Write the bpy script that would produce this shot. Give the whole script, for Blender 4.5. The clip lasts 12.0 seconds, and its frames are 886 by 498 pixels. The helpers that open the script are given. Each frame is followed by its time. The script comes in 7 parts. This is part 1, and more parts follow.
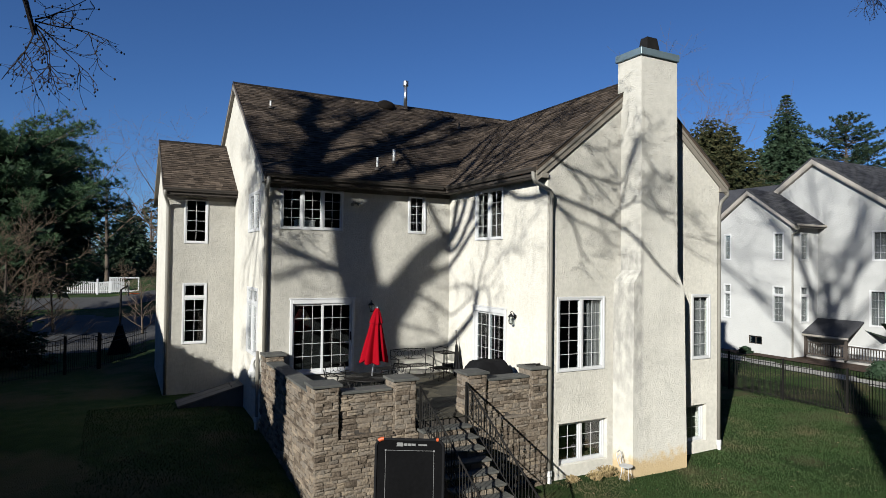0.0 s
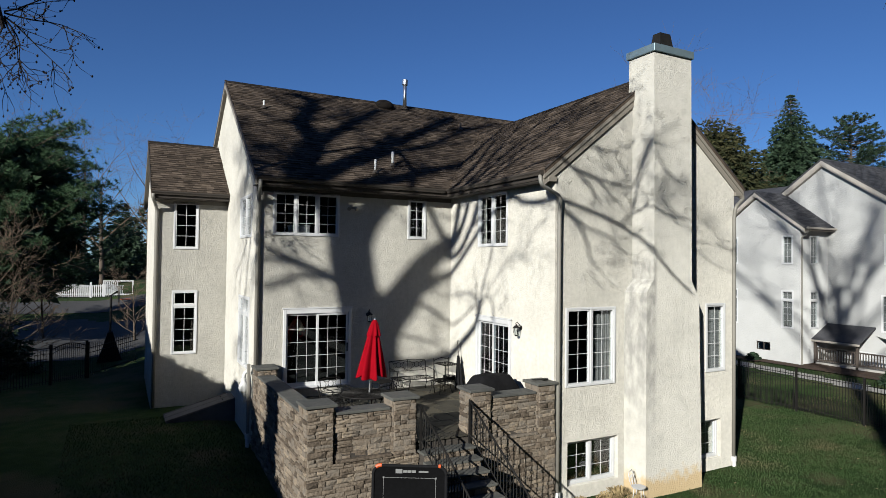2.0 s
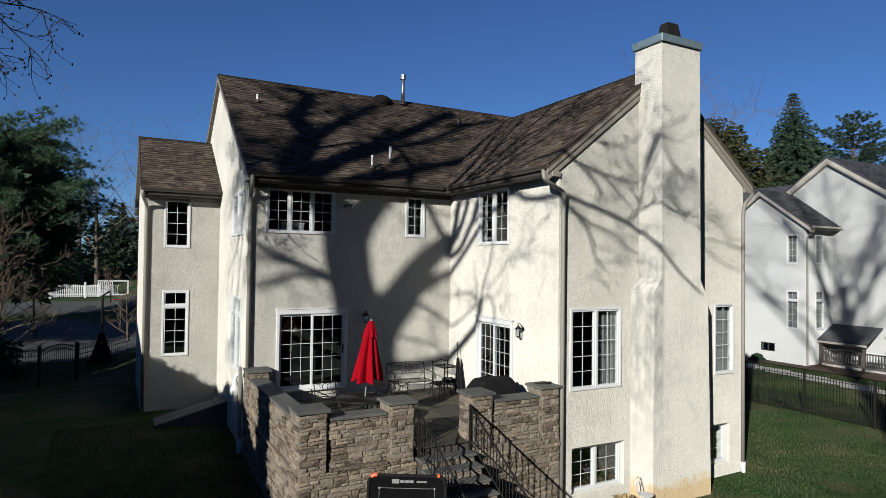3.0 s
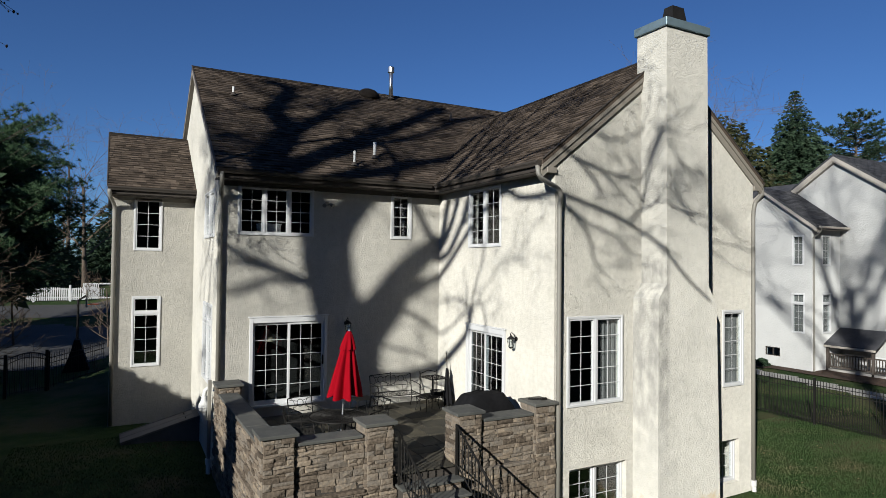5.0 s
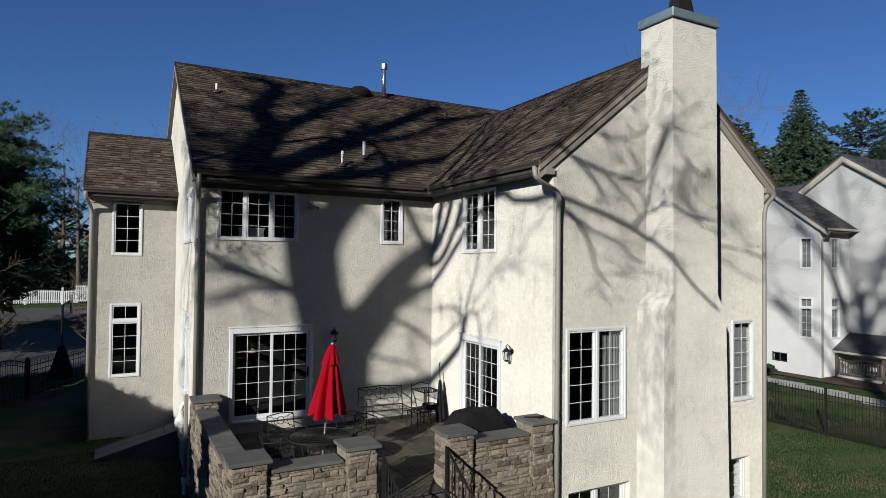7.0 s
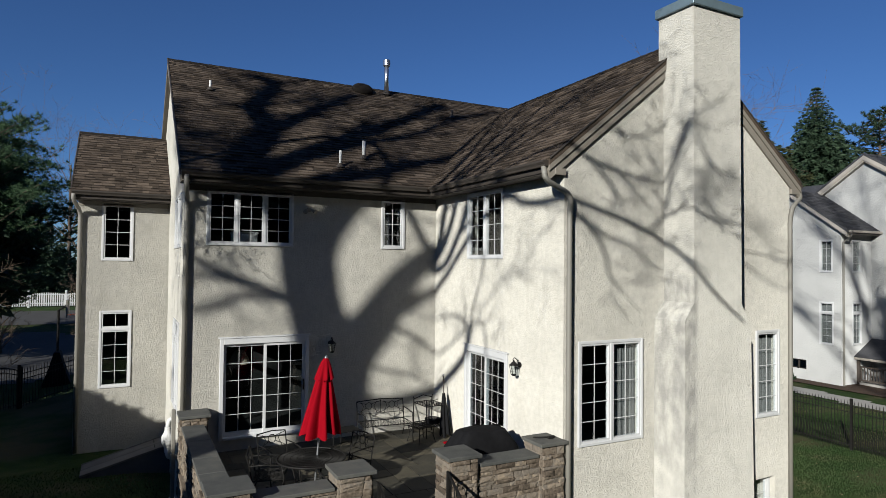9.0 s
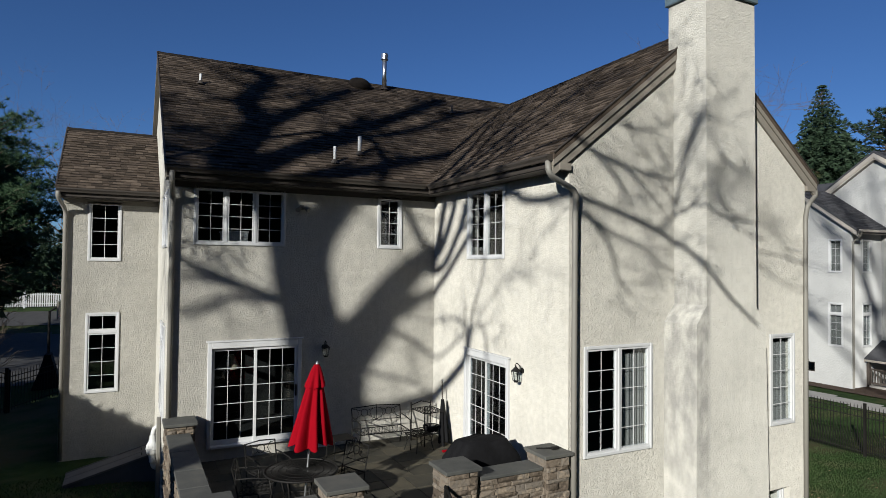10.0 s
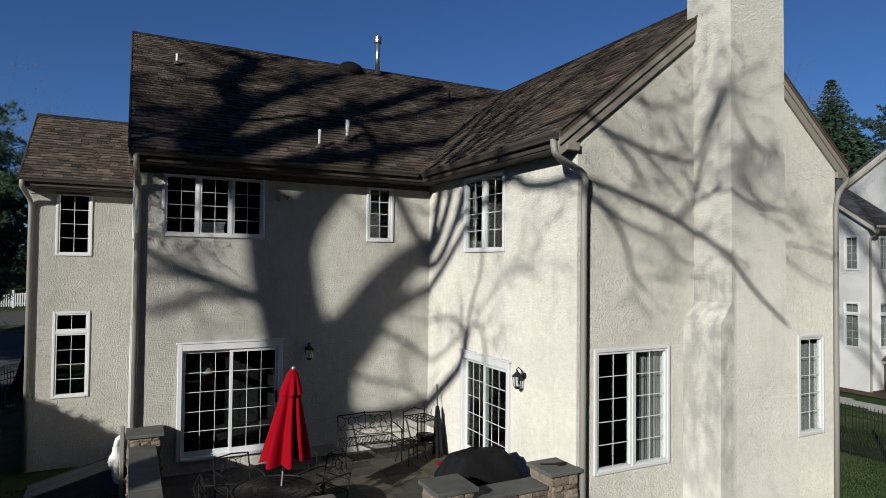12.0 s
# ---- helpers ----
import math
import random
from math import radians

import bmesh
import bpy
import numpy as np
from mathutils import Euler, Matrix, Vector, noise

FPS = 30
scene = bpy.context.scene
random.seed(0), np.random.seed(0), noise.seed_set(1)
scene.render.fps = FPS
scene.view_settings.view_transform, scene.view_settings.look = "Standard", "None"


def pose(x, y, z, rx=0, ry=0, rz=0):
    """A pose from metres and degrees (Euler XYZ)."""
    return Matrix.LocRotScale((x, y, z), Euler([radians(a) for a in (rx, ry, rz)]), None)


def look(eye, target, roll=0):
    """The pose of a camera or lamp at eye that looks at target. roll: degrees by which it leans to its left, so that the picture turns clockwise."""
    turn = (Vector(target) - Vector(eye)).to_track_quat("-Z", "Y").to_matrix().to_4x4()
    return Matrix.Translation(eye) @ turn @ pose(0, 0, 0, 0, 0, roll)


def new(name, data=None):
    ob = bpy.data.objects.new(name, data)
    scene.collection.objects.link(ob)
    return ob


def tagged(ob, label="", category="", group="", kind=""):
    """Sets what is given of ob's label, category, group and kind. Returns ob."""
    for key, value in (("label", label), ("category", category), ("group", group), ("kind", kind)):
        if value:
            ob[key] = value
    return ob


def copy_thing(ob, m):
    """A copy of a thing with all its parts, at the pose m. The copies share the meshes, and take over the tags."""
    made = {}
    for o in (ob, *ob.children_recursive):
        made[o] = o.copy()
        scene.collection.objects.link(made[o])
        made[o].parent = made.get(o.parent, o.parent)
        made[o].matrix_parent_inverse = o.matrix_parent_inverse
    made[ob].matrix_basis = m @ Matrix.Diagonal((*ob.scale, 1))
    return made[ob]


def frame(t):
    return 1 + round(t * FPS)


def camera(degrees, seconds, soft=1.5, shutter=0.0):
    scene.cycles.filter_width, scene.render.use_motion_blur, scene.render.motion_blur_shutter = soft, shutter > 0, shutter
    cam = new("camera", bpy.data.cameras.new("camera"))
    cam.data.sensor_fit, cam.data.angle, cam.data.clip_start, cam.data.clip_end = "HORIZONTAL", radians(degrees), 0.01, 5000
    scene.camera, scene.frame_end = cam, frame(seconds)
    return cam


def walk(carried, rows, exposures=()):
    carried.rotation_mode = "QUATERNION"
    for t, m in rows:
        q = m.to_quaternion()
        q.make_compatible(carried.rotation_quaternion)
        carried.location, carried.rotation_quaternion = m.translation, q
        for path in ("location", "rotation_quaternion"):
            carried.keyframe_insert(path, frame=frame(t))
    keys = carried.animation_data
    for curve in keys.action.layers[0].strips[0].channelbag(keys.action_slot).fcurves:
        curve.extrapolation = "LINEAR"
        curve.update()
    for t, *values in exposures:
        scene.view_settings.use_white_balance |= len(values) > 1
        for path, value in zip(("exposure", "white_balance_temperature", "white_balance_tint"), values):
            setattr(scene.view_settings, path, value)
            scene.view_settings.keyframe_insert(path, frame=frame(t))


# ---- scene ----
cam = camera(71.3, 12.0, soft=0.5)
PATH = [
    (0, (-0.336, -0.273, 5.502), (0.6, 1.494, 5.545), 0.7),
    (0.5, (-0.268, -0.098, 5.594), (0.668, 1.669, 5.638), 0.7),
    (1, (-0.196, 0.085, 5.683), (0.741, 1.852, 5.726), 0.7),
    (1.5, (-0.098, 0.297, 5.709), (0.84, 2.063, 5.752), 0.7),
    (2, (0.023, 0.537, 5.705), (0.961, 2.302, 5.749), 0.7),
    (2.5, (0.164, 0.796, 5.681), (1.104, 2.561, 5.727), 0.7),
    (3, (0.303, 1.068, 5.664), (1.244, 2.832, 5.709), 0.7),
    (5, (1.125, 2.013, 5.752), (2.071, 3.775, 5.799), 0.6),
    (5.5, (1.301, 2.204, 5.782), (2.248, 3.965, 5.829), 0.6),
    (6, (1.46, 2.359, 5.833), (2.408, 4.119, 5.879), 0.6),
    (6.5, (1.599, 2.51, 5.867), (2.544, 4.272, 5.914), 0.6),
    (7, (1.742, 2.677, 5.913), (2.683, 4.442, 5.96), 0.6),
    (9, (2.259, 3.383, 6.042), (3.174, 5.161, 6.091), 0.6),
    (9.5, (2.435, 3.64, 6.058), (3.347, 5.419, 6.106), 0.6),
    (10, (2.601, 3.907, 6.057), (3.511, 5.687, 6.105), 0.6),
    (10.5, (2.786, 4.152, 6.018), (3.694, 5.934, 6.065), 0.6),
    (11, (2.958, 4.408, 5.946), (3.864, 6.191, 5.995), 0.6),
    (11.5, (3.12, 4.663, 5.912), (4.025, 6.446, 5.962), 0.6),
    (12, (3.278, 4.904, 5.933), (4.183, 6.687, 5.982), 0.6),
]
walk(cam, [(t, look(eye, target, roll)) for t, eye, target, roll in PATH], exposures=[(0.0, 0.55), (3.0, 0.48), (6.0, 0.41), (9.0, 0.34), (12.0, 0.27)])

# ---- world and sun ----
SUN_WAY = Vector((1.46, 1.0, -0.69)).normalized()          # the way the sunlight travels
world = bpy.data.worlds.new("world")
scene.world = world
world.use_nodes = True
wn, wl = world.node_tree.nodes, world.node_tree.links
sky = wn.new("ShaderNodeTexSky")
sky.sky_type, sky.sun_disc = "NISHITA", False
sky.sun_elevation = math.asin(-SUN_WAY.z)
sky.sun_rotation = math.atan2(-SUN_WAY.x, -SUN_WAY.y)
sky.air_density, sky.dust_density, sky.ozone_density = 1.0, 0.0, 4.0
sky.altitude = 1500
wn["Background"].inputs[1].default_value = 0.043
tint = wn.new("ShaderNodeMix")
tint.data_type, tint.blend_type = "RGBA", "MULTIPLY"
tint.inputs[0].default_value = 1.0
tint.inputs[7].default_value = (0.71, 1.0, 1.40, 1)          # a very clear, deep blue winter sky
wl.new(sky.outputs[0], tint.inputs[6])
wl.new(tint.outputs[2], wn["Background"].inputs[0])
sun_data = bpy.data.lights.new("sun", "SUN")
sun_data.energy, sun_data.angle, sun_data.color = 5.0, radians(0.53), (0.972, 0.968, 0.908)
sun = new("sun", sun_data)
sun.matrix_world = Matrix.Translation((-20, -14, 14)) @ SUN_WAY.to_track_quat("-Z", "Y").to_matrix().to_4x4()
scene.view_settings.exposure = 0.0


# ---- materials ----
def material(name, color, rough=0.8, metal=0.0, vary=0.15, scale=6.0, bump=0.0, bump_scale=60.0, spread="noise", stain=None, specular=0.4, per="", detail=6.0, streak=None, base_stain=None, bump_rough=0.5, chalky=0.0, weather_and_shade=None, lace=0.0):
    m = bpy.data.materials.new(name)
    m.use_nodes = True
    n, l = m.node_tree.nodes, m.node_tree.links
    b = n["Principled BSDF"]
    b.inputs["Roughness"].default_value, b.inputs["Metallic"].default_value = rough, metal
    b.inputs["Specular IOR Level"].default_value = specular
    b.inputs["Diffuse Roughness"].default_value = chalky
    tc = n.new("ShaderNodeTexCoord")
    t = n.new("ShaderNodeTexNoise")
    t.inputs["Scale"].default_value, t.inputs["Detail"].default_value = scale, detail
    l.new(tc.outputs["Object"], t.inputs["Vector"])
    big = n.new("ShaderNodeTexNoise")
    big.inputs["Scale"].default_value, big.inputs["Detail"].default_value = scale / 9, 3.0
    l.new(tc.outputs["Object"], big.inputs["Vector"])
    mean = n.new("ShaderNodeMath")
    mean.operation = "ADD"
    l.new(t.outputs["Fac"], mean.inputs[0])
    l.new(big.outputs["Fac"], mean.inputs[1])
    last = mean.outputs[0]
    low, high = 0.62, 1.38
    if per:
        src = n.new("ShaderNodeNewGeometry" if per == "island" else "ShaderNodeObjectInfo")
        add = n.new("ShaderNodeMath")
        add.operation = "ADD"
        l.new(last, add.inputs[0])
        l.new(src.outputs["Random Per Island" if per == "island" else "Random"], add.inputs[1])
        last, low, high = add.outputs[0], 0.98, 2.02
    rng = n.new("ShaderNodeMapRange")
    rng.inputs["From Min"].default_value, rng.inputs["From Max"].default_value = low, high
    l.new(last, rng.inputs["Value"])
    ramp = n.new("ShaderNodeValToRGB")
    e = ramp.color_ramp.elements
    if isinstance(color[0], (tuple, list)):
        e[0].color, e[1].color = (*color[0], 1), (*color[-1], 1)
        for k, c in enumerate(color[1:-1]):
            e.new((k + 1) / (len(color) - 1)).color = (*c, 1)
    else:
        e[0].color = (*[max(0.0, c * (1 - vary)) for c in color], 1)
        e[1].color = (*[min(1.0, c * (1 + vary)) for c in color], 1)
    l.new(rng.outputs[0], ramp.inputs[0])
    out = ramp.outputs[0]
    if stain:
        # blotches with edges of their own: colour, scale, threshold, amount
        sc, ss, st, sa = stain
        sn = n.new("ShaderNodeTexNoise")
        sn.inputs["Scale"].default_value, sn.inputs["Detail"].default_value = ss, 8.0
        l.new(tc.outputs["Object"], sn.inputs["Vector"])
        sm = n.new("ShaderNodeMapRange")
        sm.inputs["From Min"].default_value, sm.inputs["From Max"].default_value = st, st + 0.12
        sm.inputs["To Max"].default_value = sa
        l.new(sn.outputs["Fac"], sm.inputs["Value"])
        mx = n.new("ShaderNodeMix")
        mx.data_type = "RGBA"
        l.new(sm.outputs[0], mx.inputs[0])
        l.new(out, mx.inputs[6])
        mx.inputs[7].default_value = (*sc, 1)
        out = mx.outputs[2]
    if streak:
        # rain streaks: colour, amount
        mp = n.new("ShaderNodeMapping")
        mp.inputs["Scale"].default_value = (5.0, 5.0, 0.35)
        l.new(tc.outputs["Object"], mp.inputs["Vector"])
        kn = n.new("ShaderNodeTexNoise")
        kn.inputs["Scale"].default_value, kn.inputs["Detail"].default_value = 1.0, 7.0
        l.new(mp.outputs[0], kn.inputs["Vector"])
        km = n.new("ShaderNodeMapRange")
        km.inputs["From Min"].default_value, km.inputs["From Max"].default_value, km.inputs["To Max"].default_value = 0.55, 0.78, streak[1]
        l.new(kn.outputs["Fac"], km.inputs["Value"])
        kx = n.new("ShaderNodeMix")
        kx.data_type = "RGBA"
        l.new(km.outputs[0], kx.inputs[0])
        l.new(out, kx.inputs[6])
        kx.inputs[7].default_value = (*streak[0], 1)
        out = kx.outputs[2]
    if base_stain:
        # a band of splashed earth with a ragged upper edge: colour, height
        sp = n.new("ShaderNodeSeparateXYZ")
        l.new(tc.outputs["Object"], sp.inputs[0])
        rag = n.new("ShaderNodeMath")
        rag.operation = "MULTIPLY_ADD"
        rag.inputs[1].default_value = -0.9
        l.new(t.outputs["Fac"], rag.inputs[0])
        l.new(sp.outputs[2], rag.inputs[2])
        bm_ = n.new("ShaderNodeMapRange")
        bm_.inputs["From Min"].default_value, bm_.inputs["From Max"].default_value = base_stain[1] - 0.45, base_stain[1] - 0.75
        bm_.inputs["To Max"].default_value = 0.75
        l.new(rag.outputs[0], bm_.inputs["Value"])
        bx = n.new("ShaderNodeMix")
        bx.data_type = "RGBA"
        l.new(bm_.outputs[0], bx.inputs[0])
        l.new(out, bx.inputs[6])
        bx.inputs[7].default_value = (*base_stain[0], 1)
        out = bx.outputs[2]
    if weather_and_shade:
        # grey weathering on one flank below a ledge, also dimming its sunlit side: colour, flank's x, top, foot, amount
        wc, wx, w1, w0, wa = weather_and_shade
        sw = n.new("ShaderNodeSeparateXYZ")
        l.new(tc.outputs["Object"], sw.inputs[0])
        mw_ = n.new("ShaderNodeMapping")
        mw_.inputs["Scale"].default_value = (5.0, 5.0, 2.6)
        l.new(tc.outputs["Object"], mw_.inputs["Vector"])
        nw = n.new("ShaderNodeTexNoise")
        nw.inputs["Scale"].default_value, nw.inputs["Detail"].default_value = 1.0, 9.0
        l.new(mw_.outputs[0], nw.inputs["Vector"])
        last_w = None
        for src, lo, hi in ((nw.outputs["Fac"], 0.30, 0.62), (sw.outputs[0], wx + 0.10, wx - 0.02), (sw.outputs[2], w1 + 0.06, w1 - 0.10), (sw.outputs[2], w0, w0 + 2.8)):
            r_ = n.new("ShaderNodeMapRange")
            r_.inputs["From Min"].default_value, r_.inputs["From Max"].default_value = lo, hi
            l.new(src, r_.inputs["Value"])
            if last_w is None:
                r_.inputs["To Max"].default_value = wa
                last_w = r_.outputs[0]
            else:
                k_ = n.new("ShaderNodeMath")
                k_.operation = "MULTIPLY"
                l.new(last_w, k_.inputs[0])
                l.new(r_.outputs[0], k_.inputs[1])
                last_w = k_.outputs[0]
        wm = n.new("ShaderNodeMix")
        wm.data_type = "RGBA"
        l.new(last_w, wm.inputs[0])
        l.new(out, wm.inputs[6])
        wm.inputs[7].default_value = (*wc, 1)
        out = wm.outputs[2]
    l.new(out, b.inputs["Base Color"])
    if bump:
        bt = n.new("ShaderNodeTexNoise")
        bt.inputs["Scale"].default_value, bt.inputs["Detail"].default_value, bt.inputs["Roughness"].default_value = bump_scale, 6.0, bump_rough
        l.new(tc.outputs["Object"], bt.inputs["Vector"])
        bn = n.new("ShaderNodeBump")
        bn.inputs["Strength"].default_value, bn.inputs["Distance"].default_value = 1.0, bump
        height = bt.outputs["Fac"]
        if lace:
            # trowelled ridges and pits of a lace finish over the finer grain
            lt = n.new("ShaderNodeTexNoise")
            lt.inputs["Scale"].default_value, lt.inputs["Detail"].default_value, lt.inputs["Distortion"].default_value = 11.0, 3.0, 1.6
            l.new(tc.outputs["Object"], lt.inputs["Vector"])
            lr = n.new("ShaderNodeMapRange")
            lr.interpolation_type = "SMOOTHSTEP"
            lr.inputs["From Min"].default_value, lr.inputs["From Max"].default_value, lr.inputs["To Max"].default_value = 0.46, 0.56, lace
            l.new(lt.outputs["Fac"], lr.inputs["Value"])
            la = n.new("ShaderNodeMath")
            l.new(bt.outputs["Fac"], la.inputs[0])
            l.new(lr.outputs[0], la.inputs[1])
            height = la.outputs[0]
        l.new(height, bn.inputs["Height"])
        l.new(bn.outputs[0], b.inputs["Normal"])
    return m


STUCCO = material("stucco", (0.500, 0.478, 0.428), 0.92, lace=0.12, vary=0.14, scale=9.0, chalky=1.0, bump=0.030, bump_scale=26.0, bump_rough=0.76, stain=((0.340, 0.318, 0.272), 0.9, 0.62, 0.35), specular=0.15, streak=((0.330, 0.310, 0.266), 0.25))
STUCCO_CHIM = material("chimney_stucco", (0.486, 0.468, 0.424), 0.92, lace=0.05, vary=0.10, scale=6.0, chalky=1.0, bump=0.030, bump_scale=22.0, bump_rough=0.74, stain=((0.350, 0.336, 0.304), 2.2, 0.58, 0.45), weather_and_shade=((0.270, 0.262, 0.243), 11.85, 5.95, 0.6, 0.95), specular=0.15, streak=((0.350, 0.337, 0.304), 0.30), base_stain=((0.410, 0.285, 0.125), 0.60))
STUCCO_FAR = material("white_stucco", (0.425, 0.425, 0.420), 0.92, chalky=1.0, vary=0.05, scale=2.0, bump=0.02, bump_scale=12.0, specular=0.15)
TRIM = material("taupe_trim", (0.230, 0.206, 0.174), 0.55, vary=0.08, scale=4.0, bump=0.002)
GUTTER = material("brown_gutter", (0.048, 0.040, 0.034), 0.5, vary=0.1, scale=4.0)
TRIM_DARK = material("brown_soffit", (0.055, 0.046, 0.039), 0.7, vary=0.08, scale=4.0)
WHITE = material("white_vinyl", (0.560, 0.562, 0.565), 0.35, vary=0.03, scale=5.0)
SPOUT = material("beige_downspout", (0.215, 0.203, 0.178), 0.5, vary=0.06, scale=5.0)
SHINGLE = material("brown_shingle", ((0.036, 0.027, 0.020), (0.068, 0.051, 0.039), (0.085, 0.064, 0.049), (0.128, 0.098, 0.075)), 0.95, scale=30.0, bump=0.006, bump_scale=140.0, per="island", specular=0.2)
SHINGLE_OB = material("brown_shingle_piece", ((0.036, 0.027, 0.020), (0.068, 0.051, 0.039), (0.085, 0.064, 0.049), (0.128, 0.098, 0.075)), 0.95, scale=30.0, bump=0.006, bump_scale=140.0, per="object", specular=0.2)
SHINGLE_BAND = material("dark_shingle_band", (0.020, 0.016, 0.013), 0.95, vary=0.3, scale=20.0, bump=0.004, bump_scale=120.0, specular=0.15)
SHINGLE_FAR = material("grey_shingle", ((0.041, 0.041, 0.045), (0.066, 0.066, 0.072), (0.090, 0.090, 0.098)), 0.9, scale=20.0, bump=0.006, bump_scale=90.0, per="island", specular=0.25)
STONE_COL = ((0.080, 0.063, 0.048), (0.152, 0.119, 0.090), (0.206, 0.168, 0.130), (0.160, 0.138, 0.115), (0.268, 0.214, 0.158))
STONE = material("ledge_stone", STONE_COL, 0.9, scale=14.0, bump=0.022, bump_scale=22.0, per="island", specular=0.2)
STONE_OB = material("ledge_stone_piece", STONE_COL, 0.9, scale=14.0, bump=0.022, bump_scale=22.0, per="object", specular=0.2)
MORTAR = material("mortar", (0.055, 0.047, 0.04), 0.95, vary=0.2, scale=20.0, bump=0.01)
BLUESTONE = material("bluestone", ((0.056, 0.057, 0.054), (0.086, 0.086, 0.079), (0.122, 0.116, 0.099)), 0.75, scale=5.0, bump=0.004, bump_scale=30.0)
FLAG = material("flagstone", ((0.027, 0.026, 0.021), (0.052, 0.046, 0.033), (0.094, 0.080, 0.054)), 0.75, scale=4.0, bump=0.004, bump_scale=30.0, per="object")
IRON = material("black_iron", (0.016, 0.015, 0.014), 0.6, metal=0.2, vary=0.3, scale=20.0, specular=0.2)
BLACK = material("black_fabric", (0.009, 0.009, 0.010), 0.85, specular=0.12, vary=0.3, scale=12.0, bump=0.004, bump_scale=40.0)
RED = material("red_canvas", (0.235, 0.002, 0.008), 0.9, specular=0.06, vary=0.15, scale=6.0, bump=0.004, bump_scale=60.0)
COPPER = material("blue_grey_flashing", (0.16, 0.22, 0.25), 0.45, metal=0.4, vary=0.2, scale=5.0)
STEEL = material("galvanised_steel", (0.62, 0.63, 0.65), 0.28, metal=0.95, vary=0.1, scale=8.0)
PVC = material("white_plastic_pipe", (0.60, 0.60, 0.585), 0.5, vary=0.05, scale=8.0)
ASPHALT = material("asphalt", (0.051, 0.049, 0.048), 0.9, vary=0.25, scale=3.0, bump=0.004, bump_scale=80.0)
CONCRETE = material("concrete", (0.344, 0.328, 0.303), 0.9, vary=0.12, scale=3.0, bump=0.003, bump_scale=60.0)
GRASS = material("lawn_soil", ((0.016, 0.034, 0.011), (0.032, 0.058, 0.017), (0.070, 0.074, 0.032)), 0.95, scale=2.2, bump=0.04, bump_scale=34.0, stain=((0.105, 0.085, 0.050), 0.42, 0.52, 0.65), specular=0.1)
BLADE = material("grass_blade", ((0.023, 0.047, 0.015), (0.032, 0.064, 0.019), (0.060, 0.078, 0.034)), 0.75, scale=1.0, per="island", specular=0.12, stain=((0.125, 0.102, 0.058), 0.36, 0.50, 0.75))
BARK = material("bark", (0.098, 0.078, 0.061), 0.95, vary=0.35, scale=10.0, bump=0.03, bump_scale=18.0, specular=0.1)
DARK_TWIG = material("dark_twig", (0.030, 0.025, 0.024), 0.9, vary=0.3, scale=8.0, specular=0.1)
TWIG = material("grey_twig", (0.132, 0.098, 0.072), 0.9, vary=0.3, scale=8.0, specular=0.1)
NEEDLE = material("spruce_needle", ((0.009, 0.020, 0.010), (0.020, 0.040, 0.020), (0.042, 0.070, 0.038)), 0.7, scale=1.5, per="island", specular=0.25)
PINE = material("pine_needle", ((0.016, 0.040, 0.016), (0.040, 0.082, 0.034), (0.086, 0.146, 0.070)), 0.7, scale=1.5, per="island", specular=0.25)
CEDAR = material("bronze_foliage", ((0.016, 0.024, 0.009), (0.036, 0.040, 0.016), (0.068, 0.062, 0.026)), 0.8, scale=1.5, per="island", specular=0.2)
# near-black base colour stands in for the lack of light indoors
ROOM = material("room_shade_black", (0.022, 0.020, 0.018), 0.9, vary=0.15, scale=1.0)
CURTAIN = material("white_curtain", (0.165, 0.165, 0.162), 0.9, vary=0.06, scale=5.0)
MULCH = material("brown_mulch", (0.06, 0.035, 0.022), 0.95, vary=0.4, scale=30.0, bump=0.02, bump_scale=60.0)
WOOD = material("weathered_wood", (0.065, 0.052, 0.044), 0.8, vary=0.25, scale=12.0, bump=0.003)


def glass_material(name, tint=(0.9, 0.94, 0.95), mirror=0.12):
    m = bpy.data.materials.new(name)
    m.use_nodes = True
    n, l = m.node_tree.nodes, m.node_tree.links
    n.remove(n["Principled BSDF"])
    clear, gloss, mix, fres = n.new("ShaderNodeBsdfTransparent"), n.new("ShaderNodeBsdfGlossy"), n.new("ShaderNodeMixShader"), n.new("ShaderNodeLayerWeight")
    clear.inputs[0].default_value = (*tint, 1)
    gloss.inputs["Roughness"].default_value = 0.02
    fres.inputs["Blend"].default_value = 0.5
    power, scaled = n.new("ShaderNodeMath"), n.new("ShaderNodeMath")
    power.operation, scaled.operation = "POWER", "MULTIPLY_ADD"
    power.inputs[1].default_value = 4.0
    scaled.inputs[1].default_value, scaled.inputs[2].default_value = 0.98 - mirror, mirror
    l.new(fres.outputs["Facing"], power.inputs[0])
    l.new(power.outputs[0], scaled.inputs[0])
    l.new(scaled.outputs[0], mix.inputs[0])
    l.new(clear.outputs[0], mix.inputs[1])
    l.new(gloss.outputs[0], mix.inputs[2])
    l.new(mix.outputs[0], n["Material Output"].inputs["Surface"])
    return m


GLASS = glass_material("window_glass")
DOOR_GLASS = glass_material("door_glass", (0.62, 0.68, 0.70), 0.05)


# ---- building helpers ----
def thing(name, x, y, z, label, category, group="", kind=""):
    ob = new(name)
    ob.empty_display_size = 0.2
    ob.matrix_world = Matrix.Translation((x, y, z))
    bpy.context.view_layer.update()
    return tagged(ob, label, category, group, kind)


def smooth(me, angle=None):
    me.polygons.foreach_set("use_smooth", [True] * len(me.polygons))


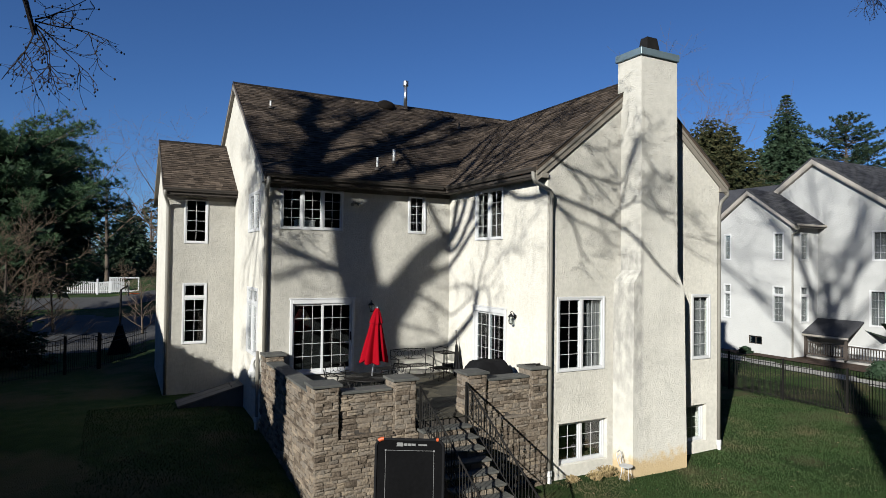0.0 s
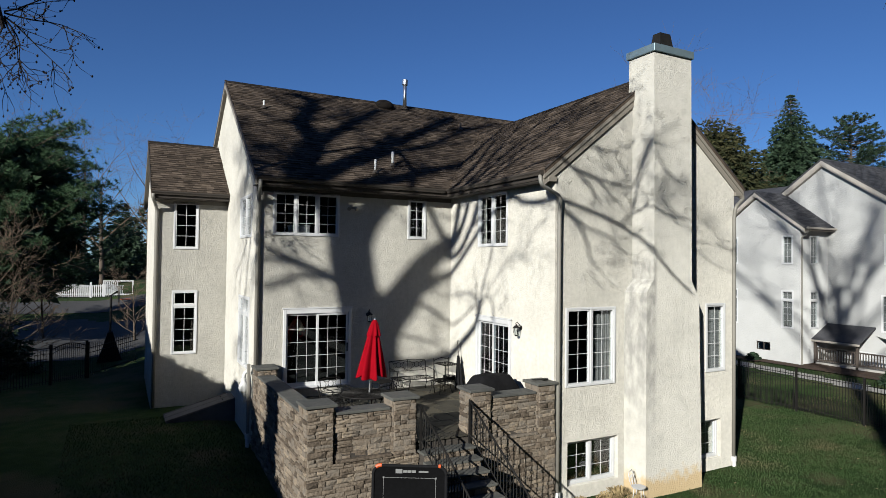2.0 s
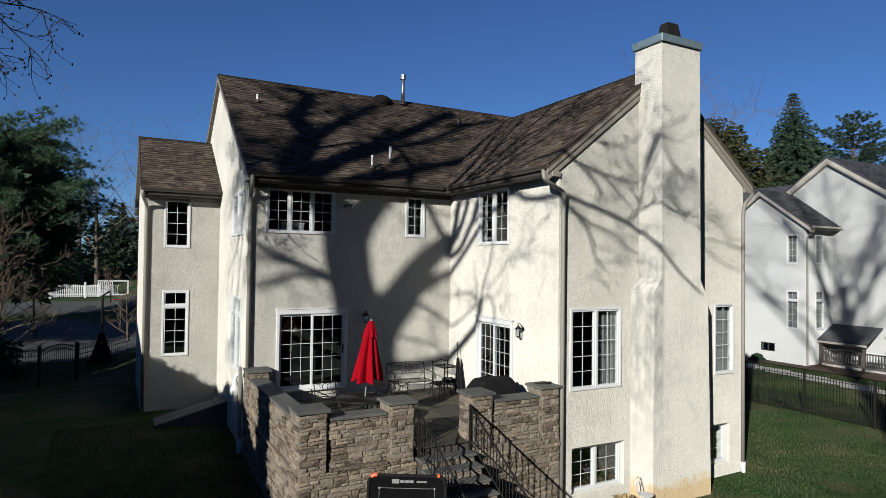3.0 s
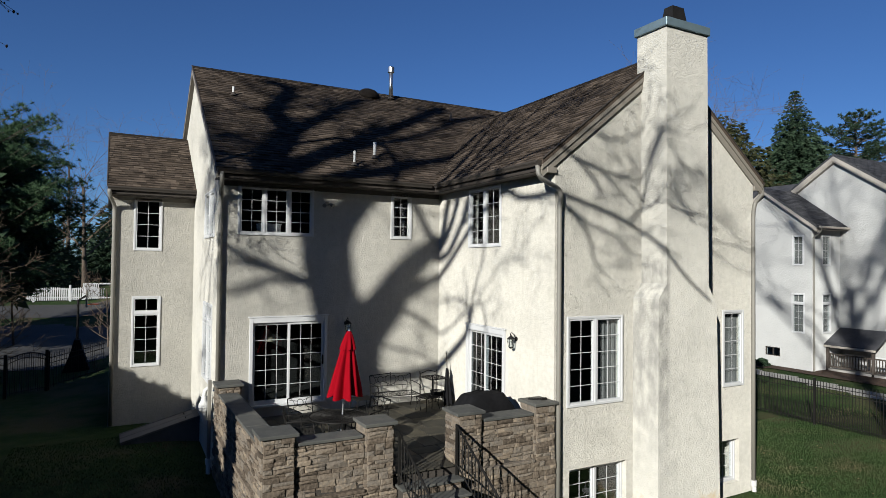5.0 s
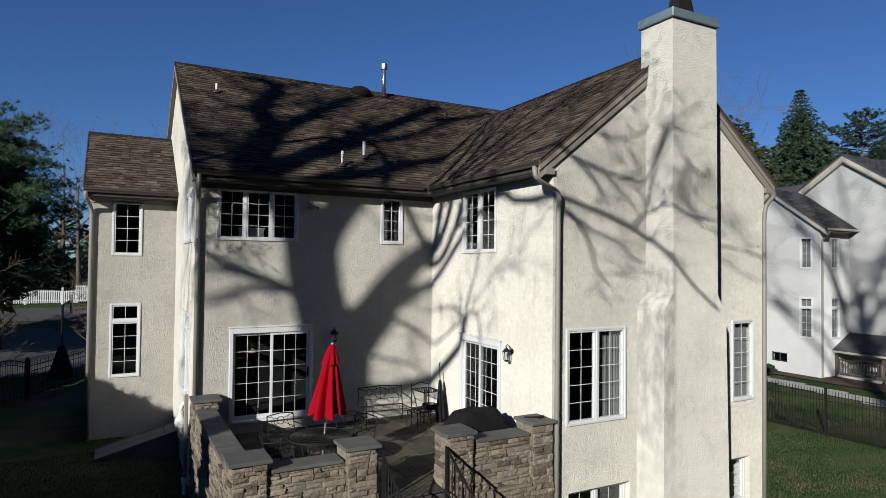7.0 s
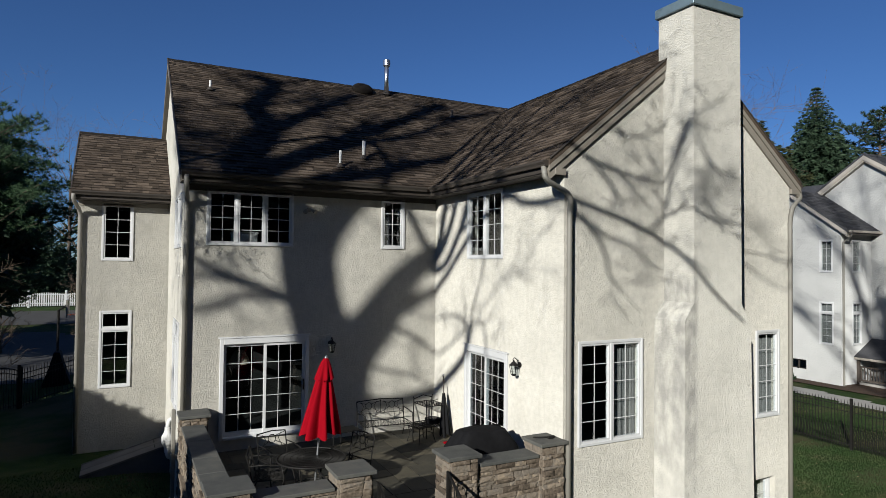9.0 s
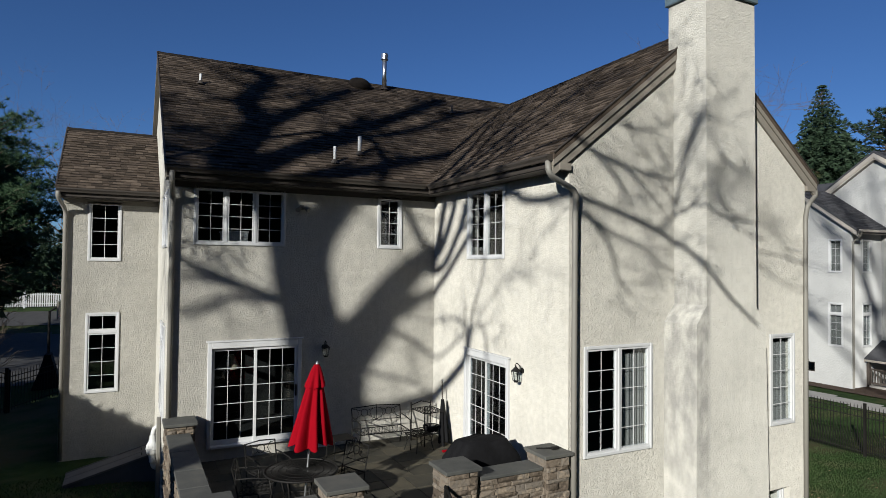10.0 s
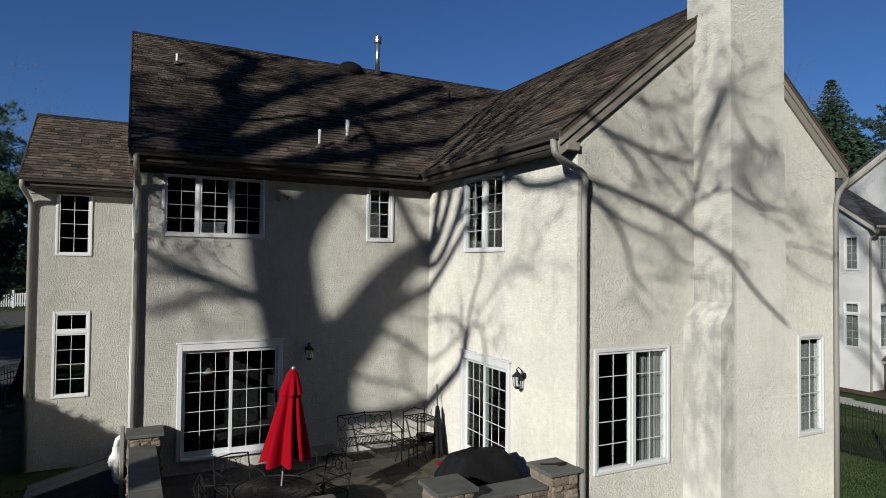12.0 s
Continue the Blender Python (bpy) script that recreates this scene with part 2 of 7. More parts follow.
def part(name, bm, mat, parent=None, label="", round_off=False, kind=""):
    """One mesh object, with its corners in world coordinates, under a thing or a part."""
    me = bpy.data.meshes.new(name)
    bm.to_mesh(me)
    bm.free()
    me.materials.append(mat)
    if round_off:
        smooth(me)
    ob = new(name, me)
    if parent is not None:
        ob.parent = parent
        ob.matrix_parent_inverse = world_of(parent).inverted()
    return tagged(ob, label, kind=kind)


def world_of(ob):
    """The full placement of a thing or part that may be linked only now."""
    m = ob.matrix_basis.copy()
    while ob.parent is not None:
        m = ob.parent.matrix_basis @ ob.matrix_parent_inverse @ m if ob.parent.parent is None else world_of(ob.parent) @ ob.matrix_parent_inverse @ m
        return m
    return m


def mesh_part(name, verts, faces, mat, parent=None, label="", round_off=False, kind=""):
    me = bpy.data.meshes.new(name)
    me.from_pydata(verts, [], faces)
    me.materials.append(mat)
    if round_off:
        smooth(me)
    ob = new(name, me)
    if parent is not None:
        ob.parent = parent
        ob.matrix_parent_inverse = world_of(parent).inverted()
    return tagged(ob, label, kind=kind)


def box(bm, x0, x1, y0, y1, z0, z1, m=None, bevel=0.0):
    vs = [bm.verts.new((x, y, z)) for x in (x0, x1) for y in (y0, y1) for z in (z0, z1)]
    fs = [bm.faces.new([vs[k] for k in q]) for q in ((0, 1, 3, 2), (4, 6, 7, 5), (0, 4, 5, 1), (2, 3, 7, 6), (0, 2, 6, 4), (1, 5, 7, 3))]
    if bevel:
        edges = list({e for f in fs for e in f.edges})
        made = bmesh.ops.bevel(bm, geom=edges, offset=bevel, segments=1, affect="EDGES")
        vs = list({v for f in made["faces"] for v in f.verts} | {v for v in vs if v.is_valid})
    if m is not None:
        bmesh.ops.transform(bm, matrix=m, verts=vs)
    return vs


def boxes(*rows, m=None, bevel=0.0):
    bm = bmesh.new()
    for r in rows:
        box(bm, *r, m=m, bevel=bevel)
    return bm


def tube_data(points, radii, sides=8, start=0):
    """Corners and faces of a tube along points."""
    pts = [Vector(p) for p in points]
    verts, faces, a = [], [], None
    for k, p in enumerate(pts):
        way = (pts[min(k + 1, len(pts) - 1)] - pts[max(k - 1, 0)]).normalized()
        if a is None:
            a = way.orthogonal()
        a = a - way * a.dot(way)
        if a.length < 1e-4:
            a = way.orthogonal()
        a.normalize()
        b = way.cross(a)
        for j in range(sides):
            w = 2 * math.pi * j / sides
            verts.append(tuple(p + radii[k] * (math.cos(w) * a + math.sin(w) * b)))
    for k in range(len(pts) - 1):
        for j in range(sides):
            o, q = start + k * sides, (j + 1) % sides
            faces.append((o + j, o + q, o + sides + q, o + sides + j))
    faces.append(tuple(start + j for j in reversed(range(sides))))
    faces.append(tuple(start + (len(pts) - 1) * sides + j for j in range(sides)))
    return verts, faces


class Soup:
    """Collects corners and faces of many small pieces."""

    def __init__(self):
        self.v, self.f = [], []

    def tube(self, points, radii, sides=6):
        if not isinstance(radii, (list, tuple)):
            radii = [radii] * len(points)
        v, f = tube_data(points, radii, sides, len(self.v))
        self.v += v
        self.f += f
        return self

    def piece(self, verts, faces):
        o = len(self.v)
        self.v += [tuple(p) for p in verts]
        self.f += [tuple(o + k for k in q) for q in faces]
        return self

    def block(self, x0, x1, y0, y1, z0, z1, m=None):
        vs = [Vector((x, y, z)) for x in (x0, x1) for y in (y0, y1) for z in (z0, z1)]
        if m is not None:
            vs = [m @ p for p in vs]
        return self.piece(vs, ((0, 1, 3, 2), (4, 6, 7, 5), (0, 4, 5, 1), (2, 3, 7, 6), (0, 2, 6, 4), (1, 5, 7, 3)))

    def part(self, name, mat, parent=None, label="", round_off=False, kind=""):
        return mesh_part(name, self.v, self.f, mat, parent, label, round_off, kind)


def wall_mesh(bm, m, length, z0, z1, thick, holes):
    """A wall whose outer face lies in the local plane y = 0, from x = 0 to length, with openings (x0, x1, z0, z1) through it."""
    xs = sorted({0.0, length, *[h[0] for h in holes], *[h[1] for h in holes]})
    zs = sorted({z0, z1, *[h[2] for h in holes], *[h[3] for h in holes]})
    # finer cells keep the faces well shaped
    solid = {}
    for i in range(len(xs) - 1):
        for j in range(len(zs) - 1):
            cx, cz = (xs[i] + xs[i + 1]) / 2, (zs[j] + zs[j + 1]) / 2
            solid[i, j] = not any(h[0] < cx < h[1] and h[2] < cz < h[3] for h in holes)
    seen = {}

    def vert(x, y, z):
        key = (round(x, 4), y, round(z, 4))
        if key not in seen:
            seen[key] = bm.verts.new(m @ Vector((x, y, z)))
        return seen[key]

    def face(*c):
        bm.faces.new([vert(*p) for p in c])

    for (i, j), s in solid.items():
        if not s:
            continue
        a, b, c, d = xs[i], xs[i + 1], zs[j], zs[j + 1]
        face((a, 0, c), (b, 0, c), (b, 0, d), (a, 0, d))
        face((a, thick, c), (a, thick, d), (b, thick, d), (b, thick, c))
        if not solid.get((i - 1, j), False):
            face((a, 0, c), (a, 0, d), (a, thick, d), (a, thick, c))
        if not solid.get((i + 1, j), False):
            face((b, 0, c), (b, thick, c), (b, thick, d), (b, 0, d))
        if not solid.get((i, j - 1), False):
            face((a, 0, c), (a, thick, c), (b, thick, c), (b, 0, c))
        if not solid.get((i, j + 1), False):
            face((a, 0, d), (b, 0, d), (b, thick, d), (a, thick, d))


def facing_back(x, y):
    """Local x runs along +x of the plan, outward is -y."""
    return Matrix.Translation((x, y, 0))


def facing_left(x, y):
    """Local x runs along -y of the plan, outward is -x."""
    return Matrix.Translation((x, y, 0)) @ Matrix.Rotation(radians(-90), 4, "Z")


def prism(bm, pts, depth_from, depth_to, m):
    """A flat outline of (x, z) points given depth along local y."""
    a = [bm.verts.new(m @ Vector((x, depth_from, z))) for x, z in pts]
    b = [bm.verts.new(m @ Vector((x, depth_to, z))) for x, z in pts]
    bm.faces.new(a)
    bm.faces.new(b[::-1])
    for k in range(len(pts)):
        q = (k + 1) % len(pts)
        bm.faces.new((a[q], a[k], b[k], b[q]))


def window(parent, m, x0, x1, z0, z1, sashes=1, cols=2, rows=4, transom=0.0, group="", inset=0.0, curtain=""):
    """A white casement window in an opening of a wall: frame, sashes, panes and grilles."""
    m = m @ Matrix.Translation((0, inset, 0))
    w = bpy.data.objects.new("window", None)
    scene.collection.objects.link(w)
    w.empty_display_size = 0.1
    w.parent = parent
    w.matrix_parent_inverse = world_of(parent).inverted()
    w.matrix_basis = Matrix.Translation(m @ Vector(((x0 + x1) / 2, 0, z0)))
    tagged(w, group=group)
    fw, pr = 0.055, 0.03
    bm = boxes((x0, x0 + fw, -pr, 0.10, z0, z1), (x1 - fw, x1, -pr, 0.10, z0, z1), (x0 + fw, x1 - fw, -pr, 0.10, z1 - fw, z1), (x0 + fw, x1 - fw, -pr, 0.10, z0, z0 + fw), m=m, bevel=0.006)
    part("window_frame", bm, WHITE, w)
    spans = [(z0 + fw, z1 - fw, rows)]
    if transom:
        part("transom_bar", boxes((x0 + fw, x1 - fw, -pr, 0.10, z1 - transom - 0.06, z1 - transom + 0.02), m=m, bevel=0.006), WHITE, w)
        spans = [(z0 + fw, z1 - transom - 0.06, rows), (z1 - transom + 0.02, z1 - fw, 1)]
    step = (x1 - x0 - 2 * fw + 0.05) / sashes
    for k in range(sashes):
        a = x0 + fw + k * step
        b = a + step - 0.05
        if k:
            part("mullion", boxes((a - 0.05, a, -pr + 0.004, 0.10, z0 + fw, z1 - fw), m=m, bevel=0.005), WHITE, w)
        for c, d, r in spans:
            s = 0.035
            part("sash", boxes((a, a + s, -0.012, 0.06, c, d), (b - s, b, -0.012, 0.06, c, d), (a + s, b - s, -0.012, 0.06, d - s, d), (a + s, b - s, -0.012, 0.06, c, c + s), m=m), WHITE, w)
            g = part("pane", boxes((a + s, b - s, 0.028, 0.036, c + s, d - s), m=m), GLASS, w)
            g.visible_shadow = False
            bars = []
            for i in range(1, cols):
                x = a + s + (b - a - 2 * s) * i / cols
                bars.append((x - 0.006, x + 0.006, 0.019, 0.025, c + s, d - s))
            for j in range(1, r):
                z = c + s + (d - c - 2 * s) * j / r
                bars.append((a + s, b - s, 0.018, 0.024, z - 0.006, z + 0.006))
            if bars:
                part("grille", boxes(*bars, m=m), WHITE, w)
    if curtain:
        cs = Soup()
        x_a, x_b = (x1 - (x1 - x0) * 0.42, x1 - 0.05) if curtain == "half" else (x0 + 0.06, x1 - 0.05)
        n = 40
        vs = [m @ Vector((x_a + (x_b - x_a) * i / n, 0.16 + 0.025 * math.sin(i * 1.5) + 0.01 * math.sin(i * 0.7), z)) for i in range(n + 1) for z in (z0 - 0.05, z1 - 0.12)]
        cs.piece(vs, [(2 * i, 2 * i + 2, 2 * i + 3, 2 * i + 1) for i in range(n)])
        part_ob = cs.part("curtain", CURTAIN, w, "white pleated curtain", round_off=True)
    return w


def sliding_door(parent, m, x0, x1, z0, z1, handle_left):
    """A two-leaf white sliding glass door with grilles, 3 by 5 to a leaf."""
    w = bpy.data.objects.new("sliding_door", None)
    scene.collection.objects.link(w)
    w.parent = parent
    w.matrix_parent_inverse = world_of(parent).inverted()
    w.matrix_basis = Matrix.Translation(m @ Vector(((x0 + x1) / 2, 0, z0)))
    tagged(w, "white sliding glass door with grilles", group="patio doors")
    t = 0.085
    part("door_frame", boxes((x0, x0 + t, -0.05, 0.12, z0, z1), (x1 - t, x1, -0.05, 0.12, z0, z1), (x0 + t, x1 - t, -0.05, 0.12, z1 - 0.13, z1), m=m, bevel=0.008), WHITE, w)
    part("door_sill", boxes((x0 + t, x1 - t, -0.09, 0.12, z0, z0 + 0.05), m=m, bevel=0.006), WHITE, w)
    part("header_cap", boxes((x0 - 0.03, x1 + 0.03, -0.065, 0.0, z1, z1 + 0.035), m=m, bevel=0.006), WHITE, w)
    a, b, mid = x0 + t, x1 - t, (x0 + x1) / 2
    for k, (p, q, y) in enumerate(((a, mid + 0.035, 0.03), (mid - 0.035, b, -0.015))):
        s, c, d = 0.06, z0 + 0.05, z1 - 0.13
        part("door_leaf", boxes((p, p + s, y, y + 0.045, c, d), (q - s, q, y, y + 0.045, c, d), (p + s, q - s, y, y + 0.045, d - s, d), (p + s, q - s, y, y + 0.045, c, c + 0.10), m=m, bevel=0.004), WHITE, w)
        g = part("pane", boxes((p + s, q - s, y + 0.018, y + 0.026, c + 0.10, d - s), m=m), DOOR_GLASS, w)
        g.visible_shadow = False
        bars = []
        for i in (1, 2):
            x = p + s + (q - p - 2 * s) * i / 3
            bars.append((x - 0.005, x + 0.005, y + 0.011, y + 0.016, c + 0.10, d - s))
        for j in range(1, 5):
            z = c + 0.10 + (d - s - c - 0.10) * j / 5
            bars.append((p + s, q - s, y + 0.010, y + 0.015, z - 0.006, z + 0.006))
        part("grille", boxes(*bars, m=m), WHITE, w)
    hx = mid - 0.06 if handle_left else b - 0.05
    part("handle", boxes((hx, hx + 0.03, -0.07, -0.03, z0 + 0.95, z0 + 1.2), m=m, bevel=0.008), IRON, w, "black door handle")
    return w


# ---- ground ----
def smoothstep(a, b, t):
    t = min(1.0, max(0.0, (t - a) / (b - a)))
    return t * t * (3 - 2 * t)


def ground_z(x, y):
    left = 0.95 * smoothstep(8.0, 2.0, x) * smoothstep(7.0, 20.0, y)
    right = 0.45 * smoothstep(16.0, 33.0, x)
    far = 1.9 * smoothstep(44.0, 62.0, y) * smoothstep(22.0, 4.0, x)
    back = 0.7 * smoothstep(22.0, 30.0, y) * smoothstep(-1.0, 4.0, x)
    return max(left, 0.0) + right + far + back * smoothstep(18.0, 8.0, x)


def axis_steps(lo, hi, near_lo, near_hi, fine, grow):
    out, v, s = [near_lo], near_lo, fine
    while v < near_hi:
        v += fine
        out.append(v)
    s = fine
    while v < hi:
        s *= grow
        v += s
        out.append(v)
    v, s = near_lo, fine
    while v > lo:
        s *= grow
        v -= s
        out.insert(0, v)
    return out


gx, gy = axis_steps(-1500, 1500, -16, 44, 0.6, 1.3), axis_steps(-300, 2500, -8, 66, 0.6, 1.3)
gv = [(x, y, ground_z(x, y) + 0.03 * noise.noise(Vector((x * 0.35, y * 0.35, 0)))) for y in gy for x in gx]
gf = [(j * len(gx) + i, j * len(gx) + i + 1, (j + 1) * len(gx) + i + 1, (j + 1) * len(gx) + i) for j in range(len(gy) - 1) for i in range(len(gx) - 1)]
ground = mesh_part("ground", gv, gf, GRASS, label="green lawn with worn brown patches", round_off=True, kind="structure")
tagged(ground, category="lawn")

# ---- the house: plan ----
MAIN_Y, LEFT_X, WING_X, GABLE_Y, WING_R, BLOCK_Y, BLOCK_X, BLOCK_FAR = 17.5, 3.35, 9.32, 12.32, 15.78, 22.29, 1.13, 27.07
EAVE, OVER, OVER_W, OVER_R = 7.93, 0.45, 0.39, 0.32
MAIN_SLOPE, WING_SLOPE, BLOCK_SLOPE = 0.700, 0.785, 0.712
RIDGE_Y, WING_MID = 22.63, (WING_X + WING_R) / 2
RIDGE_Z = EAVE + MAIN_SLOPE * (RIDGE_Y - MAIN_Y + OVER)
WING_Z = EAVE + WING_SLOPE * (WING_MID - WING_X + OVER_W)
BACK_Y = 2 * RIDGE_Y - MAIN_Y
EAVE_R = EAVE + WING_SLOPE * (OVER_W - OVER_R)               # the wing's eave on its far side
TOP = 7.78

house = thing("house", 9.5, 19.0, 0.0, "two-storey cream stucco house with brown shingle roofs", "house")
T = 0.28


def house_wall(name, m, length, z0, z1, holes, extra=None, mat=None):
    bm = bmesh.new()
    wall_mesh(bm, m, length, z0, z1, T, holes)
    if extra:
        prism(bm, extra, 0.0, T, m)
    return part(name, bm, mat or STUCCO, house)


mm = facing_back(LEFT_X, MAIN_Y)
W1, W2, SL = (0.45, 2.32, 6.40, 7.61), (4.46, 5.085, 6.40, 7.62), (0.77, 2.715, 2.19, 4.375)
house_wall("wall", mm, WING_X - LEFT_X, -0.3, TOP, [W1, W2, SL])
mw = facing_left(WING_X, MAIN_Y)
W3, SL2 = (MAIN_Y - 15.85, MAIN_Y - 14.33, 6.17, 7.67), (MAIN_Y - 15.89, MAIN_Y - 14.11, 2.19, 4.20)
house_wall("wall", mw, MAIN_Y - GABLE_Y - T, -0.3, TOP, [W3, SL2])
mg = facing_back(WING_X, GABLE_Y)
half = WING_MID - WING_X
W4, W5, W6, W7 = (9.65 - WING_X, 11.24 - WING_X, 2.725, 4.65), (9.74 - WING_X, 11.37 - WING_X, 0.33, 1.405), (14.585 - WING_X, 15.39 - WING_X, 2.745, 4.655), (14.42 - WING_X, 15.235 - WING_X, 0.33, 1.41)
house_wall("wall", mg, WING_R - WING_X, -0.4, TOP, [W4, W5, W6, W7], [(0, TOP), (2 * half, TOP), (2 * half, TOP + 0.26), (half, TOP + WING_SLOPE * half + 0.28), (0, TOP + 0.26)])
ml = facing_left(LEFT_X, BACK_Y)
ldepth = BACK_Y - MAIN_Y
W8, W9 = (BACK_Y - 19.72, BACK_Y - 18.0, 6.35, 7.56), (BACK_Y - 19.75, BACK_Y - 18.15, 2.66, 4.68)
house_wall("wall", ml, ldepth - T, -0.3, TOP, [W8, W9], [(0, TOP), (ldepth, TOP), (ldepth, TOP + 0.24), (ldepth / 2, TOP + MAIN_SLOPE * ldepth / 2 + 0.26), (0, TOP + 0.24)])
mb = facing_back(BLOCK_X, BLOCK_Y)
W10, W11 = (1.69 - BLOCK_X, 2.455 - BLOCK_X, 6.04, 7.585), (1.68 - BLOCK_X, 2.455 - BLOCK_X, 2.63, 4.70)
house_wall("wall", mb, LEFT_X - BLOCK_X, -0.3, TOP - 0.06, [W10, W11])
mbl = facing_left(BLOCK_X, BLOCK_FAR)
bdepth = BLOCK_FAR - BLOCK_Y
house_wall("wall", mbl, bdepth - T, -0.3, TOP - 0.06, [], [(0, TOP - 0.06), (bdepth, TOP - 0.06), (bdepth, TOP + 0.18), (bdepth / 2, TOP + 0.2 + BLOCK_SLOPE * bdepth / 2), (0, TOP + 0.18)])
# plain outer walls that close the house at the sides out of sight
house_wall("wall", Matrix.Translation((WING_R, GABLE_Y + T, 0)) @ Matrix.Rotation(radians(90), 4, "Z"), BACK_Y - GABLE_Y - T, -0.4, TOP, [])
house_wall("wall", Matrix.Translation((WING_R - T, BACK_Y, 0)) @ Matrix.Rotation(radians(180), 4, "Z"), WING_R - T - LEFT_X, -0.3, TOP, [])
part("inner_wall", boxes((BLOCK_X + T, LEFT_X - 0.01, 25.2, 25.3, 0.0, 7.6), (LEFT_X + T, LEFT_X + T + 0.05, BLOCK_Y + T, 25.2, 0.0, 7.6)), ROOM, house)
# floors inside, their dimness behind the panes put into the near-black colour
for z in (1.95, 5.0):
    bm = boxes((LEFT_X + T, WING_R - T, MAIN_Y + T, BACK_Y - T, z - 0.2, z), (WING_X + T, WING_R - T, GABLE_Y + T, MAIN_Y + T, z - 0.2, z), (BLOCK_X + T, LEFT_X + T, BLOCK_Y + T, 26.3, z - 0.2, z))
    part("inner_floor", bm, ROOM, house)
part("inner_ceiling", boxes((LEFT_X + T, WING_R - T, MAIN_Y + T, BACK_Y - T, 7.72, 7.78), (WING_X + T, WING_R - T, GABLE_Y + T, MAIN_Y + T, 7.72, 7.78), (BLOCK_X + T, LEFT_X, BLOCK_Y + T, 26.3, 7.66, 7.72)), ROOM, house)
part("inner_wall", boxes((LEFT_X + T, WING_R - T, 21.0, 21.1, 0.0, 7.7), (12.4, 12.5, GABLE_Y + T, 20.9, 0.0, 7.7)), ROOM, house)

window(house, mm, *W1, sashes=3, rows=4)
window(house, mm, *W2, rows=4)
window(house, mw, *W3, sashes=2, rows=4)
window(house, mg, *W4, sashes=2, rows=5, curtain="half")
window(house, mg, *W5, sashes=2, rows=3, inset=0.15)
window(house, mg, *W6, sashes=1, rows=5, curtain="full")
window(house, mg, *W7, sashes=1, rows=3, inset=0.15)
window(house, ml, *W8, sashes=2, rows=4)
window(house, ml, *W9, sashes=2, rows=4, transom=0.46)
window(house, mb, *W10, rows=4)
window(house, mb, *W11, rows=4, transom=0.48)
sliding_door(house, mm, *SL, False)
sliding_door(house, mw, *SL2, True)

# ---- things dimly seen inside, behind the panes ----
SHADE = material("beige_lampshade", (0.62, 0.52, 0.37), 0.9, vary=0.08, scale=6.0, bump=0.002)
lamp = thing("floor_lamp", 4.61, 17.97, 1.95, "floor lamp with a beige fabric shade behind the patio door", "lamp")
Soup().tube([(4.61, 17.97, 1.95), (4.61, 17.97, 1.975), (4.61, 17.97, 1.99), (4.61, 17.97, 2.0)], [0.15, 0.15, 0.10, 0.02], 20).part("base", GUTTER, lamp)
Soup().tube([(4.61, 17.97, 1.98), (4.61, 17.97, 3.79)], 0.013, 10).part("pole", GUTTER, lamp)
ls, ln = Soup(), 28
lv = [(4.61 + r * math.cos(2 * math.pi * k / ln), 17.97 + r * math.sin(2 * math.pi * k / ln), z) for r, z in ((0.25, 3.75), (0.17, 3.91), (0.10, 4.04), (0.095, 4.04), (0.165, 3.91), (0.245, 3.75)) for k in range(ln)]
ls.piece(lv, [(j * ln + k, j * ln + (k + 1) % ln, (j + 1) * ln + (k + 1) % ln, (j + 1) * ln + k) for j in range(5) for k in range(ln)])
ls.part("shade", SHADE, lamp, "beige tapered fabric shade", round_off=True)
desk = thing("white_cabinet", 4.72, 18.3, 5.0, "white painted cabinet standing behind the upper window", "cabinet")
part("body", boxes((4.45, 4.99, 18.12, 18.5, 5.06, 6.70), bevel=0.006), WHITE, desk)
part("top", boxes((4.43, 5.01, 18.10, 18.5, 6.70, 6.735), bevel=0.006), WHITE, desk)
part("plinth", boxes((4.47, 4.97, 18.15, 18.5, 5.0, 5.06)), WHITE, desk)

# ---- roofs ----
def roof_slab(name, corners, thick=0.10):
    """A sloping deck under the shingles, from its four or more top corners."""
    n = len(corners)
    top = [Vector(c) for c in corners]
    vs = [tuple(p) for p in top] + [tuple(p - Vector((0, 0, thick))) for p in top]
    fs = [tuple(range(n)), tuple(range(2 * n - 1, n - 1, -1))] + [(k, n + k, n + (k + 1) % n, (k + 1) % n) for k in range(n)]
    return mesh_part(name, vs, fs, SHINGLE, house)


RAKE = 0.12
mx0, my0 = LEFT_X - RAKE, MAIN_Y - OVER
vy = (WING_Z - EAVE) / MAIN_SLOPE + my0                      # where the wing's ridge meets the main roof
roof_main = roof_slab("roof", [(mx0, my0, EAVE), (WING_X - OVER_W, my0, EAVE), (WING_MID, vy, WING_Z), (WING_R + RAKE, vy, WING_Z), (WING_R + RAKE, RIDGE_Y, RIDGE_Z), (mx0, RIDGE_Y, RIDGE_Z)])
roof_back = roof_slab("roof", [(mx0, RIDGE_Y, RIDGE_Z), (WING_R + RAKE, RIDGE_Y, RIDGE_Z), (WING_R + RAKE, 2 * RIDGE_Y - my0, EAVE), (mx0, 2 * RIDGE_Y - my0, EAVE)])
gy0 = GABLE_Y - 0.08
roof_wing = roof_slab("roof", [(WING_X - OVER_W, gy0, EAVE), (WING_MID, gy0, WING_Z), (WING_MID, vy, WING_Z), (WING_X - OVER_W, my0, EAVE)])
roof_wing_r = roof_slab("roof", [(WING_MID, gy0, WING_Z), (WING_R + OVER_R, gy0, EAVE_R), (WING_R + OVER_R, vy, EAVE_R), (WING_MID, vy, WING_Z)])
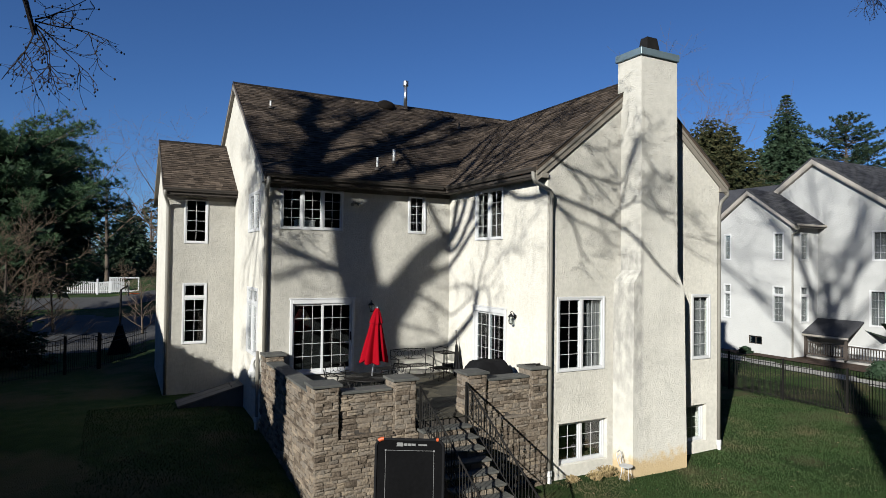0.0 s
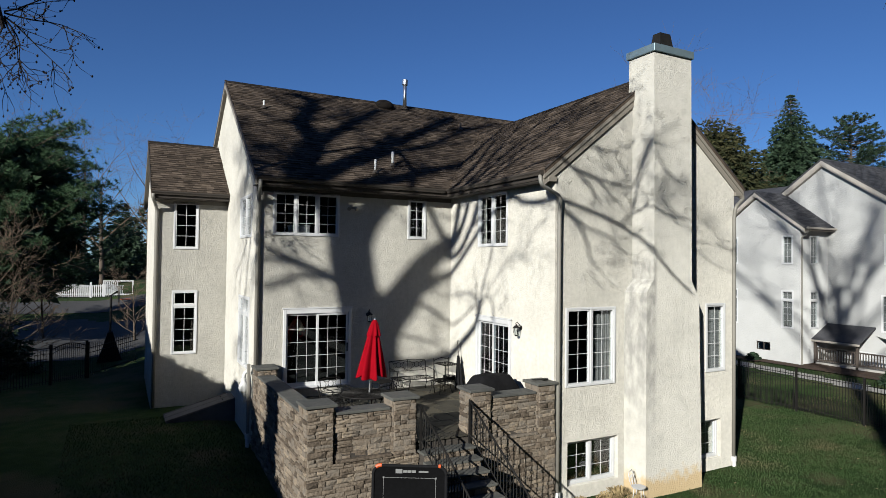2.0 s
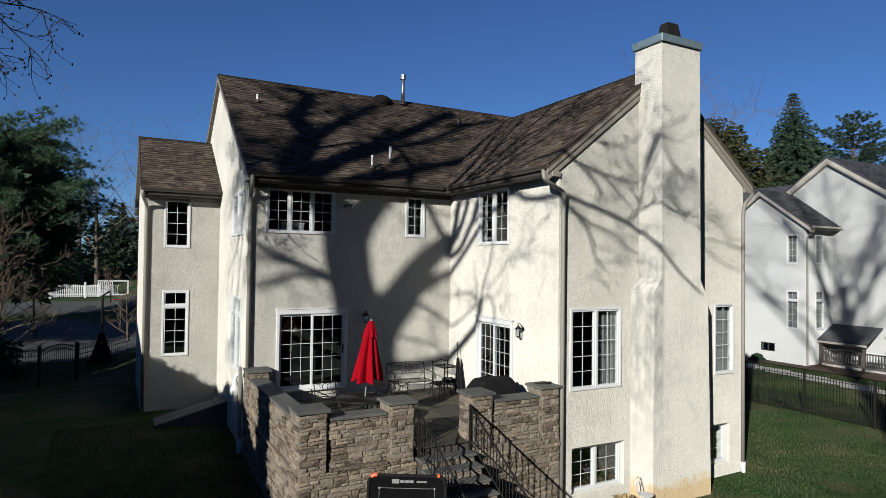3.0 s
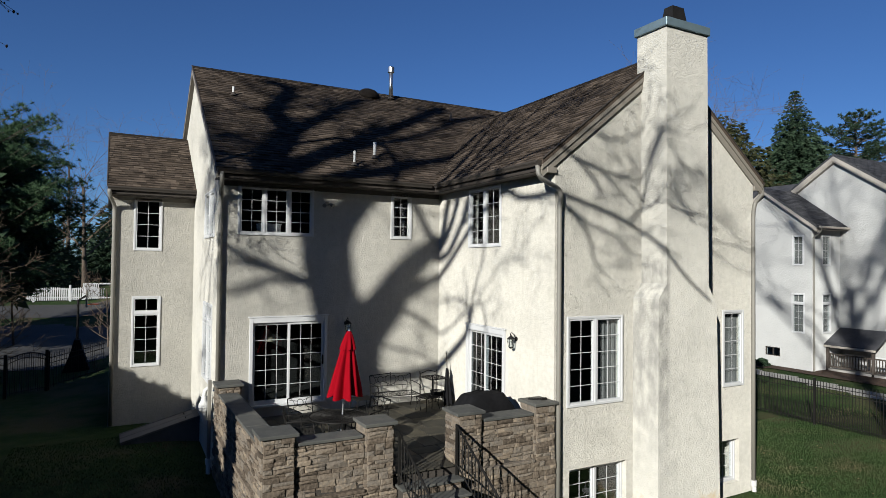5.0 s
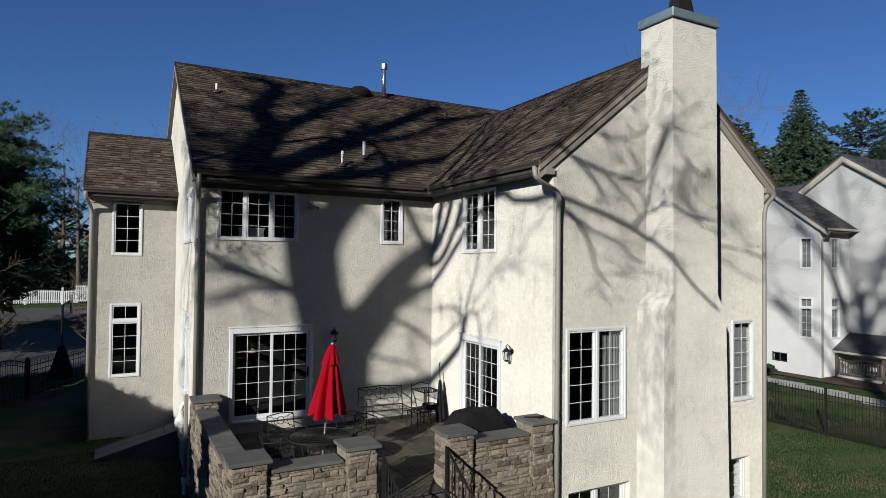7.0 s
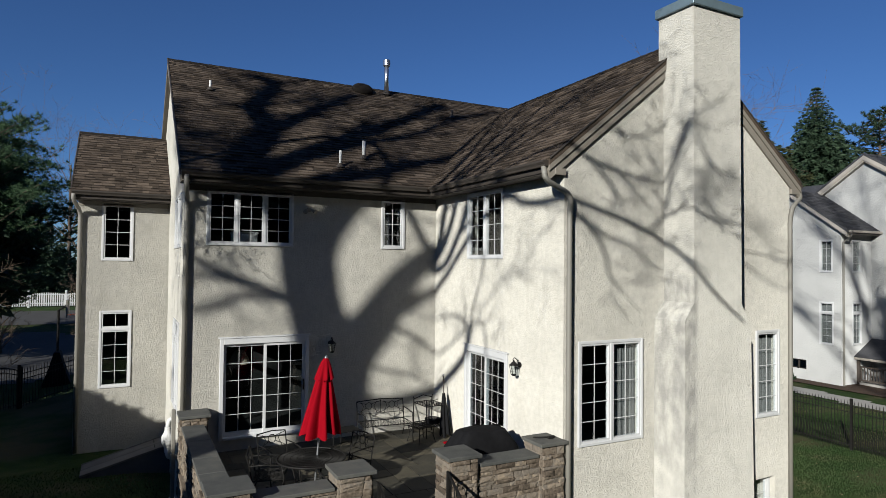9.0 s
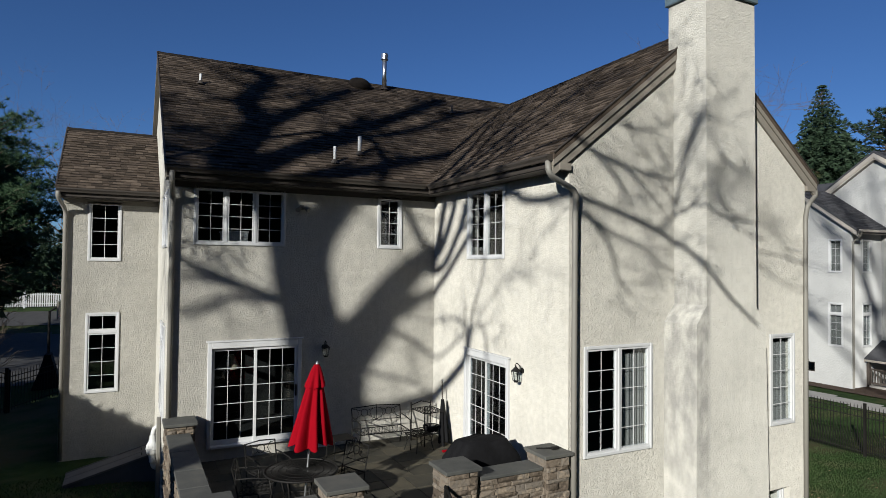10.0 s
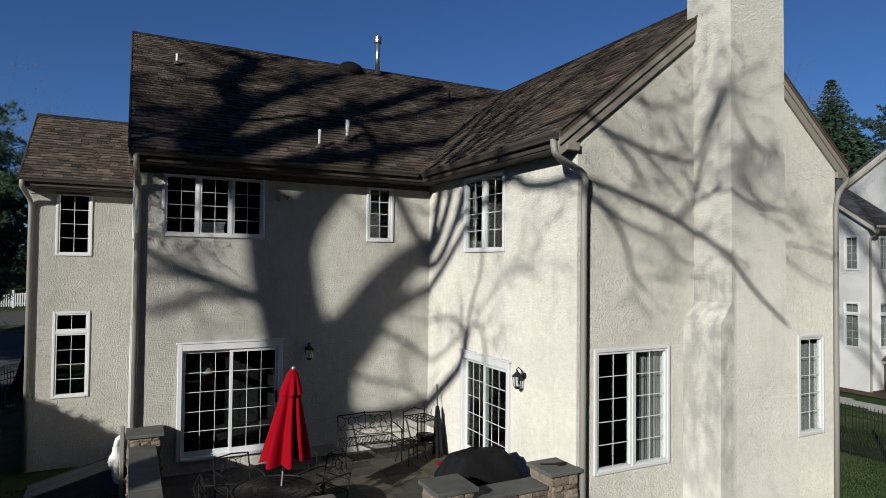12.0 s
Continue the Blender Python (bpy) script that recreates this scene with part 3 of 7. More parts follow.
by0, bz = BLOCK_Y - 0.42, EAVE - 0.06
bry = (BLOCK_Y + BLOCK_FAR) / 2
bzr = bz + BLOCK_SLOPE * (bry - by0)
roof_block = roof_slab("roof", [(BLOCK_X - 0.14, by0, bz), (LEFT_X, by0, bz), (LEFT_X, bry, bzr), (BLOCK_X - 0.14, bry, bzr)])
roof_slab("roof", [(BLOCK_X - 0.14, bry, bzr), (LEFT_X, bry, bzr), (LEFT_X, 2 * bry - by0, bz), (BLOCK_X - 0.14, 2 * bry - by0, bz)])


def shingle_rows(origin, along, up, width_at, length, seed, keep=None):
    """Tabs laid in courses: lists of the corners of thin wedges. width_at gives the start and end of a course at a height."""
    rnd = random.Random(seed)
    normal = along.cross(up).normalized()
    if normal.z < 0:
        normal.negate()
    out, course, s = [], 0.142, 0.0
    while s < length:
        a, b = width_at(s)
        x = a - rnd.random() * 0.25
        while x < b:
            w = rnd.choice((0.16, 0.2, 0.25, 0.3))
            p, q = max(a, x), min(b, x + w - 0.006)
            if q - p > 0.03:
                e = min(length, s + course + 0.01)
                h = rnd.choice((0.014, 0.020, 0.032))
                d = rnd.uniform(-0.006, 0.006)
                pts = [origin + along * c + up * t + normal * g for c, t, g in ((p, s + d, 0.002), (q, s + d, 0.002), (q, e, 0.003), (p, e, 0.003), (p, s + d, h), (q, s + d, h))]
                out.append(pts)
            x += w
        s += course
    return out


SHINGLE_FACES = ((4, 5, 2, 3), (0, 1, 5, 4), (0, 4, 3), (1, 2, 5))


def lay_shingles(roof, tabs, mat=None, name="shingles"):
    s = Soup()
    for pts in tabs:
        s.piece(pts, SHINGLE_FACES)
    return s.part(name, mat or SHINGLE, roof, kind="stuff")


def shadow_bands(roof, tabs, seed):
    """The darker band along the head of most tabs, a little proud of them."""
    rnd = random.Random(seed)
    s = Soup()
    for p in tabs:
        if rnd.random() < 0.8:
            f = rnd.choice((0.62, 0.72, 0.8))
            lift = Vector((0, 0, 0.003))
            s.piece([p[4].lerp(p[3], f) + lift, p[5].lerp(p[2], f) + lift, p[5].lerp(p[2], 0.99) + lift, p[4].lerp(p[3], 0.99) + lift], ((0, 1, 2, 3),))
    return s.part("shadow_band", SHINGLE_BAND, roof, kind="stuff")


def up_way(slope, x, y):
    v = Vector((x, y, slope))
    return v.normalized()


main_len = (Vector((0, RIDGE_Y - my0, RIDGE_Z - EAVE))).length
wing_len = (Vector((WING_MID - WING_X + OVER_W, 0, WING_Z - EAVE))).length


def main_width(s):
    y = my0 + s / main_len * (RIDGE_Y - my0)
    end = WING_X - OVER_W + (WING_MID - WING_X + OVER_W) * (y - my0) / (vy - my0) if y < vy else WING_R + RAKE
    return 0.0, end - mx0


def wing_width(s):
    f = s / wing_len
    return 0.0, (my0 + (vy - my0) * f) - gy0


main_tabs = shingle_rows(Vector((mx0, my0, EAVE)), Vector((1, 0, 0)), up_way(MAIN_SLOPE, 0, 1), main_width, main_len, 3)
wing_tabs = shingle_rows(Vector((WING_X - OVER_W, gy0, EAVE)), Vector((0, 1, 0)), up_way(WING_SLOPE, 1, 0), wing_width, wing_len, 4)
block_len = Vector((0, bry - by0, bzr - bz)).length
block_tabs = shingle_rows(Vector((BLOCK_X - 0.14, by0, bz)), Vector((1, 0, 0)), up_way(BLOCK_SLOPE, 0, 1), lambda s: (0.0, LEFT_X - BLOCK_X + 0.14), block_len, 5)
near_tabs = [p for p in wing_tabs if p[0].x < WING_X + 0.75][:300]
taken = {id(p) for p in near_tabs}
lay_shingles(roof_main, main_tabs)
lay_shingles(roof_wing, [p for p in wing_tabs if id(p) not in taken])
lay_shingles(roof_block, block_tabs)
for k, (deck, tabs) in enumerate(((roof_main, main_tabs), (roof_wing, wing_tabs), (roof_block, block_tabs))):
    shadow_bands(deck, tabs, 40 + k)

# ridge caps, laid one over the next, near-black to paint the ridge's shade line
CAP_FACES = ((0, 1, 3, 2), (2, 3, 5, 4), (0, 2, 4))


def ridge_caps(roof, start, along, across, count):
    start, along, across = Vector(start), Vector(along), Vector(across)
    for k in range(count):
        p, q = start + along * 0.28 * k, start + along * (0.28 * k + 0.31)
        vs = [p - across * 0.13 + Vector((0, 0, -0.068)), q - across * 0.13 + Vector((0, 0, -0.082)), p + Vector((0, 0, 0.030)), q + Vector((0, 0, 0.020)), p + across * 0.13 + Vector((0, 0, -0.068)), q + across * 0.13 + Vector((0, 0, -0.082))]
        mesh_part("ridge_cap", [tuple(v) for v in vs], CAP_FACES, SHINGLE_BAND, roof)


ridge_caps(roof_main, (mx0, RIDGE_Y, RIDGE_Z), (1, 0, 0), (0, 1, 0), 44)
ridge_caps(roof_wing, (WING_MID, gy0, WING_Z), (0, 1, 0), (1, 0, 0), int((vy - gy0) / 0.28) + 1)
ridge_caps(roof_block, (BLOCK_X - 0.14, bry, bzr), (1, 0, 0), (0, 1, 0), 8)


# dark tubes along the rakes that draw the shadow line of the roof edge
for deck, p, q in ((roof_wing, (WING_X - OVER_W, gy0, EAVE), (WING_MID, gy0, WING_Z)), (roof_wing, (WING_R + OVER_R, gy0, EAVE_R), (WING_MID, gy0, WING_Z)), (roof_main, (mx0, my0, EAVE), (mx0, RIDGE_Y, RIDGE_Z)), (roof_block, (BLOCK_X - 0.14, by0, bz), (BLOCK_X - 0.14, bry, bzr))):
    Soup().tube([Vector(p) + Vector((0, 0, 0.012)), Vector(q) + Vector((0, 0, 0.012))], 0.020, 6).part("drip_edge_shade", GUTTER, deck)


# ---- eaves: soffits, fascias, gutters, rakes ----
def gutter(p, q, out, label=""):
    """An open K-profile gutter from p to q at roof edge height; out is the way away from the wall."""
    p, q, out = Vector(p), Vector(q), Vector(out)
    prof = [(0.0, 0.0), (0.0, -0.11), (0.075, -0.11), (0.085, -0.075), (0.118, -0.035), (0.118, 0.0), (0.108, 0.0), (0.108, -0.03), (0.075, -0.068), (0.068, -0.10), (0.01, -0.10), (0.01, 0.0)]
    vs = [tuple(e + out * a + Vector((0, 0, b))) for e in (p, q) for a, b in prof]
    n = len(prof)
    fs = [(k, (k + 1) % n, n + (k + 1) % n, n + k) for k in range(n)]
    fs += [(0, 1, 2, 3, 4, 5), (n, n + 5, n + 4, n + 3, n + 2, n + 1)]
    return mesh_part("gutter", vs, fs, GUTTER, house, label)


gz = EAVE - 0.015
gutter((mx0 + 0.02, my0, gz), (WING_X - OVER_W - 0.13, my0, gz), (0, -1, 0), "brown metal gutter")
gutter((WING_X - OVER_W, my0 - 0.12, gz), (WING_X - OVER_W, gy0 + 0.03, gz), (-1, 0, 0), "brown metal gutter")
gutter((BLOCK_X - 0.12, by0, bz - 0.015), (LEFT_X - 0.005, by0, bz - 0.015), (0, -1, 0), "brown metal gutter")
gutter((WING_R + OVER_R, gy0 + 0.03, EAVE_R - 0.015), (WING_R + OVER_R, vy, EAVE_R - 0.015), (1, 0, 0), "brown metal gutter")
part("fascia", boxes((mx0, WING_X - OVER_W, my0 + 0.003, my0 + 0.03, EAVE - 0.22, EAVE - 0.11)), GUTTER, house)
part("fascia", boxes((WING_X - OVER_W + 0.003, WING_X - OVER_W + 0.03, gy0 + 0.03, my0 + 0.03, EAVE - 0.22, EAVE - 0.11)), GUTTER, house)
part("fascia", boxes((BLOCK_X - 0.14, LEFT_X - 0.003, by0 + 0.003, by0 + 0.03, bz - 0.22, bz - 0.11)), GUTTER, house)
part("fascia", boxes((WING_R + OVER_R - 0.03, WING_R + OVER_R - 0.003, gy0 + 0.03, vy, EAVE_R - 0.22, EAVE_R - 0.11)), GUTTER, house)
part("soffit", boxes((mx0 + 0.03, WING_X - 0.003, my0 + 0.03, MAIN_Y - 0.003, EAVE - 0.24, EAVE - 0.215)), TRIM_DARK, house)
part("soffit", boxes((WING_X - OVER_W + 0.03, WING_X - 0.003, GABLE_Y + 0.01, my0 + 0.03, EAVE - 0.24, EAVE - 0.215)), TRIM_DARK, house)
part("soffit", boxes((BLOCK_X - 0.1, LEFT_X - 0.003, by0 + 0.03, BLOCK_Y - 0.003, bz - 0.24, bz - 0.215)), TRIM_DARK, house)
part("soffit", boxes((WING_R + 0.003, WING_R + OVER_R - 0.03, GABLE_Y + 0.01, vy, EAVE_R - 0.24, EAVE_R - 0.215)), TRIM_DARK, house)
# the main eave's shade is put into its frieze colour; the block's stays taupe
part("frieze_board", boxes((LEFT_X + 0.02, WING_X - 0.03, MAIN_Y - 0.03, MAIN_Y - 0.003, EAVE - 0.36, EAVE - 0.243)), TRIM_DARK, house)
part("frieze_board", boxes((BLOCK_X + 0.02, LEFT_X - 0.03, BLOCK_Y - 0.03, BLOCK_Y - 0.003, bz - 0.36, bz - 0.243)), TRIM, house)


def rake(m, pts, y0, y1, drop0, drop1, name="rake_board"):
    """A board along a gable's edge, its top and bottom that far below the roof line."""
    bm = bmesh.new()
    for (xa, za), (xb, zb) in zip(pts, pts[1:]):
        prism(bm, [(xa, za - drop1), (xb, zb - drop1), (xb, zb - drop0), (xa, za - drop0)], y0, y1, m)
    return part(name, bm, TRIM, house)


gl = [(-OVER_W, EAVE), (half, WING_Z)]
gr = [(half, WING_Z), (2 * half + OVER_R, EAVE_R)]
for side in (gl, gr):
    rake(mg, side, -0.078, -0.004, 0.10, 0.205)
    rake(mg, side, -0.050, -0.004, 0.21, 0.38)
# boxed returns at the two lower corners of the gable
for xa, xb, ez in ((-OVER_W + 0.14, 0.0, EAVE), (2 * half, 2 * half + OVER_R - 0.02, EAVE_R)):
    bm = bmesh.new()
    box(bm, xa, xb, -0.06, 0.004, ez - 0.26, ez - 0.14, m=mg, bevel=0.006)
    part("eave_return", bm, TRIM, house)
lm = facing_left(LEFT_X, BACK_Y)
lr = [(-OVER, EAVE), (ldepth / 2, RIDGE_Z), (ldepth + OVER, EAVE)]
rake(lm, lr, -RAKE, -RAKE + 0.03, 0.10, 0.24)
rake(lm, lr, -RAKE + 0.03, -0.004, 0.20, 0.225, "rake_soffit")
br = [(-0.42, bz), (bdepth / 2, bzr), (bdepth + 0.42, bz)]
rake(mbl, br, -0.14, -0.115, 0.10, 0.24)
rake(mbl, br, -0.115, -0.004, 0.20, 0.225, "rake_soffit")


def downspout(points, mat=SPOUT, w=0.085, d=0.065, label="beige metal downspout"):
    p = [Vector(q) for q in points]
    fine = [p[0]]
    for a, b, c in zip(p, p[1:], p[2:]):
        r = min((b - a).length, (c - b).length) * 0.45
        u, v = b + (a - b).normalized() * min(r, 0.16), b + (c - b).normalized() * min(r, 0.16)
        fine += [(1 - f) ** 2 * u + 2 * f * (1 - f) * b + f * f * v for f in (0.0, 0.2, 0.4, 0.6, 0.8, 1.0)]
    fine.append(p[-1])
    s = Soup()
    s.tube(fine, [0.05] * len(fine), 12)
    ob = s.part("downspout", mat, house, label, round_off=True)
    for k, q in enumerate(fine[1:-2]):
        if (fine[k + 2] - q).length < 0.12:
            Soup().tube([q, q.lerp(fine[k + 2], 0.35)], 0.0535, 12).part("rib", mat, ob)
    return ob


downspout([(WING_X - OVER_W - 0.055, gy0 + 0.10, EAVE - 0.125), (WING_X - OVER_W - 0.055, gy0 + 0.06, EAVE - 0.36), (WING_X + 0.075, GABLE_Y - 0.11, EAVE - 0.62), (WING_X + 0.075, GABLE_Y - 0.065, EAVE - 0.95), (WING_X + 0.075, GABLE_Y - 0.06, 4.0), (WING_X + 0.075, GABLE_Y - 0.06, 0.25)])
downspout([(WING_R + OVER_R + 0.055, gy0 + 0.10, EAVE_R - 0.125), (WING_R + OVER_R + 0.05, gy0 + 0.06, EAVE_R - 0.32), (WING_R - 0.07, GABLE_Y - 0.11, EAVE_R - 0.58), (WING_R - 0.07, GABLE_Y - 0.06, EAVE - 0.8), (WING_R - 0.07, GABLE_Y - 0.06, 4.0), (WING_R - 0.07, GABLE_Y - 0.06, 0.2)])
downspout([(LEFT_X + 0.0, my0 - 0.05, EAVE - 0.10), (LEFT_X + 0.0, my0 - 0.03, EAVE - 0.30), (LEFT_X + 0.05, MAIN_Y - 0.055, EAVE - 0.60), (LEFT_X + 0.05, MAIN_Y - 0.055, 2.9)])
downspout([(BLOCK_X - 0.08, by0 - 0.05, bz - 0.10), (BLOCK_X - 0.08, by0 - 0.03, bz - 0.26), (BLOCK_X + 0.06, BLOCK_Y - 0.055, bz - 0.55), (BLOCK_X + 0.06, BLOCK_Y - 0.055, 1.0)])
for x in (WING_X + 0.075, WING_R - 0.07):
    s = Soup()
    s.tube([(x, GABLE_Y - 0.06, 0.30), (x, GABLE_Y - 0.06, 0.16), (x, GABLE_Y - 0.07, 0.14), (x, GABLE_Y - 0.08, -0.02)], [0.075, 0.075, 0.055, 0.055], 10)
    s.part("drain_adapter", PVC, house, "white plastic drain adapter")

# ---- chimney ----
CHIM_F = 11.58
bm = bmesh.new()
cm = facing_back(0, CHIM_F)
outline = [(11.56, -0.4), (13.57, -0.4), (13.43, 4.85), (13.16, 5.31), (13.11, 11.04), (11.79, 11.04), (11.82, 5.36), (11.56, 5.02)]
prism(bm, outline, 0.0, GABLE_Y - CHIM_F - 0.004, cm)
box(bm, 11.79, 13.11, GABLE_Y - 0.004, GABLE_Y + 0.12, 8.2, 11.04)
chimney = part("chimney", bm, STUCCO_CHIM, house, "tall stucco chimney with sloped shoulders")
part("chimney_cap", boxes((11.73, 13.15, CHIM_F - 0.055, GABLE_Y + 0.17, 11.04, 11.23), bevel=0.01), COPPER, chimney, "blue-grey metal chimney cap")
bm = bmesh.new()
fl = [bm.verts.new(p) for p in ((12.18, 11.76, 11.23), (12.68, 11.76, 11.23), (12.68, 12.12, 11.23), (12.18, 12.12, 11.23), (12.25, 11.82, 11.68), (12.61, 11.82, 11.68), (12.61, 12.06, 11.68), (12.25, 12.06, 11.68))]
for q in ((0, 1, 5, 4), (1, 2, 6, 5), (2, 3, 7, 6), (3, 0, 4, 7), (4, 5, 6, 7)):
    bm.faces.new([fl[k] for k in q])
part("flue_cap", bm, IRON, chimney, "black metal flue cap")

# ---- patio ----
FLOOR = 1.95
patio = thing("patio", 6.3, 14.8, 0.0, "raised stone patio with ledgestone parapets and bluestone caps", "patio")
NEAR_STONES, FAR_STONES = [], Soup()


def ledgestone(a, b, z0, z1, out, seed, near=False):
    """Irregular stacked stones over the upright face from plan point a to b; out is the way they face."""
    rnd = random.Random(seed)
    a, b, out = Vector((*a, 0)), Vector((*b, 0)), Vector((*out, 0))
    along = (b - a).normalized()
    length = (b - a).length
    z = z0
    while z < z1 - 0.02:
        h = min(rnd.choice((0.06, 0.075, 0.085, 0.10, 0.125)), z1 - z)
        if z1 - z - h < 0.04:
            h = z1 - z
        x = 0.0
        while x < length - 0.01:
            w = min(rnd.uniform(0.12, 0.40), length - x)
            if length - x - w < 0.08:
                w = length - x
            cuts = [(z, h)]
            if h > 0.1 and rnd.random() < 0.25:
                c = h * rnd.uniform(0.4, 0.6)
                cuts = [(z, c), (z + c, h - c)]
            for zz, hh in cuts:
                g, d = 0.002, rnd.uniform(0.014, 0.050)
                jit = lambda s: rnd.uniform(-s, s)
                vs = []
                for px, pz in ((x + g, zz + g), (x + w - g, zz + g), (x + w - g, zz + hh - g), (x + g, zz + hh - g)):
                    vs.append(a + along * px + Vector((0, 0, pz)))
                cx, cz = x + w / 2, zz + hh / 2
                for px, pz in ((x + g, zz + g), (x + w - g, zz + g), (x + w - g, zz + hh - g), (x + g, zz + hh - g)):
                    q = 0.945
                    vs.append(a + along * (cx + (px - cx) * (1 - 0.014 / w) + jit(0.008)) + Vector((0, 0, cz + (pz - cz) * q + jit(0.007))) + out * (d + jit(0.012)))
                mid = a + along * (cx + jit(w * 0.2)) + Vector((0, 0, cz + jit(hh * 0.15))) + out * (d + 0.012 + jit(0.008))
                vs.append(mid)
                if near and len(NEAR_STONES) < 300:
                    NEAR_STONES.append(vs)
                else:
                    FAR_STONES.piece(vs, STONE_FACES)
            x += w
        z += h


STONE_FACES = ((4, 5, 8), (5, 6, 8), (6, 7, 8), (7, 4, 8), (0, 1, 5, 4), (1, 2, 6, 5), (2, 3, 7, 6), (3, 0, 4, 7))
PF, PL = 12.26, 3.36                                        # front and left faces of the parapet
CAPZ, POSTZ = 2.68, 2.86


def core(x0, x1, y0, y1, z0, z1, name="wall_core"):
    return part(name, boxes((x0, x1, y0, y1, z0, z1)), MORTAR, patio)


def slab(x0, x1, y0, y1, z, t=0.055, name="cap_stone"):
    bm = boxes((x0, x1, y0, y1, z, z + t), bevel=0.008)
    return part(name, bm, BLUESTONE, patio)


# retaining base, parapet cores and posts
core(PL + 0.03, 5.72, PF + 0.04, 17.49, -0.4, FLOOR - 0.06, "patio_base")
core(5.72, WING_X - 0.004, PF + 0.04, 17.49, -0.4, FLOOR - 0.06, "patio_base")
core(PL + 0.03, PL + 0.33, 12.80, 16.88, FLOOR - 0.06, CAPZ)
core(3.90, 5.10, PF + 0.06, PF + 0.36, FLOOR - 0.06, CAPZ)
core(7.55, 8.80, PF + 0.06, PF + 0.36, FLOOR - 0.06, CAPZ)
POSTS = ((3.32, 3.90, 12.22, 12.80), (5.12, 5.68, 12.22, 12.78), (6.97, 7.53, 12.22, 12.78), (8.79, 9.31, 12.22, 12.78), (3.32, 3.86, 16.88, 17.43))
for k, (x0, x1, y0, y1) in enumerate(POSTS):
    i = 0.035
    core(x0 + i, x1 - i, y0 + i, y1 - i, FLOOR - 0.06 if k else -0.3, POSTZ, "post_core")
    near = k in (1, 2, 3)
    zb = 1.742
    ledgestone((x0 + i, y0 + i), (x1 - i, y0 + i), zb, POSTZ, (0, -1), 20 + k, near)
    ledgestone((x0 + i, y1 - i), (x0 + i, y0 + i), zb, POSTZ, (-1, 0), 30 + k, near)
    ledgestone((x1 - i, y0 + i), (x1 - i, y1 - i), FLOOR, POSTZ, (1, 0), 40 + k, False)
    ledgestone((x1 - i, y1 - i), (x0 + i, y1 - i), FLOOR, POSTZ, (0, 1), 50 + k, False)
    slab(x0 - 0.035, x1 + 0.035, y0 - 0.035, y1 + 0.035, POSTZ, 0.06)
# parapet faces and caps
ledgestone((7.55, PF + 0.06), (8.80, PF + 0.06), 1.80, CAPZ, (0, -1), 61, True)
ledgestone((3.90, PF + 0.06), (5.12, PF + 0.06), 1.80, CAPZ, (0, -1), 62, True)
ledgestone((PL + 0.03, 16.88), (PL + 0.03, 12.80), 1.80, CAPZ, (-1, 0), 63)
ledgestone((PL + 0.33, 12.80), (PL + 0.33, 16.88), FLOOR, CAPZ, (1, 0), 64)
ledgestone((5.10, PF + 0.36), (3.90, PF + 0.36), FLOOR, CAPZ, (0, 1), 65)
ledgestone((8.80, PF + 0.36), (7.55, PF + 0.36), FLOOR, CAPZ, (0, 1), 66)
slab(7.565, 8.76, PF - 0.01, PF + 0.43, CAPZ)
slab(3.935, 5.08, PF - 0.01, PF + 0.43, CAPZ)
for y0, y1 in ((12.84, 13.70), (13.705, 14.55), (14.555, 15.65), (15.655, 16.84)):
    slab(PL - 0.03, PL + 0.40, y0, y1, CAPZ)
# lower walls, a little thicker, under a thin ledge
zg = -0.25
ledgestone((PL - 0.01, PF + 0.0), (5.72, PF + 0.0), zg, 1.745, (0, -1), 71)
ledgestone((6.92, PF + 0.0), (9.31, PF + 0.0), zg, 1.745, (0, -1), 72)
ledgestone((PL - 0.01, 17.44), (PL - 0.01, PF), zg, 1.745, (-1, 0), 73)
part("stone_ledge", boxes((3.93, 5.10, PF - 0.06, PF + 0.05, 1.745, 1.80), bevel=0.008), STONE_OB, patio)
part("stone_ledge", boxes((7.56, 8.77, PF - 0.06, PF + 0.05, 1.745, 1.80), bevel=0.008), STONE_OB, patio)
part("stone_ledge", boxes((PL - 0.07, PL + 0.02, 12.82, 16.86, 1.745, 1.80), bevel=0.008), STONE_OB, patio)

# flagstones in an irregular rectangular pattern
paving = part("paving_bed", boxes((PL + 0.34, WING_X - 0.004, PF + 0.37, 17.49, FLOOR - 0.06, FLOOR - 0.012)), MORTAR, patio)


def split(x0, x1, y0, y1, rnd, out):
    w, h = x1 - x0, y1 - y0
    if (w < 0.75 and h < 0.75) or (w * h < 0.35 and rnd.random() < 0.6):
        out.append((x0, x1, y0, y1))
    elif w > h:
        c = x0 + w * rnd.uniform(0.38, 0.62)
        split(x0, c, y0, y1, rnd, out), split(c, x1, y0, y1, rnd, out)
    else:
        c = y0 + h * rnd.uniform(0.38, 0.62)
        split(x0, x1, y0, c, rnd, out), split(x0, x1, c, y1, rnd, out)


flags = []
split(PL + 0.38, WING_X - 0.01, PF + 0.38, 17.48, random.Random(8), flags)
split(5.72, 6.93, PF + 0.0, PF + 0.376, random.Random(9), flags)
for x0, x1, y0, y1 in flags:
    part("flagstone", boxes((x0 + 0.006, x1 - 0.006, y0 + 0.006, y1 - 0.006, FLOOR - 0.03, FLOOR), bevel=0.004), FLAG, paving)

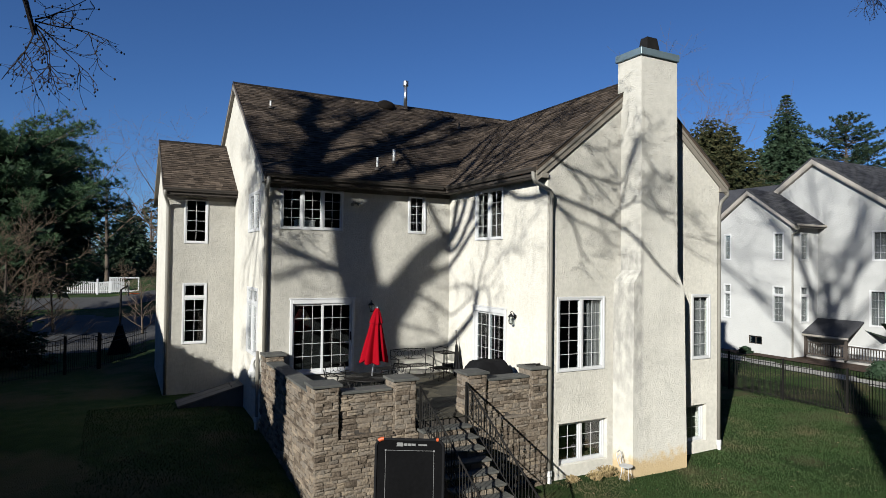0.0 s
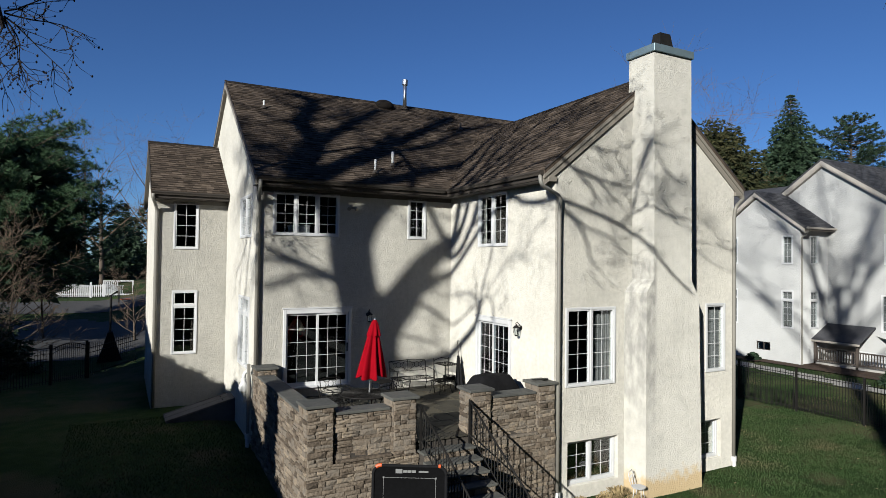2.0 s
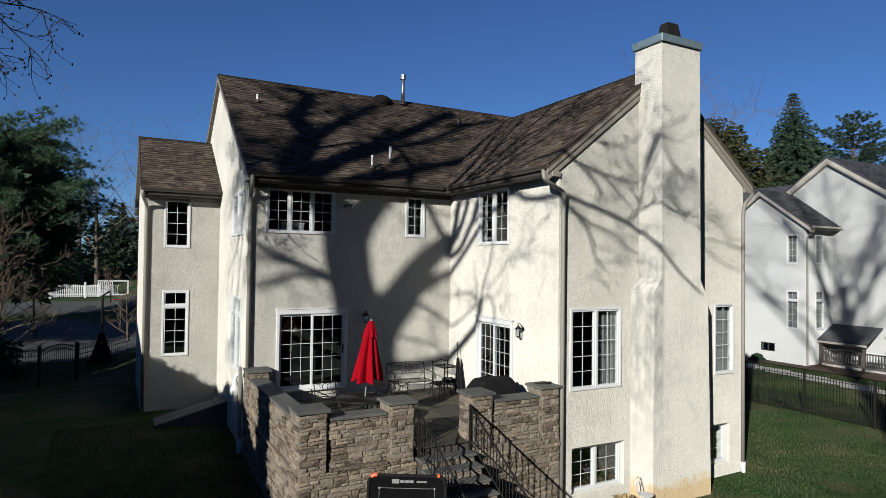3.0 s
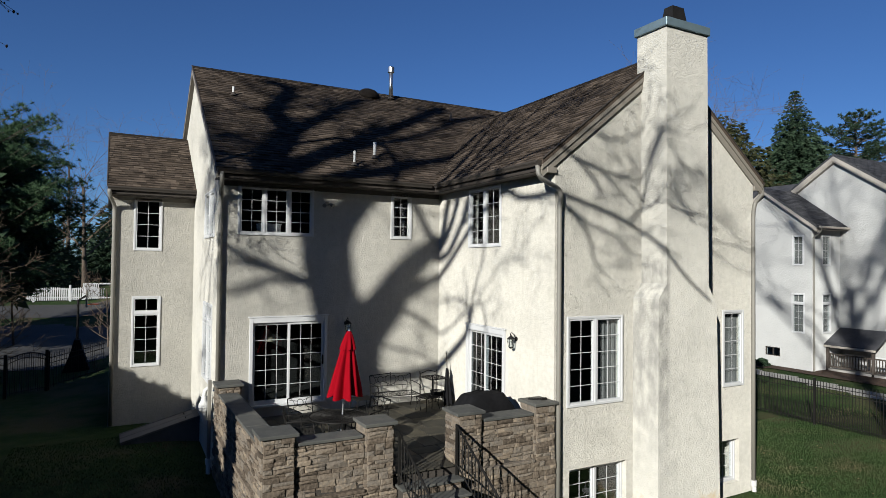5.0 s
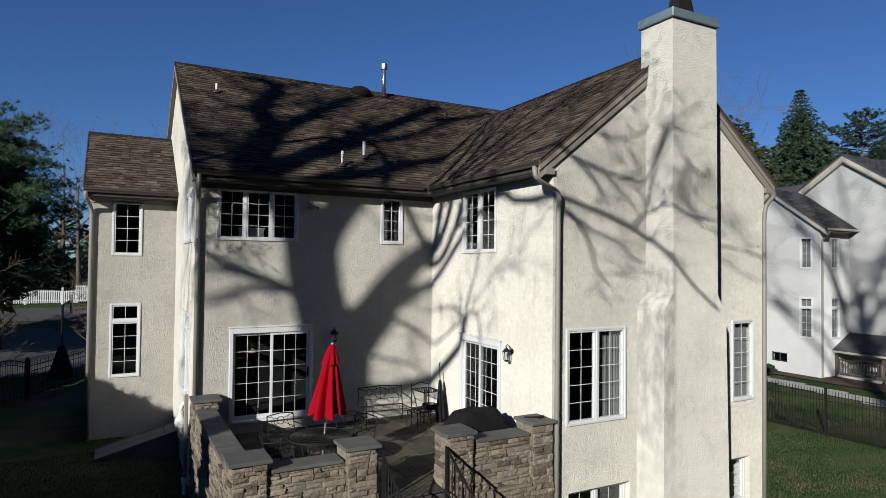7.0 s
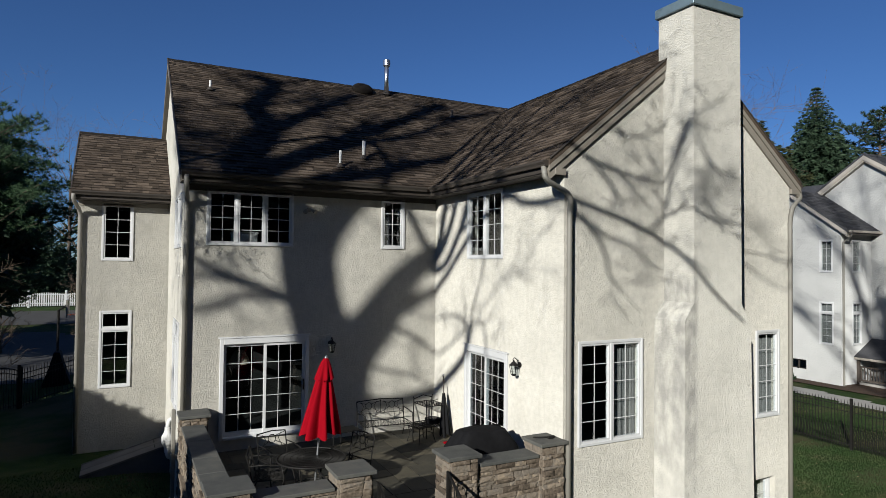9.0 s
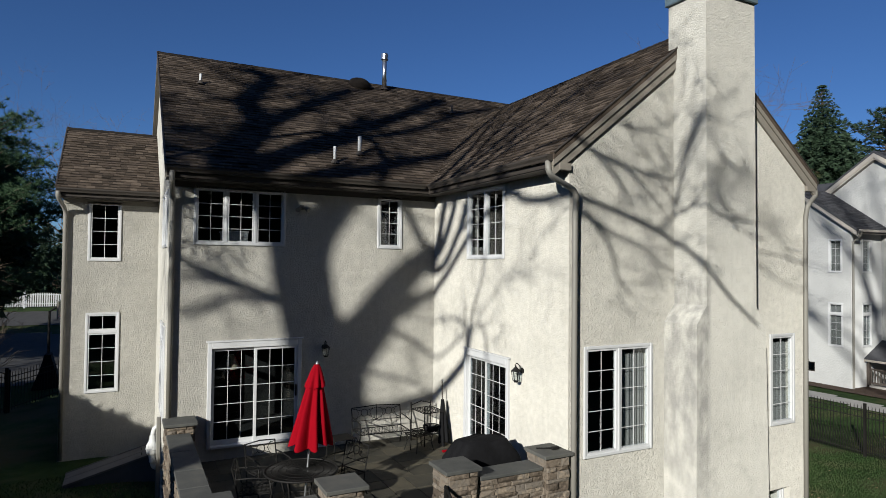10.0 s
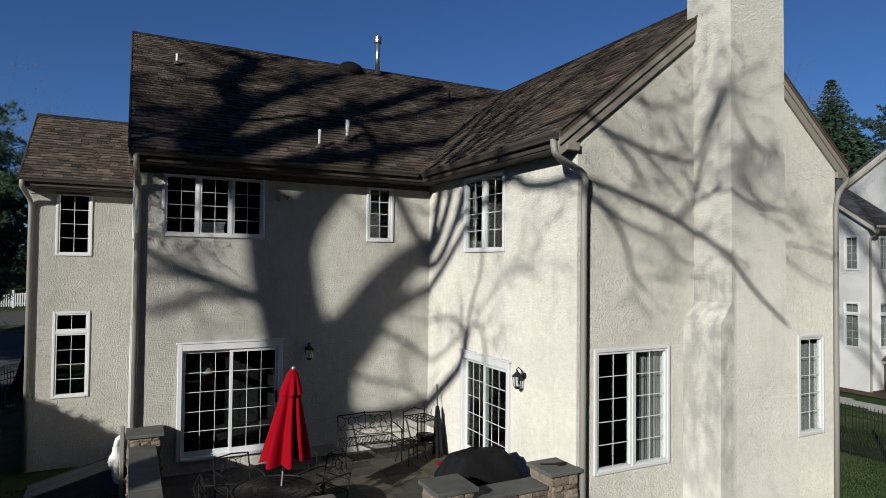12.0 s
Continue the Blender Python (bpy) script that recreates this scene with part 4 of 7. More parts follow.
# ---- garden stair with iron railings ----
stair = thing("garden_stair", 6.33, 10.7, 0.0, "stone stair with bluestone treads leading down from the patio", "stair")
STEPS = 10
for k in range(STEPS):
    z = FLOOR - 0.172 * (k + 1)
    y1 = PF - 0.285 * k
    y0 = y1 - 0.285
    part("riser", boxes((5.74, 6.92, y0 + 0.02, y1 + 0.0, -0.3, z - 0.05)), MORTAR, stair)
    ledge_y = y0 + 0.02
    part("tread", boxes((5.70, 6.96, y0 - 0.02, y1 + 0.015, z - 0.05, z), bevel=0.008), BLUESTONE, stair)
    ledgestone((5.74, ledge_y), (6.92, ledge_y), z - 0.172 if k < STEPS - 1 else -0.2, z - 0.052, (0, -0.5), 90 + k)
ledgestone((5.735, PF), (5.735, PF - 0.285 * STEPS), -0.2, 0.25, (-1, 0), 120)


def railing(x, label):
    """A wrought-iron stair railing with pickets and scrolls, in the plane of that x."""
    r = thing("stair_railing", x, PF - 1.4, 0.0, label, "railing", "railings of the garden stair")
    ya, yb, slope = PF - 0.04, PF - 2.85, 0.172 / 0.285
    top = lambda y: 2.74 - slope * (PF - y)
    s = Soup()
    s.tube([(x, ya, top(ya)), (x, (ya + yb) / 2, top((ya + yb) / 2)), (x, yb, top(yb)), (x, yb - 0.16, top(yb) - 0.03), (x, yb - 0.19, top(yb) - 0.13)], 0.022, 8)
    s.part("handrail", IRON, r, round_off=True)
    Soup().tube([(x, ya, top(ya) - 0.72), (x, yb, top(yb) - 0.72)], 0.014, 6).part("bottom_rail", IRON, r)
    for y in (ya - 0.02, yb + 0.03):
        zg = top(y) - 0.98
        part("newel", boxes((x - 0.02, x + 0.02, y - 0.02, y + 0.02, zg, top(y))), IRON, r)
    k, y = 0, ya - 0.13
    while y > yb + 0.08:
        Soup().tube([(x, y, top(y) - 0.72), (x, y, top(y))], 0.0100, 5).part("picket", IRON, r)
        if k % 4 == 1:
            zc = top(y) - 0.40
            for sg in (1, -1):
                pts = []
                for j in range(15):
                    w = j / 14 * 2.2 * math.pi
                    rad = 0.062 * (1 - 0.55 * j / 14)
                    pts.append((x, y + 0.055 + rad * math.cos(w) * 0.8 - 0.05, zc + sg * (0.075 + rad * math.sin(w))))
                Soup().tube(pts, 0.007, 5).part("scroll", IRON, r)
        y -= 0.113
        k += 1
    return r


railing(6.93, "black wrought-iron railing with scrolls beside the stone stair")
railing(5.75, "black wrought-iron railing with scrolls beside the stone stair")


# ---- patio furniture ----
def mesh_disc(r0, z, pattern_n, soup):
    for k in range(pattern_n):
        w = 2 * math.pi * k / pattern_n
        soup.tube([(0.05 * math.cos(w), 0.05 * math.sin(w), z), (r0 * math.cos(w + 0.5), r0 * math.sin(w + 0.5), z)], 0.006, 4)
        soup.tube([(0.05 * math.cos(w), 0.05 * math.sin(w), z), (r0 * math.cos(w - 0.5), r0 * math.sin(w - 0.5), z)], 0.006, 4)


def ring(r, z, n=32, cx=0, cy=0):
    return [(cx + r * math.cos(2 * math.pi * k / n), cy + r * math.sin(2 * math.pi * k / n), z) for k in range(n + 1)]


def placed(ob, x, y, z, turn=0):
    ob.matrix_basis = pose(x, y, z, 0, 0, turn)
    return ob


def round_table(x, y):
    t = thing("patio_table", 0, 0, 0, "round black metal patio table with a perforated top", "table")
    s = Soup()
    mesh_disc(0.57, 0.71, 48, s)
    for r in (0.12, 0.24, 0.36, 0.48):
        s.tube(ring(r, 0.71), 0.006, 4)
    s.tube(ring(0.585, 0.71, 40), 0.016, 8)
    bm = bmesh.new()
    bmesh.ops.create_cone(bm, cap_ends=True, segments=48, radius1=0.575, radius2=0.575, depth=0.006, matrix=Matrix.Translation((0, 0, 0.70)))
    part("tabletop", bm, IRON, t)
    s.part("lattice", IRON, t)
    for k in range(4):
        w = math.pi / 4 + k * math.pi / 2
        c, d = math.cos(w), math.sin(w)
        Soup().tube([(0.42 * c, 0.42 * d, 0.70), (0.36 * c, 0.36 * d, 0.45), (0.30 * c, 0.30 * d, 0.25), (0.40 * c, 0.40 * d, 0.02)], 0.013, 6).part("leg", IRON, t, round_off=True)
    Soup().tube(ring(0.31, 0.25, 24), 0.009, 5).part("stretcher_ring", IRON, t)
    return placed(t, x, y, FLOOR)


def iron_seat(name, label, category, width, group="", depth=0.50):
    """A wrought-iron chair or bench: mesh seat, back with panels of crossed bars and rings, scrolled arms."""
    t = thing(name, 0, 0, 0, label, category, group)
    h, d, back = 0.42, depth, 0.84
    w = width / 2
    s = Soup()
    n = max(8, int(width / 0.06))
    for k in range(n + 1):
        x = -w + width * k / n
        s.tube([(x, -d / 2, h), (min(w, x + 0.22), d / 2, h - 0.02)], 0.005, 4)
        s.tube([(x, -d / 2, h), (max(-w, x - 0.22), d / 2, h - 0.02)], 0.005, 4)
    s.part("seat_lattice", IRON, t, kind="stuff")
    Soup().tube([(-w, -d / 2, h), (w, -d / 2, h), (w, d / 2, h - 0.02), (-w, d / 2, h - 0.02), (-w, -d / 2, h)], 0.012, 6).part("seat_frame", IRON, t)
    s = Soup()
    yb = d / 2
    for x in (-w, w):
        s.tube([(x, yb, h - 0.02), (x, yb + 0.05, 0.65), (x, yb + 0.10, back)], 0.012, 6)
    s.tube([(-w, yb + 0.10, back), (0, yb + 0.10, back + 0.03), (w, yb + 0.10, back)], 0.013, 6)
    s.tube([(-w, yb + 0.03, 0.56), (w, yb + 0.03, 0.56)], 0.009, 6)
    s.part("back_frame", IRON, t)
    panels = max(1, round(width / 0.62))
    for k in range(panels):
        a, b = -w + width * k / panels, -w + width * (k + 1) / panels
        c, zc = (a + b) / 2, 0.73
        at = lambda x, z: (x, yb + 0.03 + (z - 0.56) * 0.2, z)
        s = Soup()
        for p, q in (((a, 0.57), (c - 0.06, zc - 0.04)), ((b, 0.57), (c + 0.06, zc - 0.04)), ((a, 0.83), (c - 0.06, zc + 0.04)), ((b, 0.83), (c + 0.06, zc + 0.04))):
            s.tube([at(*p), at(*q)], 0.007, 5)
        s.tube([at(c + 0.075 * math.cos(v), zc + 0.075 * math.sin(v)) for v in [2 * math.pi * j / 18 for j in range(19)]], 0.008, 5)
        for e in (a + 0.09, b - 0.09):
            s.tube([at(e, 0.57), at(e + (c - e) * 0.35, zc), at(e, 0.83)], 0.006, 5)
        if k:
            s.tube([at(a, 0.56), at(a, 0.90)], 0.009, 5)
        s.part("back_panel", IRON, t)
    for x in (-w, w):
        Soup().tube([(x, yb + 0.045, 0.66), (x, 0.05, 0.67), (x, -d / 2 - 0.02, 0.65), (x, -d / 2 - 0.06, 0.60), (x, -d / 2 - 0.02, 0.56), (x, -d / 2 + 0.02, 0.58)], 0.012, 6).part("arm", IRON, t, round_off=True)
        Soup().tube([(x, -d / 2 + 0.02, 0.64), (x, -d / 2 - 0.02, h), (x, -d / 2 + 0.03, 0.2), (x, -d / 2 - 0.05, 0.0)], 0.012, 6).part("leg", IRON, t, round_off=True)
        Soup().tube([(x, yb, h - 0.02), (x, yb - 0.03, 0.2), (x, yb + 0.06, 0.0)], 0.012, 6).part("leg", IRON, t, round_off=True)
        Soup().tube([(x, -d / 2 + 0.02, 0.22), (x, 0, 0.30), (x, yb - 0.02, 0.2)], 0.008, 5).part("brace", IRON, t)
    return t


TABLE = (5.21, 14.02)
round_table(*TABLE)
chair = placed(iron_seat("patio_chair", "black wrought-iron patio armchair beside the round table", "chair", 0.58, "chairs round the table"), 4.90, 15.12, FLOOR, 14)
for x, y, turn in ((4.55, 14.35, 75), (6.08, 14.50, -65), (5.45, 13.10, 176)):
    copy_thing(chair, pose(x, y, FLOOR, 0, 0, turn))
placed(iron_seat("garden_bench", "black wrought-iron two-seat garden bench against the stucco wall", "bench", 1.14, depth=0.62), 7.70, 16.80, FLOOR, -4)


def side_table(x, y):
    t = thing("side_table", 0, 0, 0, "small black metal side table by the wall", "table")
    part("tabletop", boxes((-0.24, 0.24, -0.22, 0.22, 0.44, 0.465), bevel=0.006), IRON, t)
    for a in (-0.22, 0.22):
        for b in (-0.2, 0.2):
            Soup().tube([(a, b, 0.44), (a * 1.05, b * 1.05, 0.0)], 0.011, 6).part("leg", IRON, t)
    return placed(t, x, y, FLOOR, 5)


side_table(6.66, 16.45)


def plant_stand(x, y, turn):
    t = thing("plant_stand", 0, 0, 0, "tall two-tier black iron plant stand in the patio corner", "stand")
    for a in (-0.26, 0.26):
        for b in (-0.3, 0.3):
            Soup().tube([(a, b, 0.0), (a, b, 0.80), (a * 1.05, b, 0.88)], 0.015, 6).part("leg", IRON, t)
    for z in (0.26, 0.74):
        s = Soup()
        s.tube([(-0.26, -0.3, z), (0.26, -0.3, z), (0.26, 0.3, z), (-0.26, 0.3, z), (-0.26, -0.3, z)], 0.013, 6)
        for k in range(9):
            v = -0.26 + 0.52 * k / 8
            s.tube([(v, -0.3, z), (v, 0.3, z)], 0.007, 4)
        for k in range(6):
            v = -0.3 + 0.6 * k / 5
            s.tube([(-0.26, v, z), (0.26, v, z)], 0.007, 4)
        s.part("shelf", IRON, t)
    Soup().tube([(-0.26, 0.3, 0.82), (0, 0.3, 0.89), (0.26, 0.3, 0.82)], 0.013, 6).part("back_rail", IRON, t)
    return placed(t, x, y, FLOOR, turn)


plant_stand(8.84, 16.80, 6)


def footstool(x, y, turn):
    t = thing("footstool", 0, 0, 0, "low black wrought-iron footstool beside the bench", "footstool")
    s = Soup()
    for k in range(8):
        v = -0.22 + 0.44 * k / 7
        s.tube([(v, -0.2, 0.36), (v, 0.2, 0.36)], 0.006, 4)
        s.tube([(-0.22, v * 0.9, 0.36), (0.22, v * 0.9, 0.36)], 0.006, 4)
    s.tube([(-0.23, -0.21, 0.36), (0.23, -0.21, 0.36), (0.23, 0.21, 0.36), (-0.23, 0.21, 0.36), (-0.23, -0.21, 0.36)], 0.013, 6)
    s.part("top", IRON, t)
    for a in (-0.22, 0.22):
        for b in (-0.2, 0.2):
            Soup().tube([(a, b, 0.36), (a * 0.9, b * 0.9, 0.18), (a * 1.1, b * 1.1, 0.0)], 0.012, 6).part("leg", IRON, t)
    for b in (-0.2, 0.2):
        Soup().tube([(-0.21, b, 0.2), (0, b, 0.28), (0.21, b, 0.2)], 0.009, 5).part("brace", IRON, t)
    return placed(t, x, y, FLOOR, turn)


footstool(8.42, 16.35, 14)
basket = thing("wicker_basket", 8.92, 16.78, FLOOR + 0.27, "dark low wicker basket on the plant stand", "basket")
bs = Soup()
for k in range(4):
    bs.tube(ring(0.16 + 0.02 * k / 3, FLOOR + 0.285 + 0.03 * k, 20, 8.92, 16.78), 0.015, 5)
bs.part("weave", BLACK, basket)


def closed_umbrella(x, y, z0, tip, rb, mat, label, lean=(0, 0), pole_label="", folds=8, valance=True):
    """A furled parasol: pole, hanging pleated canopy, finial."""
    t = thing("patio_umbrella", 0, 0, 0, label, "umbrella")
    lx, ly = lean
    H = tip - z0
    ax = lambda f: Vector((lx * f, ly * f, H * f))
    Soup().tube([ax(0.0), ax(0.5), ax(0.985)], 0.019 if mat is RED else 0.012, 10).part("pole", STEEL if mat is RED else WOOD, t)
    Soup().tube([ax(0.975), ax(0.99), ax(1.0), ax(1.012)], [0.012, 0.026, 0.024, 0.004], 10).part("finial", STEEL, t)
    n, rows = 64, 16
    top = 0.985 if mat is RED else 0.70
    bottom = top - (1.30 / H if mat is RED else 0.92 / H)
    s, vs = Soup(), []
    for j in range(rows + 1):
        f = j / rows
        rad = 0.035 + rb * (f ** 0.85)
        for k in range(n):
            w = 2 * math.pi * k / n
            fold = 0.5 + 0.5 * math.cos(folds * w + 0.7 * math.sin(2 * w + 0.8) + 0.6 * math.sin(3 * f))
            deep = rad * (1 - 0.44 * (1 - fold) * min(1, 2.5 * f)) * (1 + 0.10 * math.sin(2 * w + 1.2) * f + 0.06 * math.sin(5 * w + 2.0 * f))
            hem = (0.05 * (fold - 0.5) + 0.035 * math.sin(3 * w + 1)) / H if j == rows else 0
            vs.append(ax(top + (bottom - top) * f - hem) + Vector((deep * math.cos(w), deep * math.sin(w), 0)))
    s.piece(vs, [(j * n + k, j * n + (k + 1) % n, (j + 1) * n + (k + 1) % n, (j + 1) * n + k) for j in range(rows) for k in range(n)])
    s.part("canopy", mat, t, round_off=True)
    if valance:
        s, vs = Soup(), []
        for j in range(7):
            f = j / 6
            for k in range(n):
                w = 2 * math.pi * k / n
                fold = 0.5 + 0.5 * math.cos(folds * w)
                rad = (0.04 + 0.145 * f ** 0.75) * (1 - 0.3 * (1 - fold) * f)
                vs.append(ax(0.99 - (0.36 / H) * f - (0.03 * (1 - fold) / H if j == 6 else 0)) + Vector((rad * math.cos(w), rad * math.sin(w), 0)))
        s.piece(vs, [(j * n + k, j * n + (k + 1) % n, (j + 1) * n + (k + 1) % n, (j + 1) * n + k) for j in range(6) for k in range(n)])
        s.part("wind_vent", mat, t, round_off=True)
    return placed(t, x, y, z0)


closed_umbrella(TABLE[0] + 0.05, TABLE[1] + 0.02, FLOOR + 0.01, 4.35, 0.32, RED, "furled red canvas parasol standing in the round table", lean=(0.26, 0.25))
closed_umbrella(9.06, 16.40, FLOOR, 3.36, 0.10, BLACK, "furled black parasol leaning in the wall corner", lean=(0.12, 0.35), folds=6, valance=False)
broom = thing("push_broom", 8.93, 16.02, FLOOR, "red push broom head lying on the flagstones", "broom")
part("broom_head", boxes((8.80, 9.04, 15.93, 15.99, FLOOR, FLOOR + 0.045), bevel=0.01), RED, broom)


def grill(x, y, turn):
    t = thing("covered_grill", 0, 0, 0, "barbecue grill under a black fabric cover", "grill")
    rnd = random.Random(4)
    ring_z = ((0.0, 0.72, 0.33), (0.3, 0.70, 0.31), (0.62, 0.70, 0.32), (0.72, 0.68, 0.32), (0.86, 0.56, 0.30), (0.99, 0.45, 0.26), (1.02, 0.41, 0.22))
    n, vs = 48, []
    for j, (z, a, b) in enumerate(ring_z):
        for k in range(n):
            w = 2 * math.pi * k / n
            c, d = math.cos(w), math.sin(w)
            q = 1 / (abs(c) ** 5 + abs(d) ** 5) ** 0.2
            fold = 1 + 0.035 * math.sin(9 * w + j) + rnd.uniform(-0.008, 0.008)
            sag = 0.02 * math.sin(5 * w) if j > 3 else 0
            vs.append((a * c * q * fold, b * d * q * fold, z + sag))
    fs = [(j * n + k, j * n + (k + 1) % n, (j + 1) * n + (k + 1) % n, (j + 1) * n + k) for j in range(len(ring_z) - 1) for k in range(n)]
    fs.append(tuple((len(ring_z) - 1) * n + k for k in range(n)))
    mesh_part("cover", vs, fs, BLACK, t, round_off=True)
    return placed(t, x, y, FLOOR, turn)


grill(8.28, 13.42, 0)
tool = thing("grill_brush", 9.05, 12.45, 2.92, "black grill brush lying on the stone cap", "brush")
Soup().tube([(8.83, 12.55, 2.955), (8.95, 12.5, 2.95), (9.08, 12.46, 2.95)], [0.012, 0.014, 0.016], 8).part("handle", IRON, tool)
part("bristle_head", boxes((9.07, 9.22, 12.41, 12.47, 2.925, 2.975), bevel=0.01), IRON, tool)


def wall_lamp(m, x, z):
    """A black coach lantern on a wall bracket."""
    t = thing("wall_lantern", 0, 0, 0, "black iron coach lantern with clear glass on the stucco wall", "wall lamp", "patio wall lanterns")
    bm = bmesh.new()
    bmesh.ops.create_cone(bm, cap_ends=True, segments=20, radius1=0.055, radius2=0.05, depth=0.02, matrix=Matrix.Translation((0, -0.012, 0)) @ Matrix.Rotation(radians(90), 4, "X"))
    part("backplate", bm, IRON, t)
    pts = [(0, -0.02, 0.0), (0, -0.07, 0.10), (0, -0.13, 0.15), (0, -0.17, 0.12), (0, -0.16, 0.08)]
    Soup().tube(pts, 0.009, 6).part("bracket", IRON, t, round_off=True)
    c = (0, -0.15)
    def cone(name, r1, r2, z0, z1, mat, seg=6):
        b = bmesh.new()
        bmesh.ops.create_cone(b, cap_ends=True, segments=seg, radius1=r1, radius2=r2, depth=z1 - z0, matrix=Matrix.Translation((c[0], c[1], (z0 + z1) / 2)))
        return part(name, b, mat, t)
    cone("roof", 0.105, 0.03, 0.0, 0.07, IRON)
    cone("finial", 0.02, 0.006, 0.07, 0.11, IRON, 8)
    cone("glass", 0.055, 0.085, -0.18, -0.002, GLASS)
    cone("base", 0.035, 0.06, -0.21, -0.18, IRON)
    for k in range(6):
        w = 2 * math.pi * k / 6
        Soup().tube([(c[0] + 0.056 * math.cos(w), c[1] + 0.056 * math.sin(w), -0.18), (c[0] + 0.087 * math.cos(w), c[1] + 0.087 * math.sin(w), 0)], 0.005, 4).part("frame_bar", IRON, t)
    t.matrix_basis = m @ Matrix.Translation((x, -0.003, z))
    return t


wall_lamp(mm, 6.575 - LEFT_X, 4.17)
wall_lamp(mw, MAIN_Y - 13.68, 4.05)
flood = thing("flood_light", 6.02, MAIN_Y - 0.01, 7.26, "twin security floodlight under the eaves", "flood light")
part("mount", boxes((5.97, 6.07, MAIN_Y - 0.04, MAIN_Y - 0.003, 7.22, 7.32), bevel=0.01), TRIM, flood)
for sx in (-1, 1):
    Soup().tube([(6.02, MAIN_Y - 0.04, 7.27), (6.02 + 0.07 * sx, MAIN_Y - 0.08, 7.25), (6.02 + 0.12 * sx, MAIN_Y - 0.16, 7.20)], [0.02, 0.035, 0.055], 10).part("lamp_head", TRIM, flood)

# radon fan on the left wall
fan = thing("radon_fan", 3.30, 17.95, 1.2, "white plastic radon fan and pipe on the stucco wall", "vent fan")
fx, fy = LEFT_X - 0.21, 17.66
fan_z = lambda z: 2.72 - 0.74 * (2.72 - z)
Soup().tube([(fx, fy, fan_z(1.80)), (fx, fy, fan_z(1.72)), (fx + 0.02, fy, fan_z(1.66)), (fx + 0.07, fy, fan_z(1.62)), (fx + 0.20, fy, fan_z(1.62))], 0.05, 12).part("pipe", PVC, fan, round_off=True)
for z in (1.84, 2.44):
    Soup().tube([(fx, fy, fan_z(z) - 0.045), (fx, fy, fan_z(z) - 0.04), (fx, fy, fan_z(z) + 0.04), (fx, fy, fan_z(z) + 0.045)], [0.053, 0.068, 0.068, 0.053], 14).part("coupling", PVC, fan)
prof = [(1.90, 0.07), (1.97, 0.085), (2.02, 0.11), (2.06, 0.125), (2.13, 0.13), (2.135, 0.14), (2.165, 0.14), (2.17, 0.13), (2.24, 0.125), (2.28, 0.11), (2.33, 0.085), (2.40, 0.07)]
Soup().tube([(fx, fy, fan_z(z)) for z, r in prof], [r for z, r in prof], 20).part("fan_body", PVC, fan)
Soup().tube([(fx, fy, fan_z(2.46)), (fx, fy, 2.60), (fx + 0.02, fy, 2.68), (fx + 0.07, fy, 2.72), (fx + 0.125, fy, 2.72)], 0.05, 12).part("elbow", PVC, fan, round_off=True)
# the downspout's lower length outside the patio wall
lower = part("lower_downspout", boxes((3.19, 3.27, 17.45, 17.53, 0.95, 2.95), bevel=0.012), SPOUT, house, "beige metal downspout")
Soup().tube([(3.23, 17.49, 1.12), (3.23, 17.49, 0.98), (3.23, 17.49, 0.96), (3.23, 17.49, 0.7)], [0.07, 0.07, 0.052, 0.052], 12).part("drain_adapter", PVC, lower, "white plastic drain adapter")


